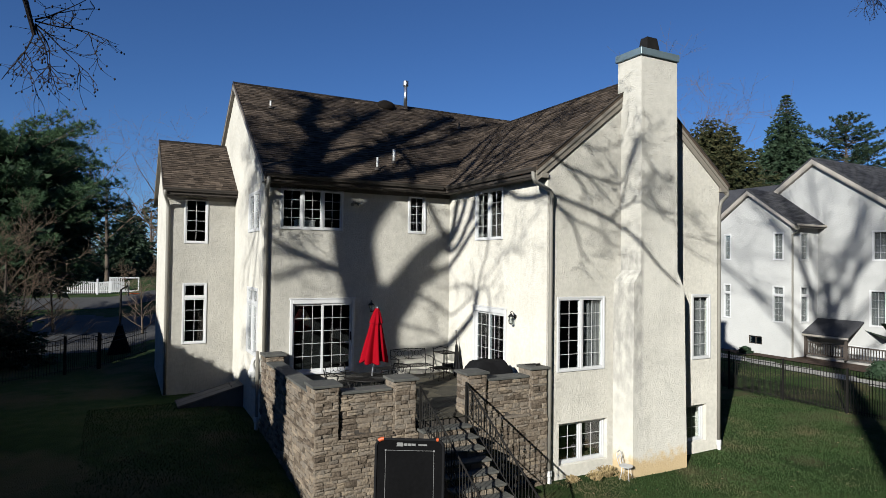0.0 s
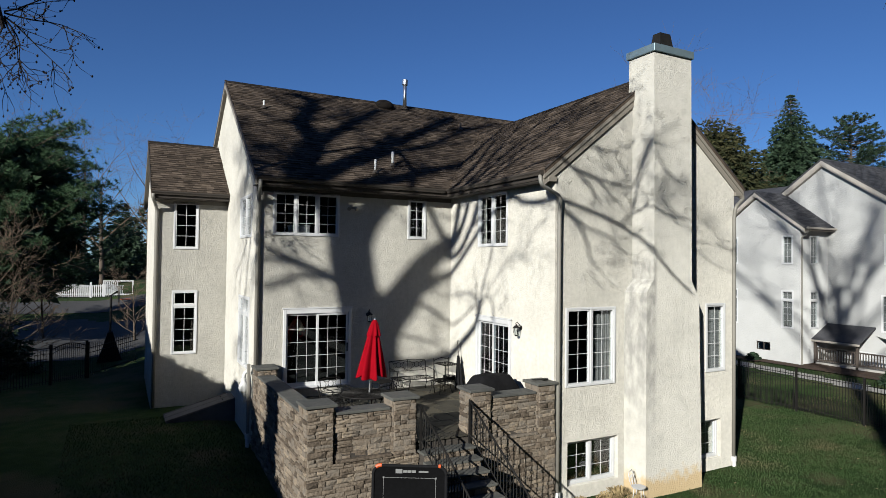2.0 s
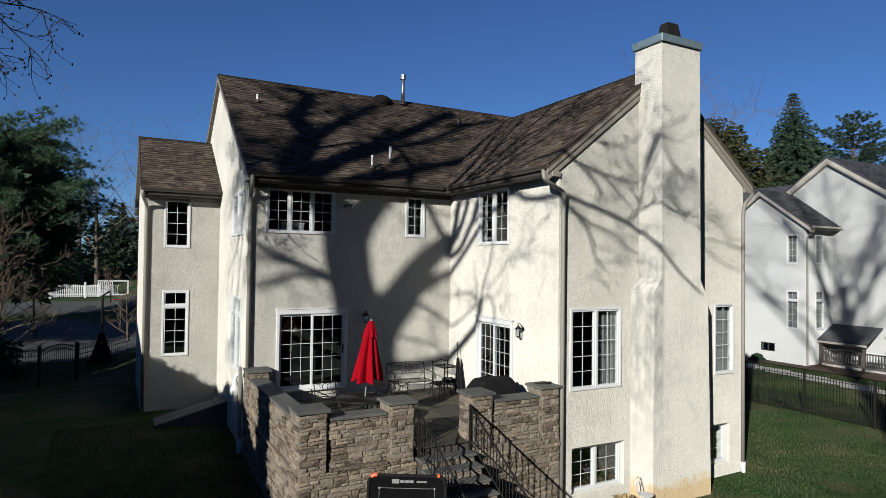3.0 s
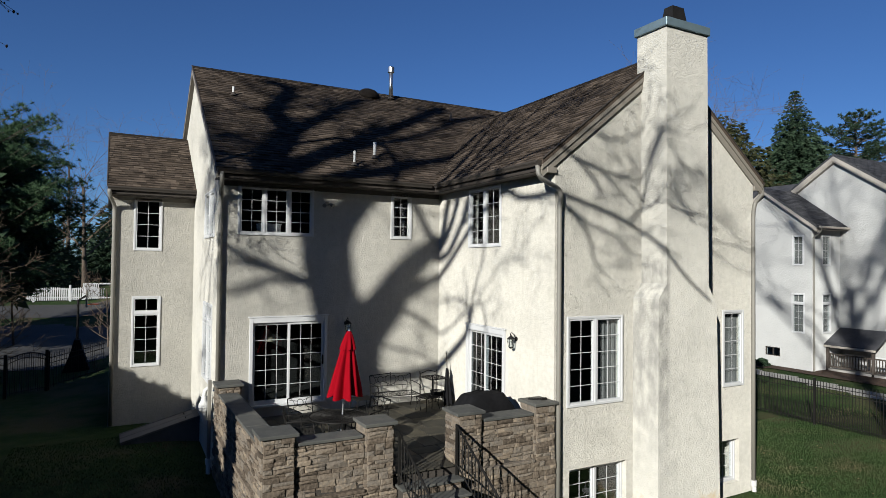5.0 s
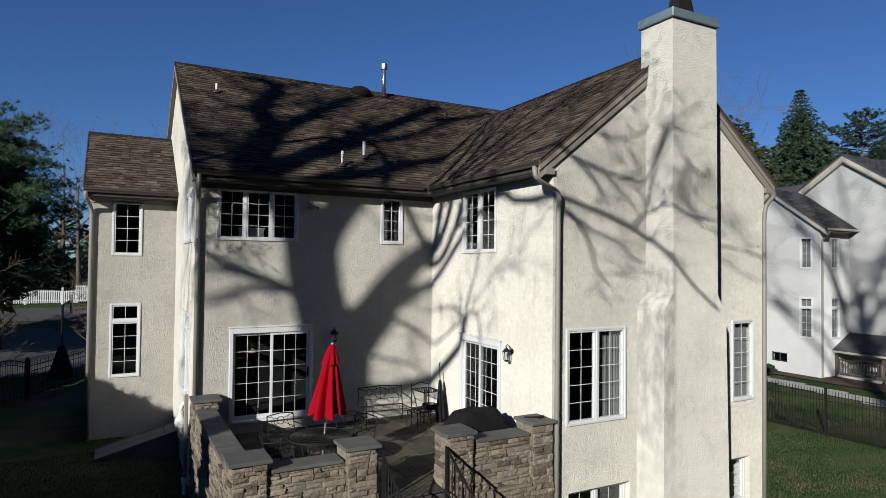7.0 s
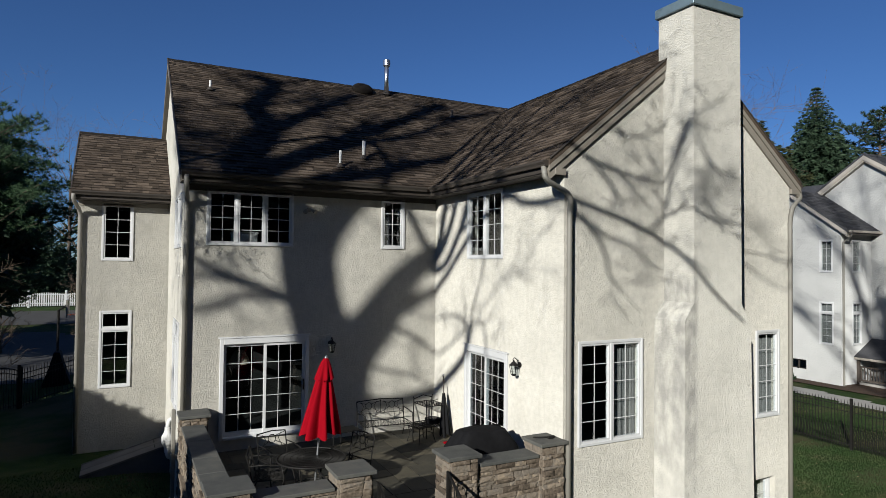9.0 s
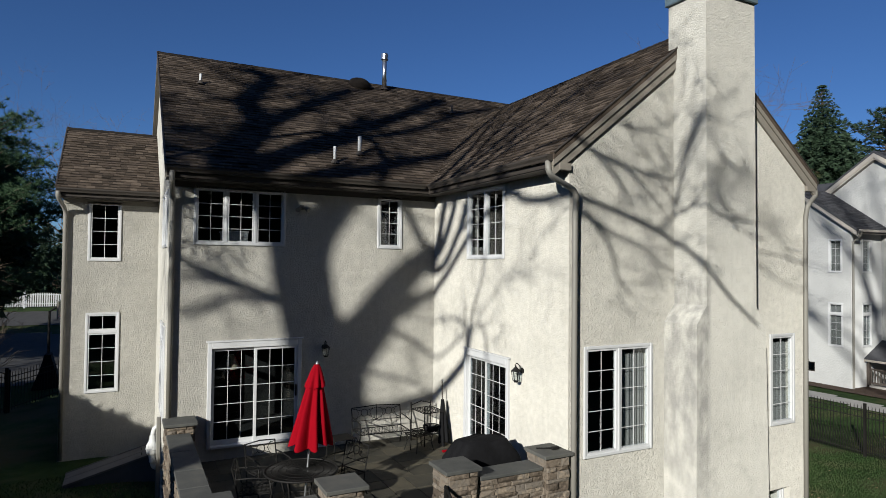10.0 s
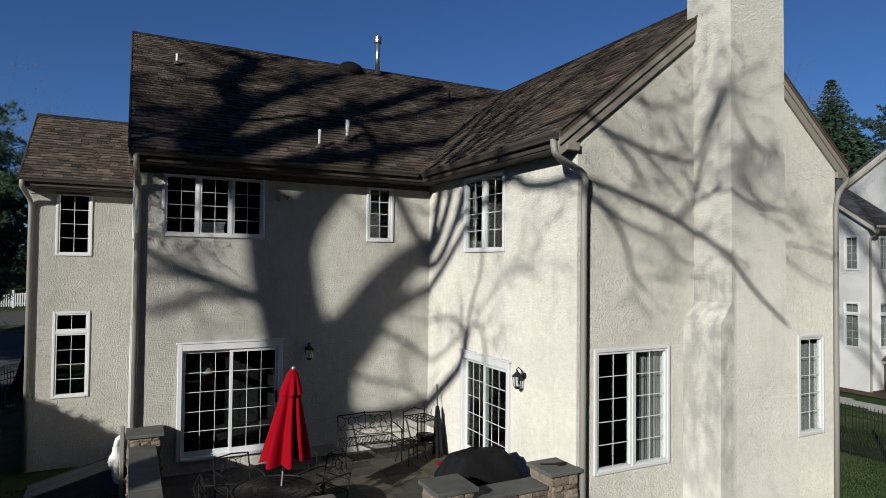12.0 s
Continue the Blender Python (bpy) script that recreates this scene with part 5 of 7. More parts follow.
# training goal that leans in front of the stair
def rebound_goal():
    t = thing("training_goal", 0, 0, 0, "black folding sports goal with orange corners standing on the lawn", "sports goal")
    w, h = 0.64, 1.92
    out, n = [], 8
    for cx, cz, a0 in ((w - 0.14, h - 0.14, 0), (-w + 0.14, h - 0.14, 90), (-w + 0.14, 0.14, 180), (w - 0.14, 0.14, 270)):
        for k in range(n + 1):
            v = radians(a0 + 90 * k / n)
            out.append((cx + 0.14 * math.cos(v), cz + 0.14 * math.sin(v)))
    bm = bmesh.new()
    prism(bm, out, 0.0, 0.03, Matrix.Identity(4))
    part("panel", bm, NET, t, "black mesh panel")
    loop = [(x * 1.005, 0.0, z) for x, z in out]
    Soup().tube(loop + [loop[0]], 0.028, 8).part("frame", BLACK, t, round_off=True)
    for sx in (-1, 1):
        pts = [(sx * (w - 0.14 + 0.15 * math.cos(radians(v))), -0.004, h - 0.14 + 0.15 * math.sin(radians(v))) for v in (range(50, 98, 6) if sx < 0 else range(72, 92, 4))]
        Soup().tube(pts, 0.034, 8).part("corner_sleeve", ORANGE, t, "orange corner sleeve")
    part("target_line", boxes((-0.46, 0.46, -0.008, -0.002, h - 0.203, h - 0.197)), LINE, t, "thin white target line")
    for sx in (-1, 1):
        part("target_line", boxes((sx * 0.46 - 0.003, sx * 0.46 + 0.003, -0.008, -0.002, 0.1, h - 0.205)), LINE, t)
        part("corner_mark", boxes((sx * 0.46 - 0.015, sx * 0.46 + 0.015, -0.010, -0.003, h - 0.215, h - 0.185)), LINE, t)
    # a maker's mark as plain bars
    for x0, x1, z0, z1 in ((-0.25, -0.13, 0.0, 0.07), (-0.115, -0.05, 0.012, 0.055), (-0.04, 0.03, 0.012, 0.055), (0.04, 0.11, 0.012, 0.055), (0.16, 0.33, 0.018, 0.045)):
        part("mark_bar", boxes((x0, x1, -0.008, -0.002, h - 0.125 + z0, h - 0.125 + z1)), LINE, t)
    for sx in (-1, 1):
        Soup().tube([(sx * (w - 0.06), 0.03, h - 0.3), (sx * (w - 0.06), 0.55, 0.02)], 0.014, 6).part("prop", BLACK, t)
    t.matrix_basis = pose(4.60, 10.31, 0.20, -6, 0, -30)
    return t


NET = material("black_net", (0.0045, 0.0045, 0.005), 0.9, vary=0.3, scale=14.0, bump=0.004, bump_scale=60.0, specular=0.05)
ORANGE = material("orange_plastic", (0.52, 0.085, 0.02), 0.5, vary=0.1)
LINE = material("white_print", (0.16, 0.16, 0.16), 0.6, vary=0.1)
rebound_goal()

# ---- roof fittings ----
def roof_vent(x, y, slope_z, h, r, mat, label, capped=False):
    t = thing("roof_vent", x, y, slope_z, label, "roof vent", "roof vents")
    Soup().tube([(x, y, slope_z - 0.05), (x, y, slope_z + h)], r, 12).part("pipe", mat, t, round_off=True)
    bm = bmesh.new()
    bmesh.ops.create_cone(bm, cap_ends=True, segments=16, radius1=r + 0.07, radius2=r + 0.005, depth=0.10, matrix=Matrix.Translation((x, y, slope_z + 0.05)))
    part("boot", bm, TRIM_DARK, t)
    if capped:
        Soup().tube([(x, y, slope_z + h - 0.22), (x, y, slope_z + h - 0.20), (x, y, slope_z + h - 0.02), (x, y, slope_z + h)], [r + 0.01, r + 0.045, r + 0.045, r + 0.02], 14).part("cap", mat, t)
    return t


roof_at = lambda y: EAVE + MAIN_SLOPE * (y - my0)
roof_vent(4.20, 20.92, roof_at(20.92), 0.27, 0.030, PVC, "short white plastic vent pipe on the shingle roof")
roof_vent(6.80, 17.63, roof_at(17.63), 0.40, 0.033, PVC, "short white plastic vent pipe on the shingle roof")
roof_vent(7.56, 18.10, roof_at(18.10), 0.46, 0.045, PVC, "short white plastic vent pipe on the shingle roof")
roof_vent(11.70, 21.19, roof_at(21.19), 0.28, 0.035, TRIM_DARK, "short brown vent pipe near the roof valley")
roof_vent(9.83, 22.30, roof_at(22.30), 1.17, 0.075, STEEL, "tall galvanised steel flue pipe with a cap", capped=True)
hood = thing("attic_vent", 9.00, 22.30, roof_at(22.30), "low brown domed attic fan on the shingle roof", "roof vent")
bm = bmesh.new()
bmesh.ops.create_uvsphere(bm, u_segments=20, v_segments=10, radius=1.0, matrix=Matrix.Translation((9.00, 22.30, roof_at(22.30) + 0.06)) @ Matrix.Rotation(radians(30), 4, "X") @ Matrix.Diagonal((0.36, 0.34, 0.20, 1)))
part("dome", bm, SHINGLE_BAND, hood, round_off=True)

CURB_GREY = material("grey_concrete_curb", (0.085, 0.085, 0.088), 0.9, vary=0.2, scale=4.0, bump=0.003)
STEEL_GREY = material("grey_painted_steel", (0.14, 0.134, 0.130), 0.8, specular=0.15, vary=0.15, scale=3.0, stain=((0.07, 0.06, 0.05), 1.5, 0.55, 0.6))
# ---- bulkhead door beside the left wall ----
bulk = thing("bulkhead_door", 2.4, 20.5, 0.7, "sloped grey metal basement bulkhead door against the house", "bulkhead door")
BX0, BX1, BY0, BY1, BZ0, BZ1 = 1.42, LEFT_X - 0.006, 20.08, 21.02, 1.03, 1.55
bm = bmesh.new()
prism(bm, [(BX0 + 0.03, 0.2), (BX0 + 0.03, BZ0 - 0.05), (BX1, BZ1 - 0.02), (BX1, 0.2)], 0.03, BY1 - BY0 - 0.03, Matrix.Translation((0, BY0, 0)))
part("curb", bm, CURB_GREY, bulk)
# two ribbed leaves with a dark joint between, and the rim they close on
leaf_slope = (BZ1 - BZ0) / (BX1 - BX0)
for k, (ya, yb) in enumerate(((0.0, 0.425), (0.46, 0.885))):
    bm = bmesh.new()
    prism(bm, [(BX0, BZ0 - 0.045), (BX0, BZ0), (BX1 - 0.14, BZ0 + leaf_slope * (BX1 - BX0 - 0.14)), (BX1 - 0.14, BZ0 - 0.045 + leaf_slope * (BX1 - BX0 - 0.14))], ya, yb, Matrix.Translation((0, BY0, 0)))
    leaf = part("door_leaf", bm, STEEL_GREY, bulk)
    rx = BX1 - 0.34
    rz = BZ0 + leaf_slope * (rx - BX0)
    Soup().tube([(rx, BY0 + (ya + yb) / 2 - 0.07, rz), (rx, BY0 + (ya + yb) / 2 - 0.06, rz + 0.035), (rx, BY0 + (ya + yb) / 2 + 0.06, rz + 0.035), (rx, BY0 + (ya + yb) / 2 + 0.07, rz)], 0.009, 6).part("handle", IRON, leaf)
bm = bmesh.new()
prism(bm, [(BX0 - 0.01, BZ0 - 0.05), (BX0 - 0.01, BZ0 + 0.012), (BX1 - 0.14, BZ0 + 0.012 + leaf_slope * (BX1 - BX0 - 0.14)), (BX1 - 0.14, BZ0 - 0.05 + leaf_slope * (BX1 - BX0 - 0.14))], 0.892, 0.93, Matrix.Translation((0, BY0, 0)))
part("rim", bm, STEEL_GREY, bulk)

# ---- fences, drive, neighbour ----
def picket_fence_black(points, post_every=2.4, height=1.42, label="", group="black metal fence panels", short=0.0):
    """Panels of black ornamental fence along plan points: posts, three rails and pickets."""
    for (xa, ya), (xb, yb) in zip(points, points[1:]):
        length = math.hypot(xb - xa, yb - ya)
        panels = max(1, round(length / post_every))
        for k in range(panels):
            fa, fb = k / panels, (k + 1) / panels
            p = Vector((xa + (xb - xa) * fa, ya + (yb - ya) * fa, 0))
            q = Vector((xa + (xb - xa) * fb, ya + (yb - ya) * fb, 0))
            p.z, q.z = ground_z(p.x, p.y), ground_z(q.x, q.y)
            t = thing("fence_panel", p.x, p.y, p.z, label, "fence", group)
            up = lambda z: Vector((0, 0, z))
            part("post", boxes((p.x - 0.035, p.x + 0.035, p.y - 0.035, p.y + 0.035, p.z - 0.1, p.z + height + 0.08)), IRON, t)
            for z in (0.16, height - 0.36, height - 0.17):
                Soup().tube([p + up(z), q + up(z)], 0.016, 4).part("rail", IRON, t)
            s = Soup()
            n = max(2, int((q - p).length / 0.105))
            for j in range(1, n):
                b = p.lerp(q, j / n)
                s.tube([b + up(0.06), b + up(height - 0.05), b + up(height + 0.02)], [0.011, 0.011, 0.002], 4)
            for j in range(n if short else 0):
                b = p.lerp(q, (j + 0.5) / n)
                s.tube([b + up(0.06), b + up(short - 0.06), b + up(short)], [0.010, 0.010, 0.002], 4)
            s.part("infill", IRON, t, kind="stuff")


picket_fence_black([(23.3, 3.0), (23.2, 17.6), (23.6, 30.0)], label="black ornamental metal fence along the lawn", height=1.58, short=0.72)
picket_fence_black([(-9.5, 21.2), (-2.06, 27.79)], label="black ornamental metal fence at the shaded lawn", height=1.35)
picket_fence_black([(-0.81, 28.89), (1.0, 30.7)], label="black ornamental metal fence at the shaded lawn", height=1.35)
gate = thing("metal_gate", -1.45, 28.3, ground_z(-1.45, 28.3), "black metal garden gate with an arched top", "gate")
ga, gb = Vector((-2.0, 27.85, ground_z(-2.0, 27.85))), Vector((-0.87, 28.83, ground_z(-0.87, 28.83)))
for e in (ga, gb):
    part("post", boxes((e.x - 0.05, e.x + 0.05, e.y - 0.05, e.y + 0.05, e.z - 0.1, e.z + 1.5)), IRON, gate)
arch = lambda f, z: ga.lerp(gb, f) + Vector((0, 0, z + 0.18 * math.sin(math.pi * f)))
Soup().tube([arch(k / 12, 1.3) for k in range(13)], 0.018, 6).part("arched_rail", IRON, gate)
Soup().tube([arch(k / 12, 1.14) for k in range(13)], 0.014, 6).part("arched_rail", IRON, gate)
Soup().tube([ga + Vector((0, 0, 0.15)), gb + Vector((0, 0, 0.15))], 0.016, 4).part("rail", IRON, gate)
s = Soup()
for k in range(1, 18):
    s.tube([ga.lerp(gb, k / 18) + Vector((0, 0, 0.06)), arch(k / 18, 1.3)], 0.011, 4)
s.part("infill", IRON, gate, kind="stuff")


def sheet(name, label, category, mat, inside, lift, x0, x1, y0, y1, step):
    """A thin surface that follows the ground, kept where inside(x, y) holds."""
    s, n = Soup(), 0
    nx, ny = int((x1 - x0) / step), int((y1 - y0) / step)
    idx, vs, fs = {}, [], []
    for j in range(ny):
        for i in range(nx):
            if inside(x0 + (i + 0.5) * step, y0 + (j + 0.5) * step):
                q = []
                for a, b in ((i, j), (i + 1, j), (i + 1, j + 1), (i, j + 1)):
                    if (a, b) not in idx:
                        x, y = x0 + a * step, y0 + b * step
                        idx[a, b] = len(vs)
                        vs.append((x, y, ground_z(x, y) + 0.03 * noise.noise(Vector((x * 0.35, y * 0.35, 0))) + lift))
                    q.append(idx[a, b])
                fs.append(q)
    return tagged(mesh_part(name, vs, fs, mat, label=label, round_off=True, kind="structure"), category=category)


sheet("driveway", "grey asphalt driveway beyond the fence", "driveway", ASPHALT, lambda x, y: 34.5 + 0.25 * x < y < 50 - 0.6 * abs(x + 2) * (x > -2) and x < 9, 0.03, -40, 12, 30, 52, 0.5)
sheet("road", "grey asphalt street with a pale verge", "road", ASPHALT, lambda x, y: 51.5 < y < 56.0, 0.035, -60, 60, 50, 58, 1.0)
sheet("garden_path", "pale concrete path beside the white house", "path", CONCRETE, lambda x, y: abs(x - 29.2 - 0.12 * (y - 15)) < 0.55, 0.03, 24, 34, 4, 34, 0.25)
sheet("mulch_bed", "dark brown mulch bed along the white house", "mulch bed", MULCH, lambda x, y: 31.5 + 0.4 * noise.noise(Vector((y * 0.5, 0, 3))) < x < 34.9, 0.05, 29, 36, 8, 30, 0.25)


def white_fence():
    y = 57.5
    posts = [-6.3 + 2.35 * k for k in range(0, 3)]
    for xa in posts:
        xb = xa + 2.35
        t = thing("white_picket_fence", xa, y, ground_z(xa, y), "white picket fence panel across the street", "fence", "white fence panels")
        z0 = ground_z(xa, y)
        part("post", boxes((xa - 0.07, xa + 0.07, y - 0.07, y + 0.07, z0 - 0.1, z0 + 1.25), bevel=0.02), WHITE, t)
        for z in (0.25, 0.9):
            part("rail", boxes((xa, xb, y - 0.02, y + 0.02, z0 + z, z0 + z + 0.08)), WHITE, t)
        n = 16
        for k in range(n):
            x = xa + 0.12 + (xb - xa - 0.24) * k / (n - 1)
            h = 1.0 + 0.1 * math.sin(math.pi * k / (n - 1))
            bm = bmesh.new()
            prism(bm, [(x - 0.04, z0 + 0.08), (x + 0.04, z0 + 0.08), (x + 0.04, z0 + h - 0.05), (x, z0 + h), (x - 0.04, z0 + h - 0.05)], 0.0, 0.02, Matrix.Translation((0, y - 0.045, 0)))
            part("picket", bm, WHITE, t)


white_fence()
g = thing("white_gate", 0.3, 57.3, ground_z(0.3, 57.3), "white framed gate panel beside the picket fence", "gate")
z0 = ground_z(0.3, 57.3)
part("gate_frame", boxes((-0.75, -0.65, 57.2, 57.3, z0, z0 + 1.3), (1.35, 1.45, 57.2, 57.3, z0, z0 + 1.3), (-0.65, 1.35, 57.2, 57.3, z0 + 1.2, z0 + 1.3), (-0.65, 1.35, 57.2, 57.3, z0 + 0.1, z0 + 0.2)), WHITE, g)
part("gate_infill", boxes(*[(-0.6 + 0.14 * k, -0.52 + 0.14 * k, 57.23, 57.26, z0 + 0.2, z0 + 1.2) for k in range(7)]), WHITE, g)


def hoop():
    t = thing("basketball_hoop", 0.05, 33.0, ground_z(0.05, 33.0), "portable basketball hoop on a black padded base by the drive", "basketball hoop")
    x, y, z = -0.08, 32.7, ground_z(-0.08, 32.7)
    bm = bmesh.new()
    prism(bm, [(-0.52, 0.0), (0.52, 0.0), (0.26, 0.75), (0.1, 1.35), (-0.1, 1.35), (-0.26, 0.75)], -0.35, 0.35, Matrix.Translation((x, y, z)))
    part("base", bm, BLACK, t, "black weighted base")
    Soup().tube([(x, y, z + 0.4), (x, y, z + 3.0), (x + 0.3, y, z + 3.2)], 0.05, 10).part("pole", IRON, t)
    part("backboard", boxes((x + 0.30, x + 0.335, y - 0.5, y + 0.5, z + 2.75, z + 3.4), bevel=0.008), GLASS, t, "clear backboard")
    part("board_frame", boxes((x + 0.29, x + 0.345, y - 0.53, y - 0.49, z + 2.72, z + 3.43), (x + 0.29, x + 0.345, y + 0.49, y + 0.53, z + 2.72, z + 3.43), (x + 0.29, x + 0.345, y - 0.49, y + 0.49, z + 3.39, z + 3.43), (x + 0.29, x + 0.345, y - 0.49, y + 0.49, z + 2.72, z + 2.76)), TRIM, t)
    Soup().tube([(x + 0.58 + 0.22 * math.cos(v), y + 0.22 * math.sin(v), z + 2.82) for v in [2 * math.pi * k / 20 for k in range(21)]], 0.012, 6).part("rim", ORANGE, t, "orange rim")
    return t


hoop()


# ---- the white house next door ----
nb = thing("neighbor_house", 38.0, 20.0, 0.3, "white stucco neighbouring house with grey shingle roofs", "house")
NX, NX2, NY = 32.4, 34.9, 20.75


def nwall(m, length, z0, z1, holes, extra=None):
    bm = bmesh.new()
    wall_mesh(bm, m, length, z0, z1, 0.25, holes)
    if extra:
        prism(bm, extra, 0.0, 0.25, m)
    return part("wall", bm, STUCCO_FAR, nb)


NL = 25.75                                                   # far end of the small gable
m1 = facing_left(NX, NL)
c = (NL - NY) / 2
w_a, w_b, w_c, w_d, w_e = (NL - 21.77, NL - 21.13, 5.84, 7.42), (NL - 21.80, NL - 21.10, 2.36, 4.42), (NL - 24.95, NL - 24.45, 5.84, 7.42), (NL - 24.95, NL - 24.45, 2.36, 4.42), (NL - 23.3, NL - 22.45, 1.02, 1.48)
nwall(m1, NL - NY - 0.0, 0.1, 7.75, [w_a, w_b, w_c, w_d, w_e], [(0, 7.75), (2 * c, 7.75), (c, 7.75 + 0.74 * c)])
m2 = facing_back(NX + 0.25, NY)
w_f, w_g = (33.27 - NX - 0.25, 34.03 - NX - 0.25, 5.84, 7.42), (33.27 - NX - 0.25, 34.04 - NX - 0.25, 2.36, 4.42)
nwall(m2, NX2 - NX - 0.25, 0.1, 7.75, [w_f, w_g])
B0, B1, BP = 26.0, 15.6, 20.93
m3 = facing_left(NX2, B0)
w_h, w_i = (B0 - 17.9, B0 - 16.4, 5.85, 7.44), (B0 - 18.05, B0 - 16.4, 2.38, 4.32)
bp = B0 - BP
nwall(m3, B0 - B1, 0.1, 7.75, [w_h, w_i], [(0, 7.75), (B0 - B1, 7.75), (B0 - B1, 7.80), (bp, 11.42), (0, 7.85)])
for m, w, s, r, tr in ((m1, w_a, 1, 4, 0), (m1, w_b, 1, 4, 0.5), (m1, w_c, 1, 4, 0), (m1, w_d, 1, 4, 0.5), (m2, w_f, 1, 4, 0), (m2, w_g, 1, 4, 0.5), (m3, w_h, 2, 4, 0), (m3, w_i, 2, 4, 0)):
    window(nb, m, *w, sashes=s, rows=r, transom=tr, curtain="full")
x0, x1, z0, z1 = w_e
hopper = part("hopper_window", boxes((x0, x0 + 0.05, 0.05, 0.12, z0, z1), (x1 - 0.05, x1, 0.05, 0.12, z0, z1), ((x0 + x1) / 2 - 0.02, (x0 + x1) / 2 + 0.02, 0.05, 0.12, z0, z1), (x0 + 0.05, x1 - 0.05, 0.05, 0.12, z0, z0 + 0.04), (x0 + 0.05, x1 - 0.05, 0.05, 0.12, z1 - 0.04, z1), m=m1), GUTTER, nb, "dark metal basement window")
part("pane", boxes((x0 + 0.05, x1 - 0.05, 0.09, 0.10, z0 + 0.04, z1 - 0.04), m=m1), GLASS, hopper)
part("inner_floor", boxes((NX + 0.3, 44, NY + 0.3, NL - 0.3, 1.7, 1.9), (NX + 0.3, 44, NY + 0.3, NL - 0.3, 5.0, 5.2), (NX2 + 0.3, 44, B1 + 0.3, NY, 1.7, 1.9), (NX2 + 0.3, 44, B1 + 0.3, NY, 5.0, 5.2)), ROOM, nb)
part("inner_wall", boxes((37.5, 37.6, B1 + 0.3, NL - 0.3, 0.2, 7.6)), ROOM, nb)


def far_roof(corners, tabs=None):
    n = len(corners)
    vs = [tuple(p) for p in corners] + [(x, y, z - 0.12) for x, y, z in corners]
    fs = [tuple(range(n)), tuple(range(2 * n - 1, n - 1, -1))] + [(k, n + k, n + (k + 1) % n, (k + 1) % n) for k in range(n)]
    return mesh_part("roof", vs, fs, SHINGLE_FAR, nb)


def far_tabs(roof, origin, along, up, width, length, seed):
    s = Soup()
    rnd, course, h = random.Random(seed), 0.16, 0.016
    up, along = Vector(up).normalized(), Vector(along).normalized()
    nrm = along.cross(up)
    nrm = nrm if nrm.z > 0 else -nrm
    k = 0
    o = Vector(origin)
    while k * course < length:
        x = 0.0
        while x < width(k * course):
            w = min(rnd.choice((0.3, 0.45, 0.6)), width(k * course) - x)
            a, b = k * course, min(length, (k + 1) * course)
            p = [o + along * u + up * v + nrm * g for u, v, g in ((x, a, 0.002), (x + w, a, 0.002), (x + w, b, 0.003), (x, b, 0.003), (x, a, h), (x + w, a, h))]
            s.piece(p, SHINGLE_FACES)
            x += w
        k += 1
    return s.part("shingles", SHINGLE_FAR, roof, kind="stuff")


se, sr = 7.86, 7.86 + 0.74 * (c + 0.4)
sm = NY + c
r1 = far_roof([(NX - 0.25, NY - 0.4, se), (NX2 + 0.65, NY - 0.4, se), (NX2 + 3, sm, sr), (NX - 0.25, sm, sr)])
far_tabs(r1, (NX - 0.25, NY - 0.4, se), (1, 0, 0), (0, 1, 0.74), lambda s: NX2 + 0.85 - NX, Vector((0, c + 0.4, sr - se)).length, 1)
far_roof([(NX - 0.25, sm, sr), (NX2 + 4, sm, sr), (NX2 + 4, NL + 0.4, se), (NX - 0.25, NL + 0.4, se)])
bz1 = 11.75
BE = bz1 - 0.69 * (BP - B1 + 0.4)
r2 = far_roof([(NX2 - 0.3, B1 - 0.4, BE), (NX2 + 14, B1 - 0.4, BE), (NX2 + 14, BP, bz1), (NX2 - 0.3, BP, bz1)])
far_tabs(r2, (NX2 - 0.3, B1 - 0.4, BE), (1, 0, 0), (0, BP - B1 + 0.4, bz1 - BE), lambda s: 14.3, Vector((0, BP - B1 + 0.4, bz1 - BE)).length, 2)
r3 = far_roof([(NX2 - 0.3, BP, bz1), (NX2 + 14, BP, bz1), (NX2 + 14, 27.0, bz1 - 0.71 * (27.0 - BP)), (NX2 - 0.3, 27.0, bz1 - 0.71 * (27.0 - BP))])
far_roof([(36.5, 23.0, 9.0), (36.5, 34.0, 9.0), (40.5, 34.0, 11.2), (40.5, 23.0, 11.2)])


def far_rake(m, pts, y0, y1, d0, d1):
    bm = bmesh.new()
    for (xa, za), (xb, zb) in zip(pts, pts[1:]):
        prism(bm, [(xa, za - d1), (xb, zb - d1), (xb, zb - d0), (xa, za - d0)], y0, y1, m)
    return part("rake_board", bm, FAR_TRIM, nb)


FAR_TRIM = material("pale_taupe_trim", (0.42, 0.38, 0.33), 0.6, vary=0.06, scale=3.0)
far_rake(m1, [(-0.4, se), (c, sr), (2 * c + 0.4, se)], -0.25, -0.2, 0.11, 0.30)
far_rake(m1, [(-0.4, se), (c, sr), (2 * c + 0.4, se)], -0.2, -0.003, 0.27, 0.36)
far_rake(m3, [(0 - 1.0, bz1 - 0.71 * (bp + 1.0)), (bp, bz1), (B0 - B1 + 0.4, BE)], -0.3, -0.25, 0.11, 0.34)
far_rake(m3, [(0 - 1.0, bz1 - 0.71 * (bp + 1.0)), (bp, bz1), (B0 - B1 + 0.4, BE)], -0.25, -0.003, 0.30, 0.42)
part("gutter", boxes((NX - 0.1, NX2 + 0.65, NY - 0.52, NY - 0.40, se - 0.14, se - 0.02), bevel=0.02), FAR_TRIM, nb)
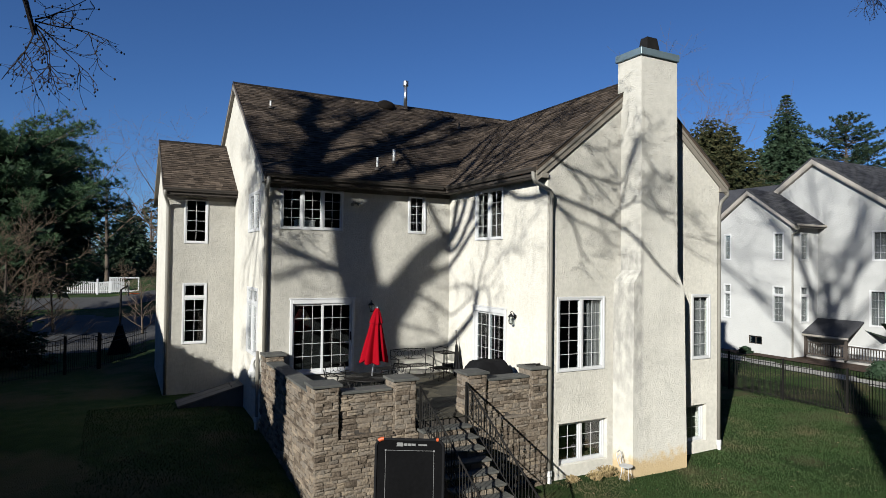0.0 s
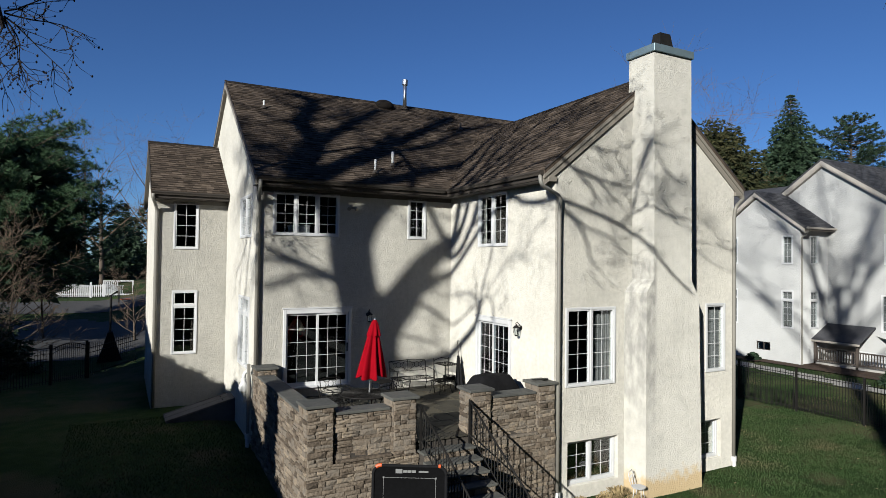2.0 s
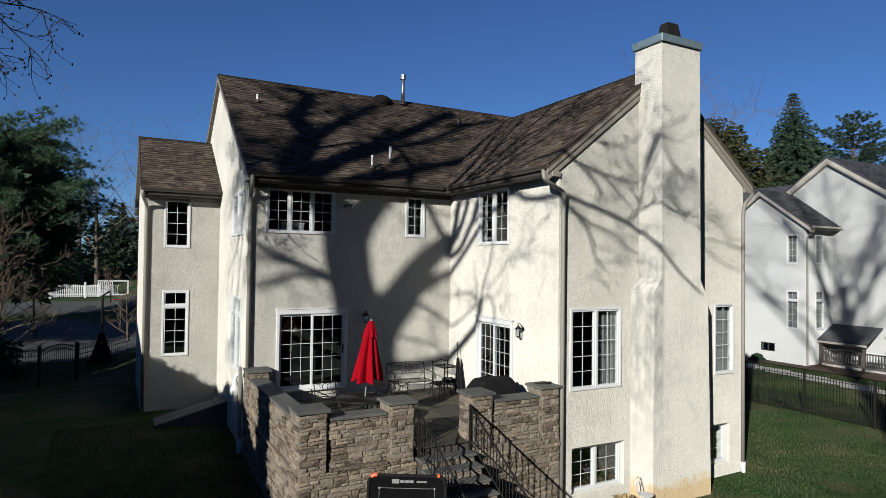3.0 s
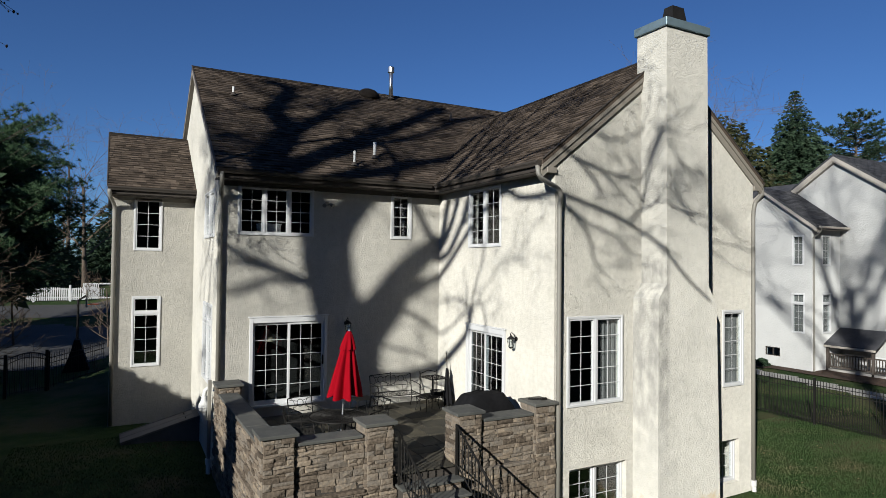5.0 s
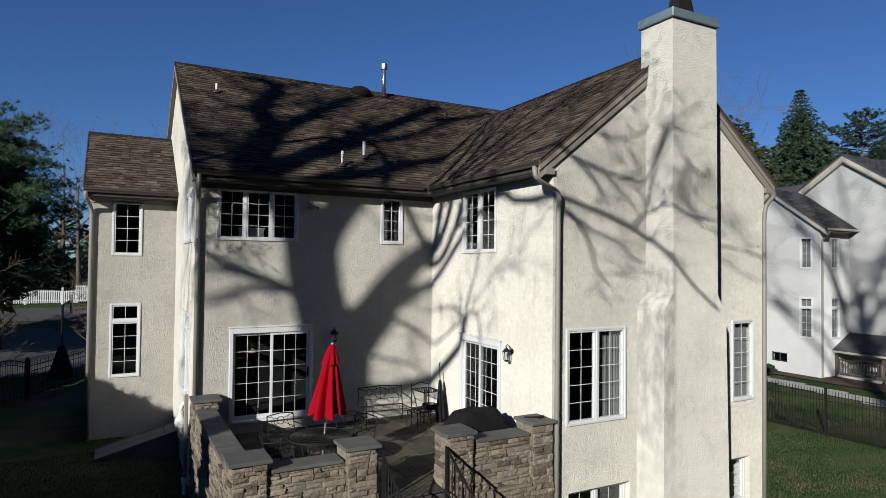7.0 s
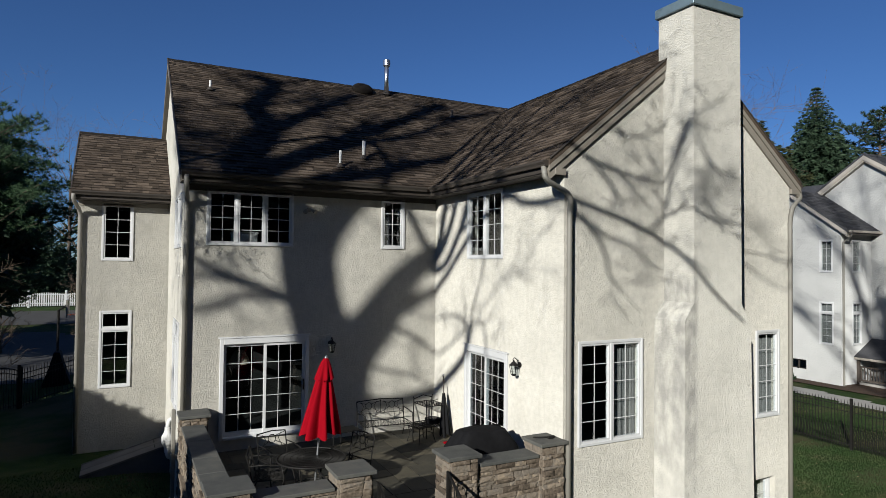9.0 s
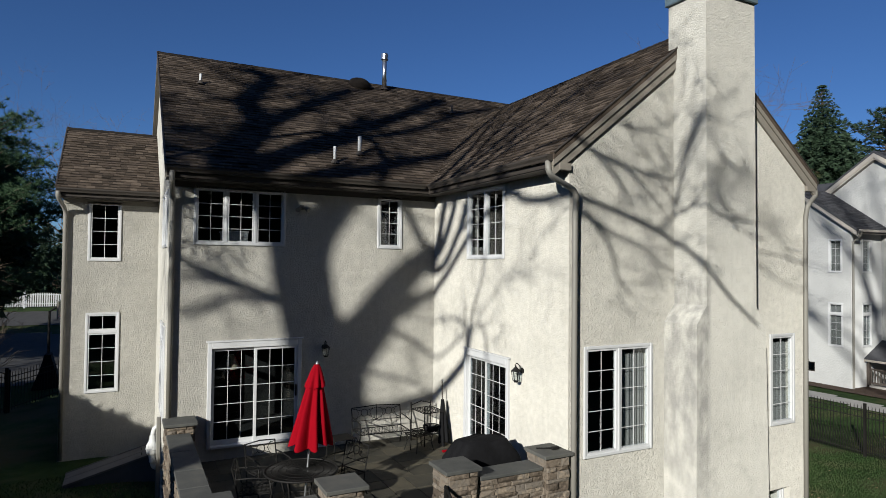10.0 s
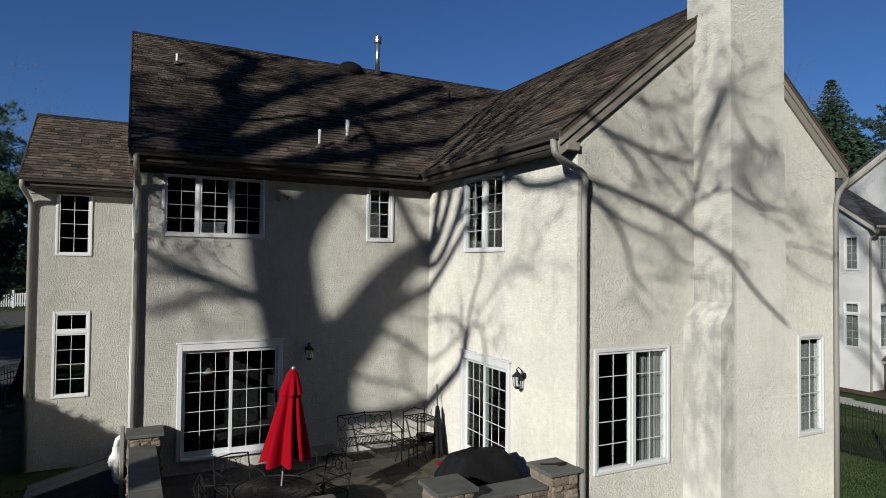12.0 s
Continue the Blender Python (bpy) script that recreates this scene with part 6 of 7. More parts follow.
part("soffit", boxes((NX + 0.02, NX2 + 0.4, NY - 0.40, NY - 0.003, se - 0.2, se - 0.17)), FAR_TRIM, nb)
Soup().tube([(NX + 0.05, NY - 0.45, se - 0.14), (NX + 0.05, NY - 0.43, se - 0.3), (NX + 0.08, NY - 0.06, se - 0.6), (NX + 0.08, NY - 0.06, 4.0), (NX + 0.08, NY - 0.06, 0.5)], 0.05, 8).part("downspout", SPOUT, nb)

# porch of the white house
porch = thing("porch", 34.2, 19.6, 0.4, "small porch with a grey shingle roof and white balusters", "porch")
px0, px1, py0, py1 = 33.55, NX2 - 0.004, 18.45, 20.70
vs = [(px0 - 0.15, py0 - 0.15, 1.88), (px0 - 0.15, py1 + 0.15, 1.84), (px1, py1 + 0.1, 2.62), (px1, py0 - 0.15, 2.62)]
n = 4
mesh_part("roof", vs + [(x, y, z - 0.1) for x, y, z in vs], [(0, 3, 2, 1), (4, 5, 6, 7)] + [(k, (k + 1) % n, n + (k + 1) % n, n + k) for k in range(n)], SHINGLE_FAR, porch)
part("eave_board", boxes((px0 - 0.16, px0 - 0.12, py0 - 0.15, py1 + 0.15, 1.70, 1.80)), FAR_TRIM, porch)
for y in (py0, py1 - 0.1):
    part("post", boxes((px0, px0 + 0.12, y, y + 0.12, 0.3, 1.76)), WOOD, porch)
part("deck", boxes((px0, px1, 15.0, py1, 0.45, 0.60)), CONCRETE, porch)
for ya, yb in ((py0 + 0.13, py1 - 0.11), (15.0, py0 - 0.02)):
    for z in (0.68, 1.32):
        part("rail", boxes((px0 + 0.02, px0 + 0.09, ya, yb, z, z + 0.07)), WOOD, porch)
    nn = int((yb - ya) / 0.13)
    for k in range(nn):
        y = ya + 0.06 + (yb - ya - 0.12) * k / (nn - 1)
        part("baluster", boxes((px0 + 0.035, px0 + 0.075, y - 0.02, y + 0.02, 0.74, 1.33)), WOOD, porch)
part("back_panel", boxes((px1 - 0.06, px1 - 0.02, 15.2, py1 - 0.2, 0.62, 1.3)), WHITE, porch)

# ---- trees ----
def grow(soup, p, way, length, radius, depth, rnd, droop=0.0, spread=0.6, kids=3, wiggle=0.16, twig=0.006):
    """A branch with its side branches, thinning to twigs."""
    n = 4 if depth else 3
    pts, rad, d = [p], [radius], way.normalized()
    q = p
    for k in range(n):
        d = (d + Vector((rnd.uniform(-1, 1), rnd.uniform(-1, 1), rnd.uniform(-1, 1))) * wiggle + Vector((0, 0, -droop))).normalized()
        q = q + d * (length / n)
        pts.append(q)
        rad.append(max(twig, radius * (1 - 0.72 * (k + 1) / n)))
    soup.tube(pts, rad, 6 if radius > 0.04 else 4)
    if depth:
        for k in range(kids):
            f = rnd.uniform(0.3, 1.0)
            i = min(n - 1, int(f * n))
            b = pts[i].lerp(pts[i + 1], f * n - i)
            side = Vector((rnd.uniform(-1, 1), rnd.uniform(-1, 1), rnd.uniform(-0.6, 1))).normalized()
            grow(soup, b, (d + side * spread * 1.6), length * rnd.uniform(0.45, 0.7), max(twig, rad[i] * 0.55), depth - 1, rnd, droop, spread, kids, wiggle, twig)


def bare_tree(name, x, y, h, r, seed, label, limbs=7, depth=3, kids=3, mat=None, low=0.3, spread=0.7):
    z = ground_z(x, y) - 0.1
    t = thing(name, x, y, z, label, "tree")
    rnd = random.Random(seed)
    s = Soup()
    top = Vector((x + rnd.uniform(-0.3, 0.3), y + rnd.uniform(-0.3, 0.3), z + h * 0.75))
    base = Vector((x, y, z))
    s.tube([base, base.lerp(top, 0.1), base.lerp(top, 0.5), top], [r * 1.3, r, r * 0.75, r * 0.35], 8)
    s.part("trunk", mat or BARK, t, round_off=True)
    s = Soup()
    for k in range(limbs):
        f = low + (1 - low) * (k + rnd.random()) / limbs
        w = k * 2.4 + rnd.random()
        up = 0.5 + 0.9 * f
        grow(s, base.lerp(top, f), Vector((math.cos(w), math.sin(w), up)), h * rnd.uniform(0.28, 0.42), r * 0.5 * (1.2 - f), depth, rnd, kids=kids, spread=spread)
    s.part("crown", mat or TWIG, t)
    return t


class Oak:
    """The big bare tree beyond the hedge, built limb by limb along the sunlight; k and ease carry a point towards the sun."""

    def __init__(self):
        self.s, self.rnd, self.ease = Soup(), random.Random(12), 0.0

    def at(self, x, z, k):
        return Vector((x - 0.13, 9.5, z)) - (5.0 + self.ease * k) * Vector((1.46, 1.0, -0.69))

    def limb(self, pts, r0, r1, twigs=6, length=1.5, depth=1, thick=0.007):
        p = [self.at(*q) for q in pts]
        fine, rad = [], []
        for i in range(len(p) - 1):
            for j in range(4):
                f = j / 4
                a, b = p[max(i - 1, 0)], p[min(i + 2, len(p) - 1)]
                m0, m1 = (p[i + 1] - a) * 0.5, (b - p[i]) * 0.5
                v = (2 * f**3 - 3 * f**2 + 1) * p[i] + (f**3 - 2 * f**2 + f) * m0 + (3 * f**2 - 2 * f**3) * p[i + 1] + (f**3 - f**2) * m1
                fine.append(v)
        fine.append(p[-1])
        n = len(fine)
        rad = [r0 + (r1 - r0) * k / (n - 1) for k in range(n)]
        self.s.tube(fine, rad, 8)
        for k in range(twigs):
            i = self.rnd.randrange(n // 3, n - 1)
            d = fine[i + 1] - fine[i]
            side = Vector((self.rnd.uniform(-1, 1), self.rnd.uniform(-0.6, 0.6), self.rnd.uniform(-0.7, 1.0)))
            grow(self.s, fine[i], d.normalized() + side * 1.1, length * self.rnd.uniform(0.5, 1.2), max(0.012, rad[i] * 0.38, thick * 1.7), depth, self.rnd, kids=3, wiggle=0.22, twig=thick)


oak = thing("bare_shade_tree", -12.3, 4.5, 0.3, "large bare forked shade tree with spreading limbs beyond the hedge", "tree")
o = Oak()
o.limb([(-4.9, -3.7, 0), (-4.92, 3.0, 0), (-4.92, 7.0, 0), (-4.9, 9.3, 0)], 0.50, 0.56, twigs=0)
o.s.part("trunk", BARK, oak, round_off=True)
o.s = Soup()
# the left leader and what it bears
o.limb([(-4.95, 9.0, 0), (-5.22, 10.1, 0), (-5.45, 11.0, 0), (-5.62, 12.0, 0), (-6.2, 13.0, 0), (-7.1, 13.9, 0)], 0.43, 0.40, twigs=0)
o.limb([(-7.0, 13.7, 0), (-8.5, 16.0, 0), (-10.3, 17.6, -0.2), (-11.7, 19.7, -0.3), (-12.8, 20.4, -0.3)], 0.34, 0.20, twigs=14, length=2.2, depth=2)
o.limb([(-8.2, 15.6, 0), (-8.9, 17.8, 0.2), (-9.4, 19.9, 0.4)], 0.24, 0.17, twigs=12, length=2.0, depth=2)
o.limb([(-5.6, 11.8, 0), (-6.1, 13.3, 0.1), (-6.35, 15.2, 0.2), (-6.3, 17.3, 0.3), (-6.5, 20.2, 0.4)], 0.35, 0.20, twigs=12, length=2.2, depth=2)
o.limb([(-5.9, 14.4, 0.2), (-5.8, 15.5, 0.4), (-5.1, 17.0, 0.6), (-5.0, 18.7, 0.8), (-4.3, 20.4, 1.0)], 0.17, 0.09, twigs=14, length=2.0, depth=2)
o.limb([(-5.5, 11.2, 0), (-5.2, 12.25, 0.2), (-4.6, 13.0, 0.4), (-3.9, 13.75, 0.6), (-3.4, 14.6, 0.8), (-2.7, 15.5, 1.0), (-2.0, 17.0, 1.4)], 0.33, 0.10, twigs=12, length=2.0, depth=2)
# the right leader and the boughs into which it divides
o.limb([(-4.9, 8.9, 0), (-4.35, 9.6, 0), (-3.83, 10.15, 0.1), (-3.5, 10.65, 0.3), (-3.08, 11.2, 0.5), (-2.4, 11.75, 0.8), (-1.9, 11.95, 1.0)], 0.42, 0.13, twigs=0)
o.limb([(-2.45, 11.75, 0.8), (-1.95, 11.95, 1.0), (-1.46, 12.73, 1.3), (-1.13, 13.5, 1.6), (-1.2, 15.0, 1.9), (-1.9, 17.5, 2.2)], 0.16, 0.05, twigs=12, length=1.8, depth=2)
o.limb([(-2.4, 11.7, 0.8), (-1.5, 11.78, 1.3), (-0.7, 12.26, 1.8), (-0.2, 13.0, 2.2), (0.0, 14.3, 2.6), (0.13, 16.7, 3.0)], 0.14, 0.045, twigs=12, length=1.8, depth=2)
o.limb([(-2.5, 11.5, 0.8), (-1.47, 11.2, 1.4), (-0.4, 11.48, 2.0), (0.2, 12.0, 2.4), (0.7, 12.9, 2.8), (1.42, 13.6, 3.2), (2.25, 15.1, 3.6)], 0.12, 0.045, twigs=12, length=1.6, depth=2)
o.limb([(-0.45, 11.45, 2.0), (0.6, 11.3, 2.6), (1.44, 11.4, 3.2), (2.0, 11.85, 3.6), (3.2, 12.05, 4.2), (4.6, 12.0, 4.8)], 0.08, 0.03, twigs=12, length=1.5, depth=2)
o.limb([(0.2, 12.0, 2.4), (1.3, 12.2, 3.0), (2.5, 12.9, 3.6), (3.8, 13.3, 4.2)], 0.07, 0.03, twigs=14, length=1.5, depth=2)
# the low limb that swings out and up again
o.limb([(-4.85, 7.9, 0), (-4.2, 8.15, 0.6), (-3.3, 8.15, 1.4), (-2.3, 8.3, 2.2), (-0.8, 8.3, 3.2), (0.15, 8.4, 3.8), (0.3, 8.9, 4.0)], 0.17, 0.085, twigs=2)
o.limb([(0.28, 8.85, 4.0), (-0.4, 9.45, 3.7), (-1.3, 9.85, 3.3), (-2.4, 10.2, 2.8)], 0.055, 0.025, twigs=3, length=0.8)
o.limb([(0.28, 8.8, 4.0), (0.6, 9.3, 4.2), (1.0, 9.6, 4.3), (1.5, 10.3, 4.5)], 0.045, 0.015, twigs=5, length=0.9)
o.limb([(0.2, 8.6, 3.9), (0.6, 8.9, 4.2), (1.2, 8.6, 4.6), (1.6, 7.6, 4.8)], 0.05, 0.02, twigs=6, length=0.9)
# boughs towards the left
o.limb([(-5.3, 10.1, 0), (-5.8, 10.62, 0.2), (-6.64, 11.03, 0.4), (-7.65, 11.45, 0.6), (-8.5, 12.0, 0.8)], 0.13, 0.06, twigs=4, length=1.0)
o.limb([(-6.5, 10.98, 0.4), (-7.64, 11.24, 0.6), (-8.6, 11.38, 0.8)], 0.07, 0.04, twigs=3, length=0.9)
o.limb([(-5.9, 10.7, 0.2), (-6.6, 10.8, 0.3), (-7.19, 10.79, 0.4), (-7.44, 10.6, 0.5), (-8.0, 10.5, 0.6)], 0.085, 0.05, twigs=4, length=0.8)
# fine upper boughs
o.limb([(-6.4, 13.0, 0.2), (-7.2, 13.1, 0.6), (-8.2, 13.4, 0.9), (-9.4, 14.0, 1.2)], 0.10, 0.042, twigs=24, length=1.5, depth=2, thick=0.012)
o.limb([(-6.9, 13.7, 0.2), (-8.0, 13.9, 0.6), (-9.4, 14.4, 0.9), (-10.9, 14.8, 1.2)], 0.12, 0.042, twigs=24, length=1.6, depth=2, thick=0.012)
o.limb([(-5.3, 12.6, 0.2), (-4.9, 13.4, 0.6), (-4.6, 14.4, 0.9), (-4.5, 15.8, 1.2)], 0.07, 0.025, twigs=18, length=1.6, depth=2)
o.limb([(-6.4, 13.3, 0.3), (-7.6, 14.4, 0.8), (-9.2, 15.2, 1.2), (-11.0, 16.0, 1.6)], 0.09, 0.035, twigs=24, length=1.8, depth=2, thick=0.012)
# long boughs over the garden
o.limb([(-3.15, 10.35, 0.3), (-2.36, 10.84, 0.9), (-1.3, 10.88, 1.6), (0.6, 11.0, 3.0), (2.47, 10.76, 4.4), (3.4, 10.15, 5.0), (4.47, 9.6, 5.6), (5.5, 9.21, 6.2), (6.71, 8.89, 6.8), (7.87, 8.43, 7.2), (8.69, 7.7, 7.5), (9.44, 7.0, 7.7), (10.3, 6.4, 7.8)], 0.104, 0.030, twigs=5, length=0.85, depth=2, thick=0.005)
o.limb([(2.3, 10.85, 4.3), (4.0, 10.7, 5.2), (5.4, 10.2, 6.0), (6.11, 9.92, 6.3), (6.71, 9.78, 6.6), (7.33, 9.67, 6.8), (7.86, 9.67, 7.0), (8.48, 10.22, 7.2)], 0.060, 0.026, twigs=14, length=1.10, depth=2, thick=0.005)
o.limb([(6.6, 9.8, 6.6), (7.08, 9.46, 6.8), (7.6, 9.03, 7.0)], 0.032, 0.015, twigs=4, length=0.77, depth=2, thick=0.005)
o.limb([(6.1, 9.85, 6.4), (6.47, 9.5, 6.6), (6.53, 9.1, 6.7)], 0.036, 0.015, twigs=5, length=0.77, depth=2, thick=0.005)
o.limb([(7.41, 8.62, 7.0), (7.8, 8.95, 7.1), (8.25, 8.85, 7.3), (8.7, 8.85, 7.4)], 0.040, 0.022, twigs=4, length=0.85, depth=2, thick=0.005)
o.limb([(7.8, 8.95, 7.1), (8.0, 9.44, 7.3), (8.27, 9.85, 7.4), (8.7, 10.4, 7.6)], 0.036, 0.015, twigs=8, length=0.85, depth=2, thick=0.005)
o.limb([(5.2, 9.3, 6.0), (5.56, 8.99, 6.2), (6.0, 8.63, 6.4), (6.3, 8.24, 6.6), (6.42, 7.8, 6.7), (6.75, 7.5, 6.8)], 0.040, 0.019, twigs=5, length=0.77, depth=2, thick=0.005)
o.limb([(5.5, 9.0, 6.2), (6.36, 8.55, 6.6), (6.84, 8.44, 6.8), (7.3, 8.2, 7.0)], 0.036, 0.015, twigs=8, length=0.85, depth=2, thick=0.005)
o.limb([(5.4, 10.25, 6.0), (6.2, 10.6, 6.4), (7.0, 10.5, 6.8), (8.0, 10.8, 7.2)], 0.032, 0.013, twigs=10, length=1.02, depth=2, thick=0.005)
o.limb([(8.4, 8.86, 7.3), (9.4, 8.4, 7.5), (10.6, 8.3, 7.8), (12.4, 8.0, 8.2)], 0.028, 0.012, twigs=5, length=0.94, depth=2, thick=0.005)
o.limb([(-4.6, 9.2, 0.2), (-3.49, 9.9, 0.6), (-2.93, 9.78, 1.0), (-2.42, 9.45, 1.4), (-1.89, 9.16, 1.8), (-0.91, 9.02, 2.4), (0.0, 8.96, 3.0)], 0.06, 0.03, twigs=4, length=0.8)
o.limb([(-4.7, 8.9, 0.2), (-4.14, 9.05, 0.4), (-3.4, 8.91, 0.8), (-2.77, 8.72, 1.2), (-2.2, 8.3, 1.6)], 0.05, 0.03, twigs=4, length=0.8)
o.limb([(-2.57, 9.74, 1.0), (-2.85, 9.36, 1.1), (-2.77, 8.85, 1.2)], 0.035, 0.02, twigs=2, length=0.6)
# upper boughs whose shade streaks the wing's roof
o.limb([(0.0, 13.2, 2.2), (2.5, 13.45, 3.4), (5.0, 13.2, 4.6), (7.6, 13.0, 5.6)], 0.055, 0.022, twigs=9, length=1.0, depth=1, thick=0.009)
o.limb([(0.0, 14.3, 2.6), (2.4, 14.6, 3.6), (4.6, 14.3, 4.6), (6.6, 14.2, 5.4)], 0.050, 0.022, twigs=9, length=1.0, depth=1, thick=0.009)
o.limb([(3.2, 12.05, 4.2), (5.0, 12.45, 5.0), (7.2, 12.25, 5.8)], 0.040, 0.018, twigs=8, length=0.9, depth=1, thick=0.009)
o.limb([(0.13, 15.6, 2.8), (2.5, 15.7, 3.6), (5.2, 15.4, 4.6)], 0.045, 0.020, twigs=8, length=1.0, depth=1, thick=0.009)
o.limb([(2.2, 12.9, 3.6), (4.2, 12.95, 4.4), (6.4, 12.7, 5.4)], 0.035, 0.016, twigs=8, length=0.9, depth=1, thick=0.009)
# far fine boughs whose shade only dapples the walls
o.ease = 0.45
o.limb([(-6.2, 12.4, 8.0), (-7.0, 11.6, 8.5), (-8.0, 11.2, 9.0), (-8.9, 10.2, 9.5)], 0.03, 0.012, twigs=7, length=1.4, depth=2)
o.limb([(-4.2, 12.8, 8.0), (-3.6, 12.2, 8.5), (-2.9, 11.6, 9.0), (-2.2, 11.4, 9.5)], 0.025, 0.010, twigs=4, length=1.1, depth=2)
o.limb([(-3.3, 12.95, 2.0), (-2.3, 12.6, 2.4), (-1.2, 12.5, 2.8)], 0.035, 0.02, twigs=4, length=0.9)
o.limb([(0.5, 9.2, 5.0), (1.4, 9.0, 5.5), (2.4, 9.1, 6.0), (3.4, 8.7, 6.5)], 0.02, 0.010, twigs=7, length=1.2, depth=2)
o.limb([(8.4, 10.1, 9.0), (9.0, 9.9, 9.4), (9.6, 9.3, 9.8), (10.6, 8.8, 10.2)], 0.022, 0.010, twigs=8, length=1.0, depth=2)
o.limb([(9.0, 9.9, 9.0), (9.3, 9.5, 9.4), (9.2, 9.0, 9.8)], 0.03, 0.012, twigs=13, length=0.7, depth=2)
o.limb([(10.0, 8.2, 9.0), (11.2, 7.6, 9.4), (12.4, 7.4, 9.8), (13.4, 6.6, 10.2)], 0.022, 0.010, twigs=5, length=1.2, depth=2)
# boughs whose fine shade streaks the narrow side wall
o.ease = 0.0
o.limb([(-7.2, 13.7, 0.2), (-8.9, 13.0, 0.5), (-10.4, 12.6, 0.8), (-12.6, 12.8, 1.0)], 0.06, 0.025, twigs=16, length=1.1, depth=1, thick=0.009)
o.limb([(-8.6, 15.9, 0.1), (-9.6, 15.0, 0.4), (-11.0, 14.5, 0.7), (-12.8, 14.6, 1.0)], 0.06, 0.025, twigs=16, length=1.1, depth=1, thick=0.009)
o.limb([(-8.9, 13.0, 0.5), (-9.8, 11.6, 0.7), (-11.0, 10.6, 0.9), (-12.0, 10.2, 1.0)], 0.045, 0.02, twigs=14, length=1.0, depth=1, thick=0.009)
o.s.part("crown", BARK, oak, round_off=True)


def hanging_spray(t, tip, seed, scale=1.0, toward=(1, 0, -0.4)):
    """Drooping twigs with seed heads."""
    rnd = random.Random(seed)
    s, buds = Soup(), []

    def shoot(p, d, length, r, depth):
        pts, q = [p], p
        for k in range(5):
            d = (d + Vector((rnd.uniform(-0.28, 0.28), rnd.uniform(-0.2, 0.2), rnd.uniform(-0.22, 0.2)))).normalized()
            q = q + d * length / 5
            pts.append(q)
        s.tube(pts, [r * (1 - 0.13 * k) for k in range(6)], 5)
        if depth:
            for k in range(5):
                shoot(pts[rnd.randrange(1, 6)], (d * 0.6 + Vector((rnd.uniform(-0.9, 0.9), rnd.uniform(-0.5, 0.5), rnd.uniform(-0.9, 0.6)))), length * rnd.uniform(0.4, 0.7), r * 0.6, depth - 1)
        else:
            buds.append(q)

    p = Vector(tip)
    s.tube([p + Vector((-0.35, -0.4, 2.2)) * scale, p + Vector((-0.22, -0.15, 0.9)) * scale, p], [0.06 * scale, 0.05 * scale, 0.036 * scale], 7)
    for d in ((1.0, 0.1, -0.15), (0.7, 0, -0.9), (0.25, 0.1, -1.1), (-0.5, 0.0, -1.0), (1.0, -0.1, 0.45), (0.8, 0.2, -0.5)):
        shoot(p + Vector((0, 0, rnd.uniform(0, 0.4))) * scale, Vector(d), rnd.uniform(0.75, 1.1) * scale, 0.016 * scale, 2)
    for b in buds:
        r = rnd.uniform(0.012, 0.022) * scale
        s.tube([b - Vector((0, 0, r)), b, b + Vector((0.3 * r, 0, 1.3 * r))], [r * 0.3, r, r * 0.25], 5)
    return s.part("hanging_spray", DARK_TWIG, t)


hanging_spray(oak, (-1.80, 13.8, 9.76), 5, 1.1)
Soup().tube([(-9.8, 4.5, 15.2), (-7.8, 6.8, 16.0), (-5.2, 9.8, 15.6), (-3.2, 12.2, 14.0), (-2.19, 13.36, 12.18)], [0.09, 0.085, 0.08, 0.07, 0.062], 8).part("bough", BARK, oak, round_off=True)


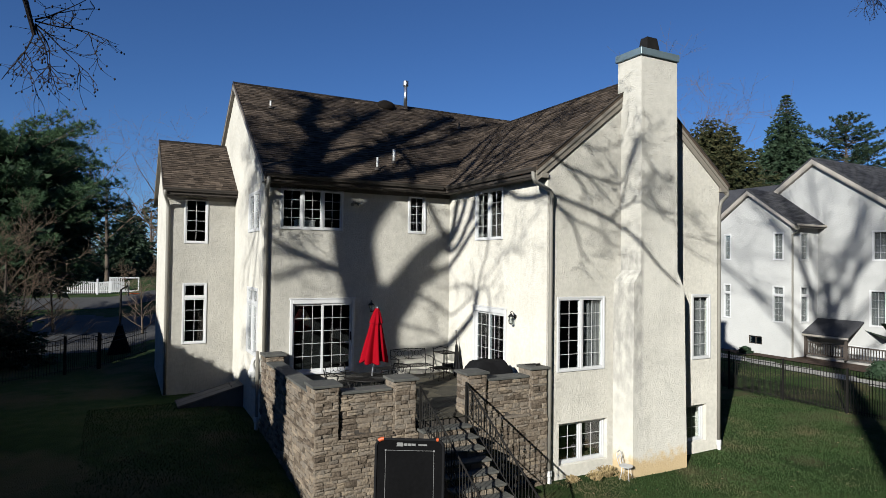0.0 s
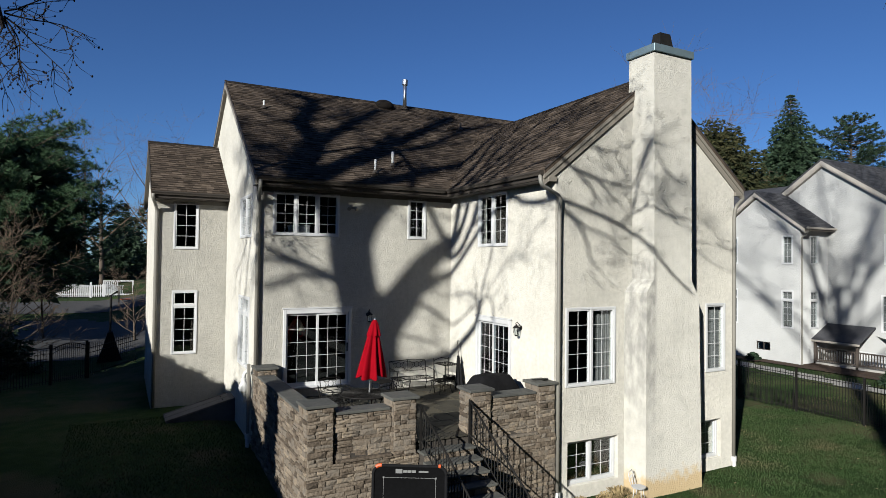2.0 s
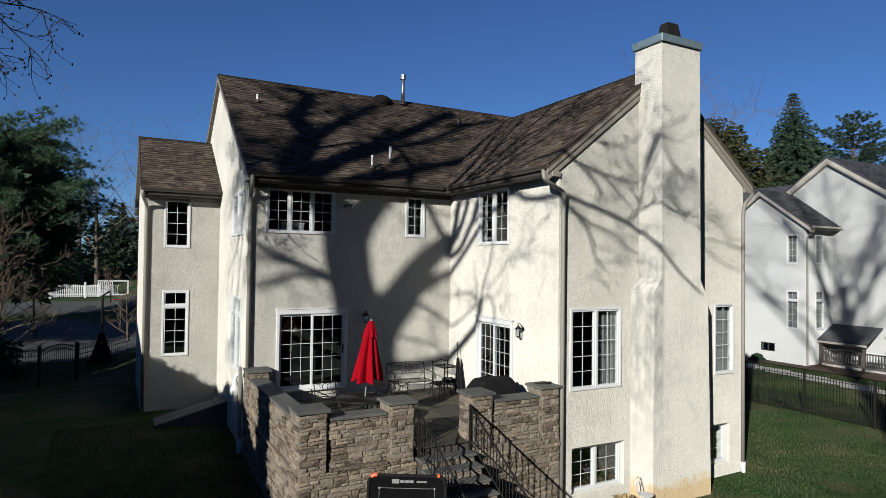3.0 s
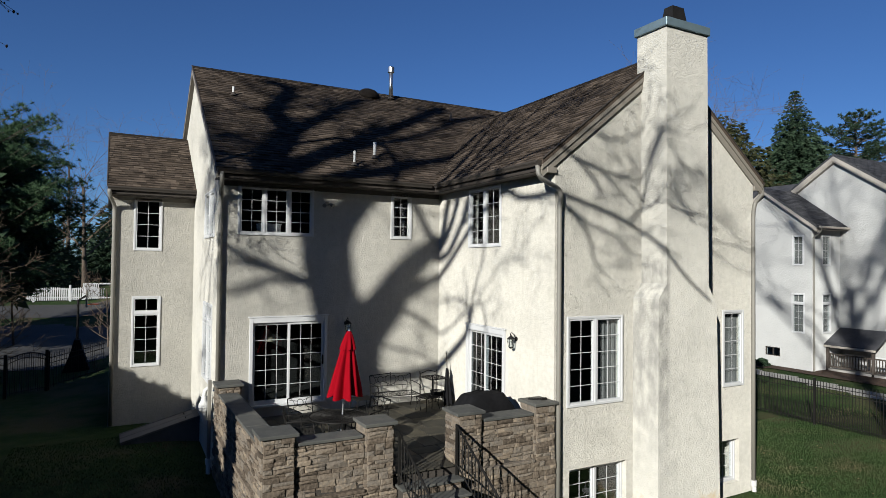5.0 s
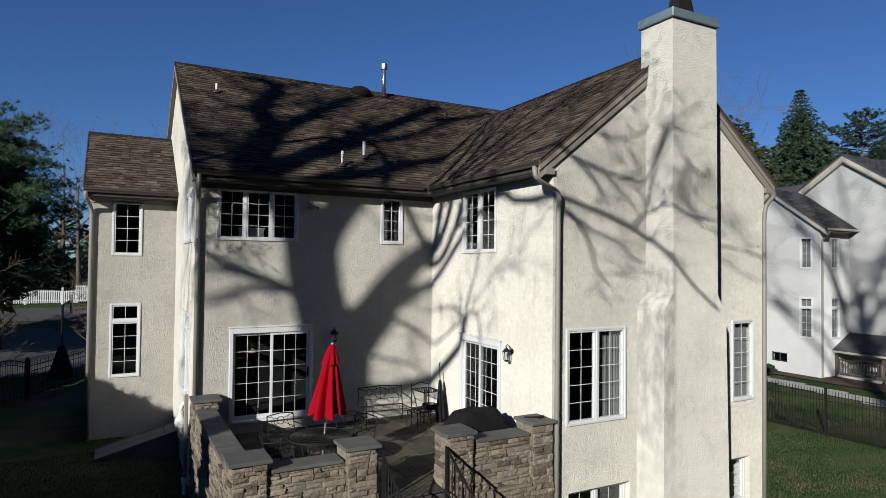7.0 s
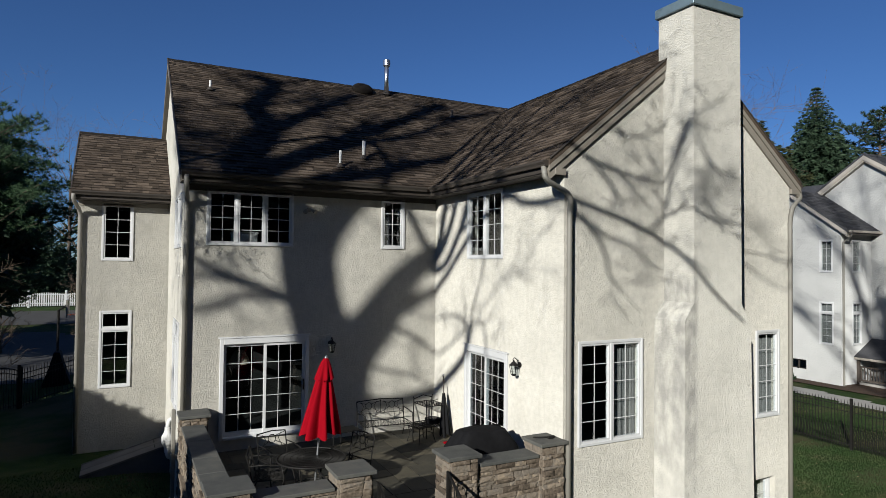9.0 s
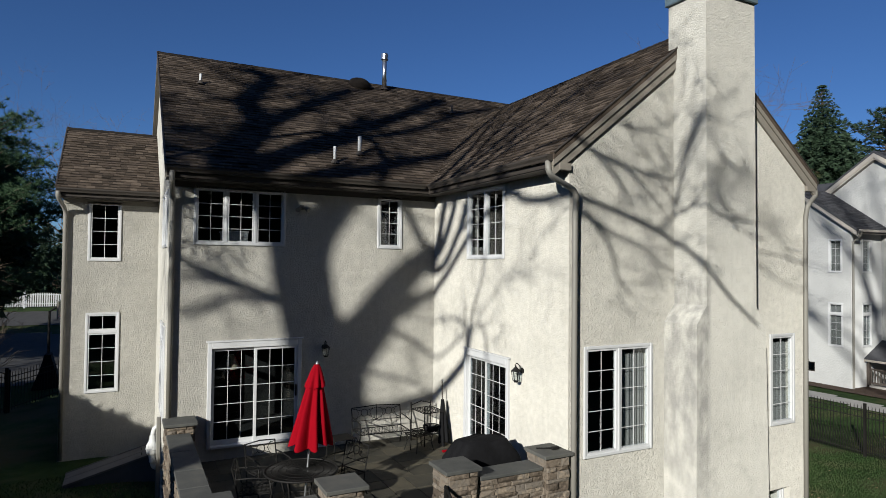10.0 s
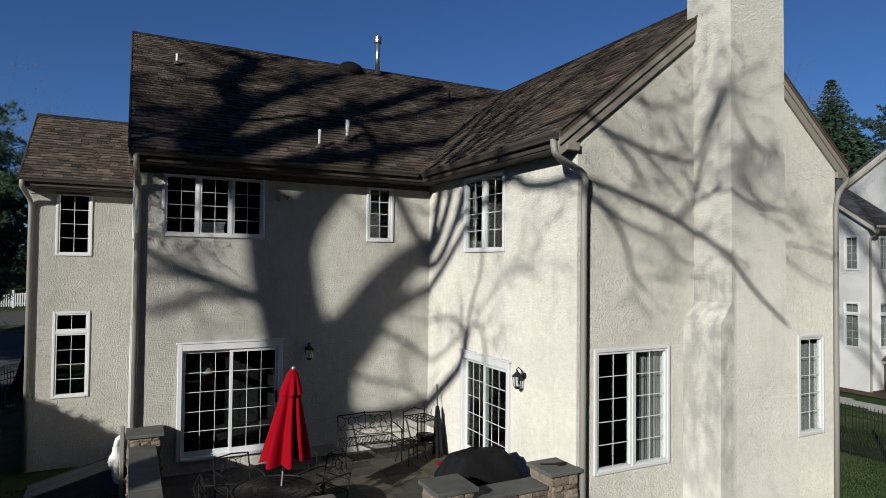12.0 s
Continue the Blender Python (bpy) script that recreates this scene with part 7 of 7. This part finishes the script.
def conifer(name, x, y, h, r, seed, label, mat, density=1.0, droop=0.18, open_base=0.06, clump=0.5, core=0.0, taper=0.85, sprigs=3, step=0.28):
    """Trunk, whorls of boughs and sprigs of needles along them."""
    z = ground_z(x, y) - 0.1
    t = thing(name, x, y, z, label, "tree")
    rnd = random.Random(seed)
    Soup().tube([(x, y, z), (x, y, z + h * 0.5), (x, y, z + h * 0.99)], [h * 0.018, h * 0.011, 0.02], 8).part("trunk", BARK, t, round_off=True)
    # a solid core added unseen within the foliage so that it blocks the sun
    if core:
        cs, nn, rows = Soup(), 14, 9
        vs = []
        for j in range(rows + 1):
            f = j / rows
            for i in range(nn):
                w = 2 * math.pi * i / nn
                q = r * core * (1 - f) ** (taper - 0.05) * rnd.uniform(0.8, 1.12) + 0.02
                vs.append((x + q * math.cos(w), y + q * math.sin(w), z + 0.1 + (h * 0.93) * f))
        cs.piece(vs, [(j * nn + i, j * nn + (i + 1) % nn, (j + 1) * nn + (i + 1) % nn, (j + 1) * nn + i) for j in range(rows) for i in range(nn)])
        cs.part("inner_crown", mat, t)
    s = Soup()
    levels = int(26 * density)
    for k in range(levels):
        f = open_base + (1 - open_base) * k / levels
        zz = z + h * f
        reach = r * (1 - f) ** taper * rnd.uniform(0.8, 1.12) + 0.12
        n = max(5, int(9 * density * (1 - 0.4 * f)))
        for j in range(n):
            w = 2 * math.pi * (j + rnd.random() * 0.7) / n + k * 1.3
            L = reach * rnd.uniform(0.72, 1.1)
            steps = max(3, int(L / step))
            for i in range(steps):
                g = (i + 0.6) / steps
                px = x + math.cos(w) * L * g
                py = y + math.sin(w) * L * g
                pz = zz - droop * L * g * g + 0.12 * L * g + rnd.uniform(-0.05, 0.05) * L
                for m in range(sprigs):
                    a = w + rnd.uniform(-1.3, 1.3)
                    size = clump * rnd.uniform(0.6, 1.2) * max(0.4, min(1.0, L / 2.5))
                    e = Vector((math.cos(a), math.sin(a), rnd.uniform(-0.75, 0.45))) * size
                    n1 = e.cross(Vector((rnd.uniform(-1, 1), rnd.uniform(-1, 1), rnd.uniform(-0.4, 0.4)))).normalized() * size * 0.2
                    b = Vector((px, py, pz)) + Vector((rnd.uniform(-1, 1), rnd.uniform(-1, 1), rnd.uniform(-1, 0.5))) * size * 0.4
                    s.piece([b - n1, b + n1, b + e], ((0, 1, 2),))
    s.part("crown", mat, t)
    return t


def tufted_pine(name, x, y, h, r, seed, label, mat, branches=60, low=0.3, tuft=0.55, dense=26, core=0.0, every=4.6, width=0.085, dome=0.0):
    """A broad pine: limbs ending in round tufts of needles, with gaps between."""
    z = ground_z(x, y) - 0.1
    t = thing(name, x, y, z, label, "tree")
    rnd = random.Random(seed)
    s = Soup()
    s.tube([(x, y, z), (x + 0.1, y, z + h * 0.5), (x - 0.1, y, z + h * 0.96)], [h * 0.02, h * 0.013, 0.04], 8)
    c = Soup()
    if core:
        # inner sprays that close the heart of the crown, its shade put into darker needles
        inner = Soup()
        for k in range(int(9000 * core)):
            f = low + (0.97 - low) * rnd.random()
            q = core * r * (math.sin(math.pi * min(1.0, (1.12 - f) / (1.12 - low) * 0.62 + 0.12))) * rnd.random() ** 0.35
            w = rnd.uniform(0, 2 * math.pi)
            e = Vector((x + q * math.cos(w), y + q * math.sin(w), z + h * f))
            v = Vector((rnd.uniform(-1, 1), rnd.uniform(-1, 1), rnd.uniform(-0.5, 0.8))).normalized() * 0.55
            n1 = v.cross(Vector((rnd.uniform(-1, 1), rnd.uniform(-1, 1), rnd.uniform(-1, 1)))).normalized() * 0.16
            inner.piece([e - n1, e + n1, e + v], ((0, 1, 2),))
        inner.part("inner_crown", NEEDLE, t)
    for k in range(branches):
        f = low + (1 - low) * ((k + rnd.random()) / branches)
        w = k * 2.399 + rnd.uniform(-0.3, 0.3)
        L = r * (math.sin(math.pi * min(1.0, (1.12 - f) / (1.12 - low) * 0.62 + 0.12))) * rnd.uniform(0.6, 1.1) * (1 - dome * ((f - low) / (1 - low)) ** 3)
        p = Vector((x, y, z + h * f))
        d = Vector((math.cos(w), math.sin(w), rnd.uniform(0.05, 0.45)))
        q = p + d * L
        s.tube([p, p.lerp(q, 0.5) + Vector((0, 0, -0.04 * L)), q], [0.02 + 0.012 * L, 0.03, 0.012], 5)
        for g in range(max(4, int(L * every))):
            u = 0.3 + 0.7 * (g + rnd.random()) / max(4, int(L * every))
            e = p.lerp(q, min(1, u)) + Vector((rnd.uniform(-1, 1), rnd.uniform(-1, 1), rnd.uniform(-0.4, 0.7))) * 0.32 * (0.5 + L * 0.16)
            for j in range(dense):
                v = Vector((rnd.uniform(-1, 1), rnd.uniform(-1, 1), rnd.uniform(-0.5, 1.1))).normalized() * tuft * rnd.uniform(0.6, 1.1)
                n1 = v.cross(Vector((rnd.uniform(-1, 1), rnd.uniform(-1, 1), rnd.uniform(-1, 1)))).normalized() * tuft * width
                c.piece([e - n1, e + n1, e + v], ((0, 1, 2),))
    s.part("trunk", BARK, t)
    c.part("crown", mat, t)
    return t


# next door and beyond
conifer("spruce_tree", 57.6, 37.4, 22.3, 9.4, 3, "tall dark green spruce behind the white house", NEEDLE, density=2.3, clump=0.42, droop=0.4, taper=0.88, sprigs=11, step=0.31)
tufted_pine("pine_tree", 68.2, 37.6, 21.3, 6.6, 4, "tall open-crowned pine behind the white house", NEEDLE, branches=110, low=0.50, tuft=0.34, dense=24, every=5.0, width=0.10, dome=0.8)
conifer("cedar_tree", 46.0, 37.0, 18.2, 8.6, 5, "bronze-green evergreen behind the houses", CEDAR, density=2.2, clump=0.38, droop=-0.1, taper=0.6, sprigs=11, step=0.32)
conifer("evergreen_tree", 54.4, 41.5, 18.6, 6.4, 6, "green evergreen behind the houses", PINE, density=1.6, clump=0.55, taper=0.75, sprigs=7, step=0.42)
bare_tree("bare_tree", 48.0, 41.0, 21.8, 0.3, 7, "bare grey deciduous tree behind the roofs", limbs=12, depth=3, kids=4)
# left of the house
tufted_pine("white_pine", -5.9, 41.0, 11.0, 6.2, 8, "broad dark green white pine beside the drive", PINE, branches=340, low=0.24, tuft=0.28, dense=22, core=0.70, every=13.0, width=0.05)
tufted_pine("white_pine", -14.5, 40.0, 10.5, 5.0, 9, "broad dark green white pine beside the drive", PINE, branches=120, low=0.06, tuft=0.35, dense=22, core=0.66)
bare_tree("bare_shrub_tree", -4.4, 31.0, 5.9, 0.10, 10, "bare many-stemmed ornamental tree by the shaded lawn", limbs=17, depth=3, kids=4, low=0.08, spread=0.55)
bare_tree("bare_shrub_tree", -6.6, 29.0, 5.4, 0.09, 11, "bare many-stemmed ornamental tree by the shaded lawn", limbs=17, depth=3, kids=4, low=0.08, spread=0.55)
bare_tree("bare_shrub", -4.6, 37.5, 4.6, 0.07, 15, "bare brown shrub under the white pine", limbs=18, depth=3, low=0.04)
bare_tree("bare_shrub", -6.8, 36.0, 5.0, 0.07, 16, "bare brown shrub under the white pine", limbs=18, depth=3, low=0.04)
bare_tree("bare_shrub", 1.1, 38.5, 4.2, 0.06, 13, "bare brown shrub beside the house corner", limbs=14, depth=3, low=0.05)
bare_tree("bare_shrub", -3.6, 44.0, 5.0, 0.07, 14, "bare brown shrub beside the drive", limbs=14, depth=3, low=0.05)
for k, (x, y, h) in enumerate(((-14, 66, 15), (-7, 70, 17), (-1, 68, 13), (4, 72, 16), (-20, 62, 14), (9, 75, 15), (-3, 80, 18))):
    bare_tree("bare_tree", x, y, h, 0.22, 30 + k, "bare deciduous tree across the street", limbs=9, depth=3)
for k, (x, y, h, r) in enumerate(((-10, 78, 8, 4.0), (1, 84, 9, 4.5), (8, 86, 8, 5), (-22, 80, 10, 5), (18, 90, 10, 6), (-4.5, 76, 7, 3.5))):
    conifer("evergreen_tree", x, y, h, r, 50 + k, "dark evergreen across the street", NEEDLE, density=1.4, clump=0.5, sprigs=8, step=0.4)

# dense evergreen bushes behind the black fence
for k, (x, y, h, rr) in enumerate(((-4.6, 31.0, 3.3, 1.9), (-7.0, 30.0, 3.8, 2.1), (-9.6, 28.6, 4.0, 2.2))):
    conifer("evergreen_bush", x, y, h, rr, 90 + k, "dark rounded evergreen bush behind the black fence", NEEDLE, density=1.2, droop=0.1, open_base=0.02, clump=0.35, taper=0.45, sprigs=6, step=0.22)

# low bushes in the bed of the white house
for k, (x, y, h, rr) in enumerate(((31.85, 23.1, 0.50, 0.36), (31.0, 15.5, 0.85, 0.65))):
    conifer("evergreen_bush", x, y, h, rr, 96 + k, "low dark green bush in the bed of the white house", NEEDLE, density=1.1, droop=0.1, open_base=0.02, clump=0.22, core=0.8, taper=0.4, sprigs=6, step=0.14)

# clipped evergreen hedge that shades the left lawn
def evergreen_hedge(y0, y1, seed):
    t = thing("evergreen_hedge", -5.8, (y0 + y1) / 2, ground_z(-5.8, (y0 + y1) / 2), "tall dense dark green hedge beside the shaded lawn", "hedge")
    rnd = random.Random(seed)
    inner, s = Soup(), Soup()
    top = lambda y: 4.30 + 1.35 * smoothstep(5.0, 12.0, y) + 0.14 * max(0.0, y - 16.0) + 0.6 * smoothstep(9.5, 12.0, y) * smoothstep(15.8, 13.8, y) + 0.22 * noise.noise(Vector((0, y * 0.9, 3)))
    prof = ((-6.7, 0.0), (-6.75, 0.7), (-6.5, 0.93), (-5.9, 1.0), (-5.3, 0.97), (-5.05, 0.8), (-5.0, 0.0))
    ys = [y0 + (y1 - y0) * k / 40 for k in range(41)]
    vs = []
    for y in ys:
        g = ground_z(-5.8, y)
        vs += [(x + rnd.uniform(-0.06, 0.06), y, g + (top(y) - g) * q) for x, q in prof]
    n = len(prof)
    inner.piece(vs, [(k * n + i, k * n + i + 1, (k + 1) * n + i + 1, (k + 1) * n + i) for k in range(40) for i in range(n - 1)] + [tuple(range(n)), tuple(40 * n + i for i in reversed(range(n)))])
    inner.part("inner_crown", NEEDLE, t)
    for k in range(9000):
        i = rnd.randrange(n - 1)
        f, y = rnd.random(), rnd.uniform(y0, y1)
        g = ground_z(-5.8, y)
        (xa, qa), (xb, qb) = prof[i], prof[i + 1]
        p = Vector((xa + (xb - xa) * f, y, g + (top(y) - g) * (qa + (qb - qa) * f)))
        e = Vector((p.x + 5.88, rnd.uniform(-0.6, 0.6), 0.5 + rnd.random())).normalized() * rnd.uniform(0.1, 0.24)
        m1 = Vector((rnd.uniform(-1, 1), rnd.uniform(-1, 1), rnd.uniform(-1, 1))) * 0.05
        s.piece([p - m1, p + m1, p + e], ((0, 1, 2),))
    s.part("foliage", NEEDLE, t)
    return t


evergreen_hedge(2.0, 24.2, 70)
# taller evergreens further left keep the lawn in shade
for k, (x, y, h, r) in enumerate(((-9.6, 5.0, 6.0, 2.2), (-9.8, 8.5, 6.6, 2.3), (-9.6, 12.0, 7.2, 2.3), (-9.8, 15.5, 7.3, 2.4), (-9.6, 19.0, 7.4, 2.4), (-9.8, 22.5, 7.4, 2.4), (-8.6, 26.0, 7.6, 2.2), (-9.0, 1.8, 5.4, 2.0), (-13.0, 10.0, 8.6, 2.8), (-13.0, 14.5, 9.0, 2.8), (-13.0, 19.0, 9.2, 2.8))):
    conifer("evergreen_tree", x, y, h, r, 170 + k, "dense dark evergreen beside the shaded lawn", NEEDLE, density=1.5, droop=-0.1, open_base=0.01, clump=0.8, core=0.8)


def far_woods(name, label, mat, lo, hi, count, seed, hmin, hmax, bare=False, arc=(0, 360)):
    """A belt of distant trees all round, one mesh."""
    rnd = random.Random(seed)
    s = Soup()
    for k in range(count):
        w = radians(arc[0] + (arc[1] - arc[0]) * (k + rnd.random()) / count)
        d = rnd.uniform(lo, hi)
        x, y = 8 + d * math.cos(w), 12 + d * math.sin(w)
        z, h = ground_z(x, y) - 0.2, rnd.uniform(hmin, hmax)
        if bare:
            p = Vector((x, y, z))
            s.tube([p, p + Vector((0, 0, h * 0.7))], [0.2, 0.08], 5)
            for j in range(16):
                a = rnd.uniform(0, 6.28)
                grow(s, p + Vector((0, 0, h * rnd.uniform(0.2, 0.7))), Vector((math.cos(a), math.sin(a), 1.2)), h * rnd.uniform(0.2, 0.4), 0.06, 1, rnd, kids=4, twig=0.02)
        else:
            r = h * rnd.uniform(0.28, 0.4)
            for j in range(150):
                f = rnd.random() ** 0.8
                a = rnd.uniform(0, 6.28)
                q = r * (1 - f) ** 0.7 * rnd.uniform(0.5, 1.05)
                b = Vector((x + q * math.cos(a), y + q * math.sin(a), z + h * f))
                e = Vector((math.cos(a), math.sin(a), rnd.uniform(-0.5, 0.5))) * h * 0.10
                n1 = Vector((-math.sin(a), math.cos(a), rnd.uniform(-0.6, 0.6))) * h * 0.055
                s.piece([b - n1, b + e * 0.5 + n1, b + e, b + e * 0.4 - n1 * 1.3], ((0, 1, 2), (0, 2, 3)))
    return tagged(s.part(name, mat, label=label, kind="stuff"), category="woods")


far_woods("far_evergreens", "distant belt of dark evergreen trees", NEEDLE, 85, 130, 230, 5, 7, 13)
far_woods("far_bare_woods", "distant belt of bare grey trees", TWIG, 78, 120, 130, 6, 9, 15, True)

# three belts out of view, added to cut the low sky's fill light
far_woods("woods_behind", "unseen belt of tall evergreen trees added behind the garden to block sky light", NEEDLE, 31, 44, 190, 7, 23, 30, arc=(242, 352))
far_woods("woods_beside", "unseen belt of evergreen trees added beside the garden to block sky light", NEEDLE, 46, 60, 70, 8, 11, 15, arc=(192, 232))
far_woods("woods_left", "unseen belt of evergreen trees added beside the lawn to block sky light", NEEDLE, 56, 70, 60, 9, 9, 12, arc=(150, 192))

# a bare tree on the right whose trunk shades the far lawn
lawn_tree = bare_tree("bare_tree", -7.9, -9.4, 33.5, 0.62, 21, "tall bare deciduous tree at the edge of the garden", limbs=21, depth=3, kids=4, low=0.74)

hanging_spray(lawn_tree, (11.95, 6.1, 10.72), 9, 0.5)

# ---- lawn: blades, leaves, borders ----
def scatter_blades(name, x0, x1, y0, y1, count, seed, inside=lambda x, y: True, hmin=0.02, hmax=0.055):
    rnd = np.random.default_rng(seed)
    xs, ys = rnd.uniform(x0, x1, count), rnd.uniform(y0, y1, count)
    vs, fs = [], []
    for x, y, w, h, lean in zip(xs, ys, rnd.uniform(0, 6.28, count), rnd.uniform(hmin, hmax, count), rnd.uniform(-0.6, 0.6, count)):
        if not inside(x, y):
            continue
        patch = noise.noise(Vector((x * 0.32, y * 0.32, 5)))
        if patch > 0.25 and rnd.random() < 0.6:
            continue
        z = ground_z(x, y) + 0.03 * noise.noise(Vector((x * 0.35, y * 0.35, 0))) - 0.005
        c, s = math.cos(w) * 0.012, math.sin(w) * 0.012
        k = len(vs)
        vs += [(x - c, y - s, z), (x + c, y + s, z), (x + s * lean * 5, y - c * lean * 5, z + h)]
        fs.append((k, k + 1, k + 2))
    return tagged(mesh_part(name, vs, fs, BLADE, label="short green lawn grass with dry patches", kind="stuff"), category="grass")


scatter_blades("grass", 9.5, 23.5, 4.0, 16.5, 120000, 1, lambda x, y: not (y > 12.2 and x < 15.9))
scatter_blades("grass", 23.5, 29.0, 8.0, 24.0, 26000, 2)
scatter_blades("grass", -1.0, 5.6, 9.5, 21.0, 40000, 3, lambda x, y: not (x > 3.2 and y > 12.1))
rnd = random.Random(77)
s = Soup()
for k in range(320):
    x, y = rnd.uniform(9.5, 24.0), rnd.uniform(4.0, 16.0)
    if y > 11.5 and x < 16:
        continue
    z = ground_z(x, y) + 0.045
    w = rnd.uniform(0, 6.28)
    a, b = Vector((math.cos(w), math.sin(w), rnd.uniform(-0.4, 0.4))) * rnd.uniform(0.02, 0.045), Vector((-math.sin(w), math.cos(w), rnd.uniform(-0.3, 0.3))) * 0.02
    p = Vector((x, y, z))
    s.piece([p - a, p + b, p + a, p - b], ((0, 1, 2, 3),))
LEAF = material("dry_leaf", ((0.22, 0.15, 0.08), (0.36, 0.28, 0.17)), 0.8, scale=3.0, per="island")
tagged(s.part("fallen_leaves", LEAF, label="pale dry leaves scattered on the lawn", kind="stuff"), category="leaves")


def dry_clump(x, y, r, seed):
    t = thing("dry_perennial", x, y, ground_z(x, y), "withered straw-coloured perennial clump at the house base", "plant")
    rnd = random.Random(seed)
    s = Soup()
    for k in range(90):
        w, lean = rnd.uniform(0, 6.28), rnd.uniform(0.1, 1.0)
        p = Vector((x + rnd.uniform(-0.1, 0.1), y + rnd.uniform(-0.1, 0.1), ground_z(x, y)))
        q = p + Vector((math.cos(w) * lean, math.sin(w) * lean, 1.1 - 0.55 * lean)) * r
        e = q + Vector((math.cos(w), math.sin(w), -0.6)) * r * 0.35
        n1 = Vector((-math.sin(w), math.cos(w), 0)) * 0.018
        s.piece([p - n1 * 0.4, p + n1 * 0.4, q - n1, q + n1, e], ((0, 1, 3, 2), (2, 3, 4)))
    s.part("leaves", STRAW, t)
    return t


STRAW = material("straw", ((0.20, 0.14, 0.06), (0.42, 0.32, 0.17)), 0.85, scale=3.0, per="island")
for x, y, r, sd in ((11.05, 11.95, 0.27, 1), (10.6, 11.9, 0.22, 2), (9.95, 12.05, 0.16, 3), (11.3, 11.6, 0.16, 4)):
    dry_clump(x, y, r, sd)
def bistro_chair(x, y, z, turn):
    c = thing("garden_chair", 0, 0, 0, "small white wrought-iron chair with a heart-shaped back by the wall", "chair")
    bm = bmesh.new()
    bmesh.ops.create_cone(bm, cap_ends=True, segments=28, radius1=0.165, radius2=0.175, depth=0.022, matrix=Matrix.Translation((0, 0, 0.335)))
    part("seat", bm, WHITE, c)
    for k in range(4):
        w = math.pi / 4 + k * math.pi / 2
        a, b = math.cos(w), math.sin(w)
        Soup().tube([(0.12 * a, 0.12 * b, 0.33), (0.13 * a, 0.13 * b, 0.15), (0.17 * a, 0.17 * b, 0.0)], 0.009, 6).part("leg", WHITE, c, round_off=True)
    Soup().tube([(-0.12, 0.12, 0.33), (-0.15, 0.17, 0.48), (-0.14, 0.20, 0.62), (-0.07, 0.21, 0.69), (0.0, 0.21, 0.67), (0.07, 0.21, 0.69), (0.14, 0.20, 0.62), (0.15, 0.17, 0.48), (0.12, 0.12, 0.33)], 0.010, 6).part("back_hoop", WHITE, c, round_off=True)
    for sx in (-1, 1):
        pts = []
        for k in range(16):
            w, r = k / 15 * 2.6 * math.pi, 0.052 * (1 - 0.6 * k / 15)
            pts.append((sx * (0.062 + r * math.cos(w) * 0.8), 0.19, 0.56 + r * math.sin(w)))
        Soup().tube([(0.0, 0.14, 0.36), (sx * 0.03, 0.17, 0.46)] + pts[4:], 0.007, 5).part("scroll", WHITE, c)
    return placed(c, x, y, z, turn)


bistro_chair(11.30, 11.55, ground_z(11.3, 11.55) + 0.02, 25)

# ---- single stones and shingles nearest to the camera ----
FAR_STONES.part("ledgestone_rest", STONE, patio, kind="stuff")
for vs in NEAR_STONES:
    mesh_part("stone", vs, STONE_FACES, STONE_OB, patio)
for pts in near_tabs:
    mesh_part("shingle", [tuple(p) for p in pts], SHINGLE_FACES, SHINGLE_OB, roof_wing)
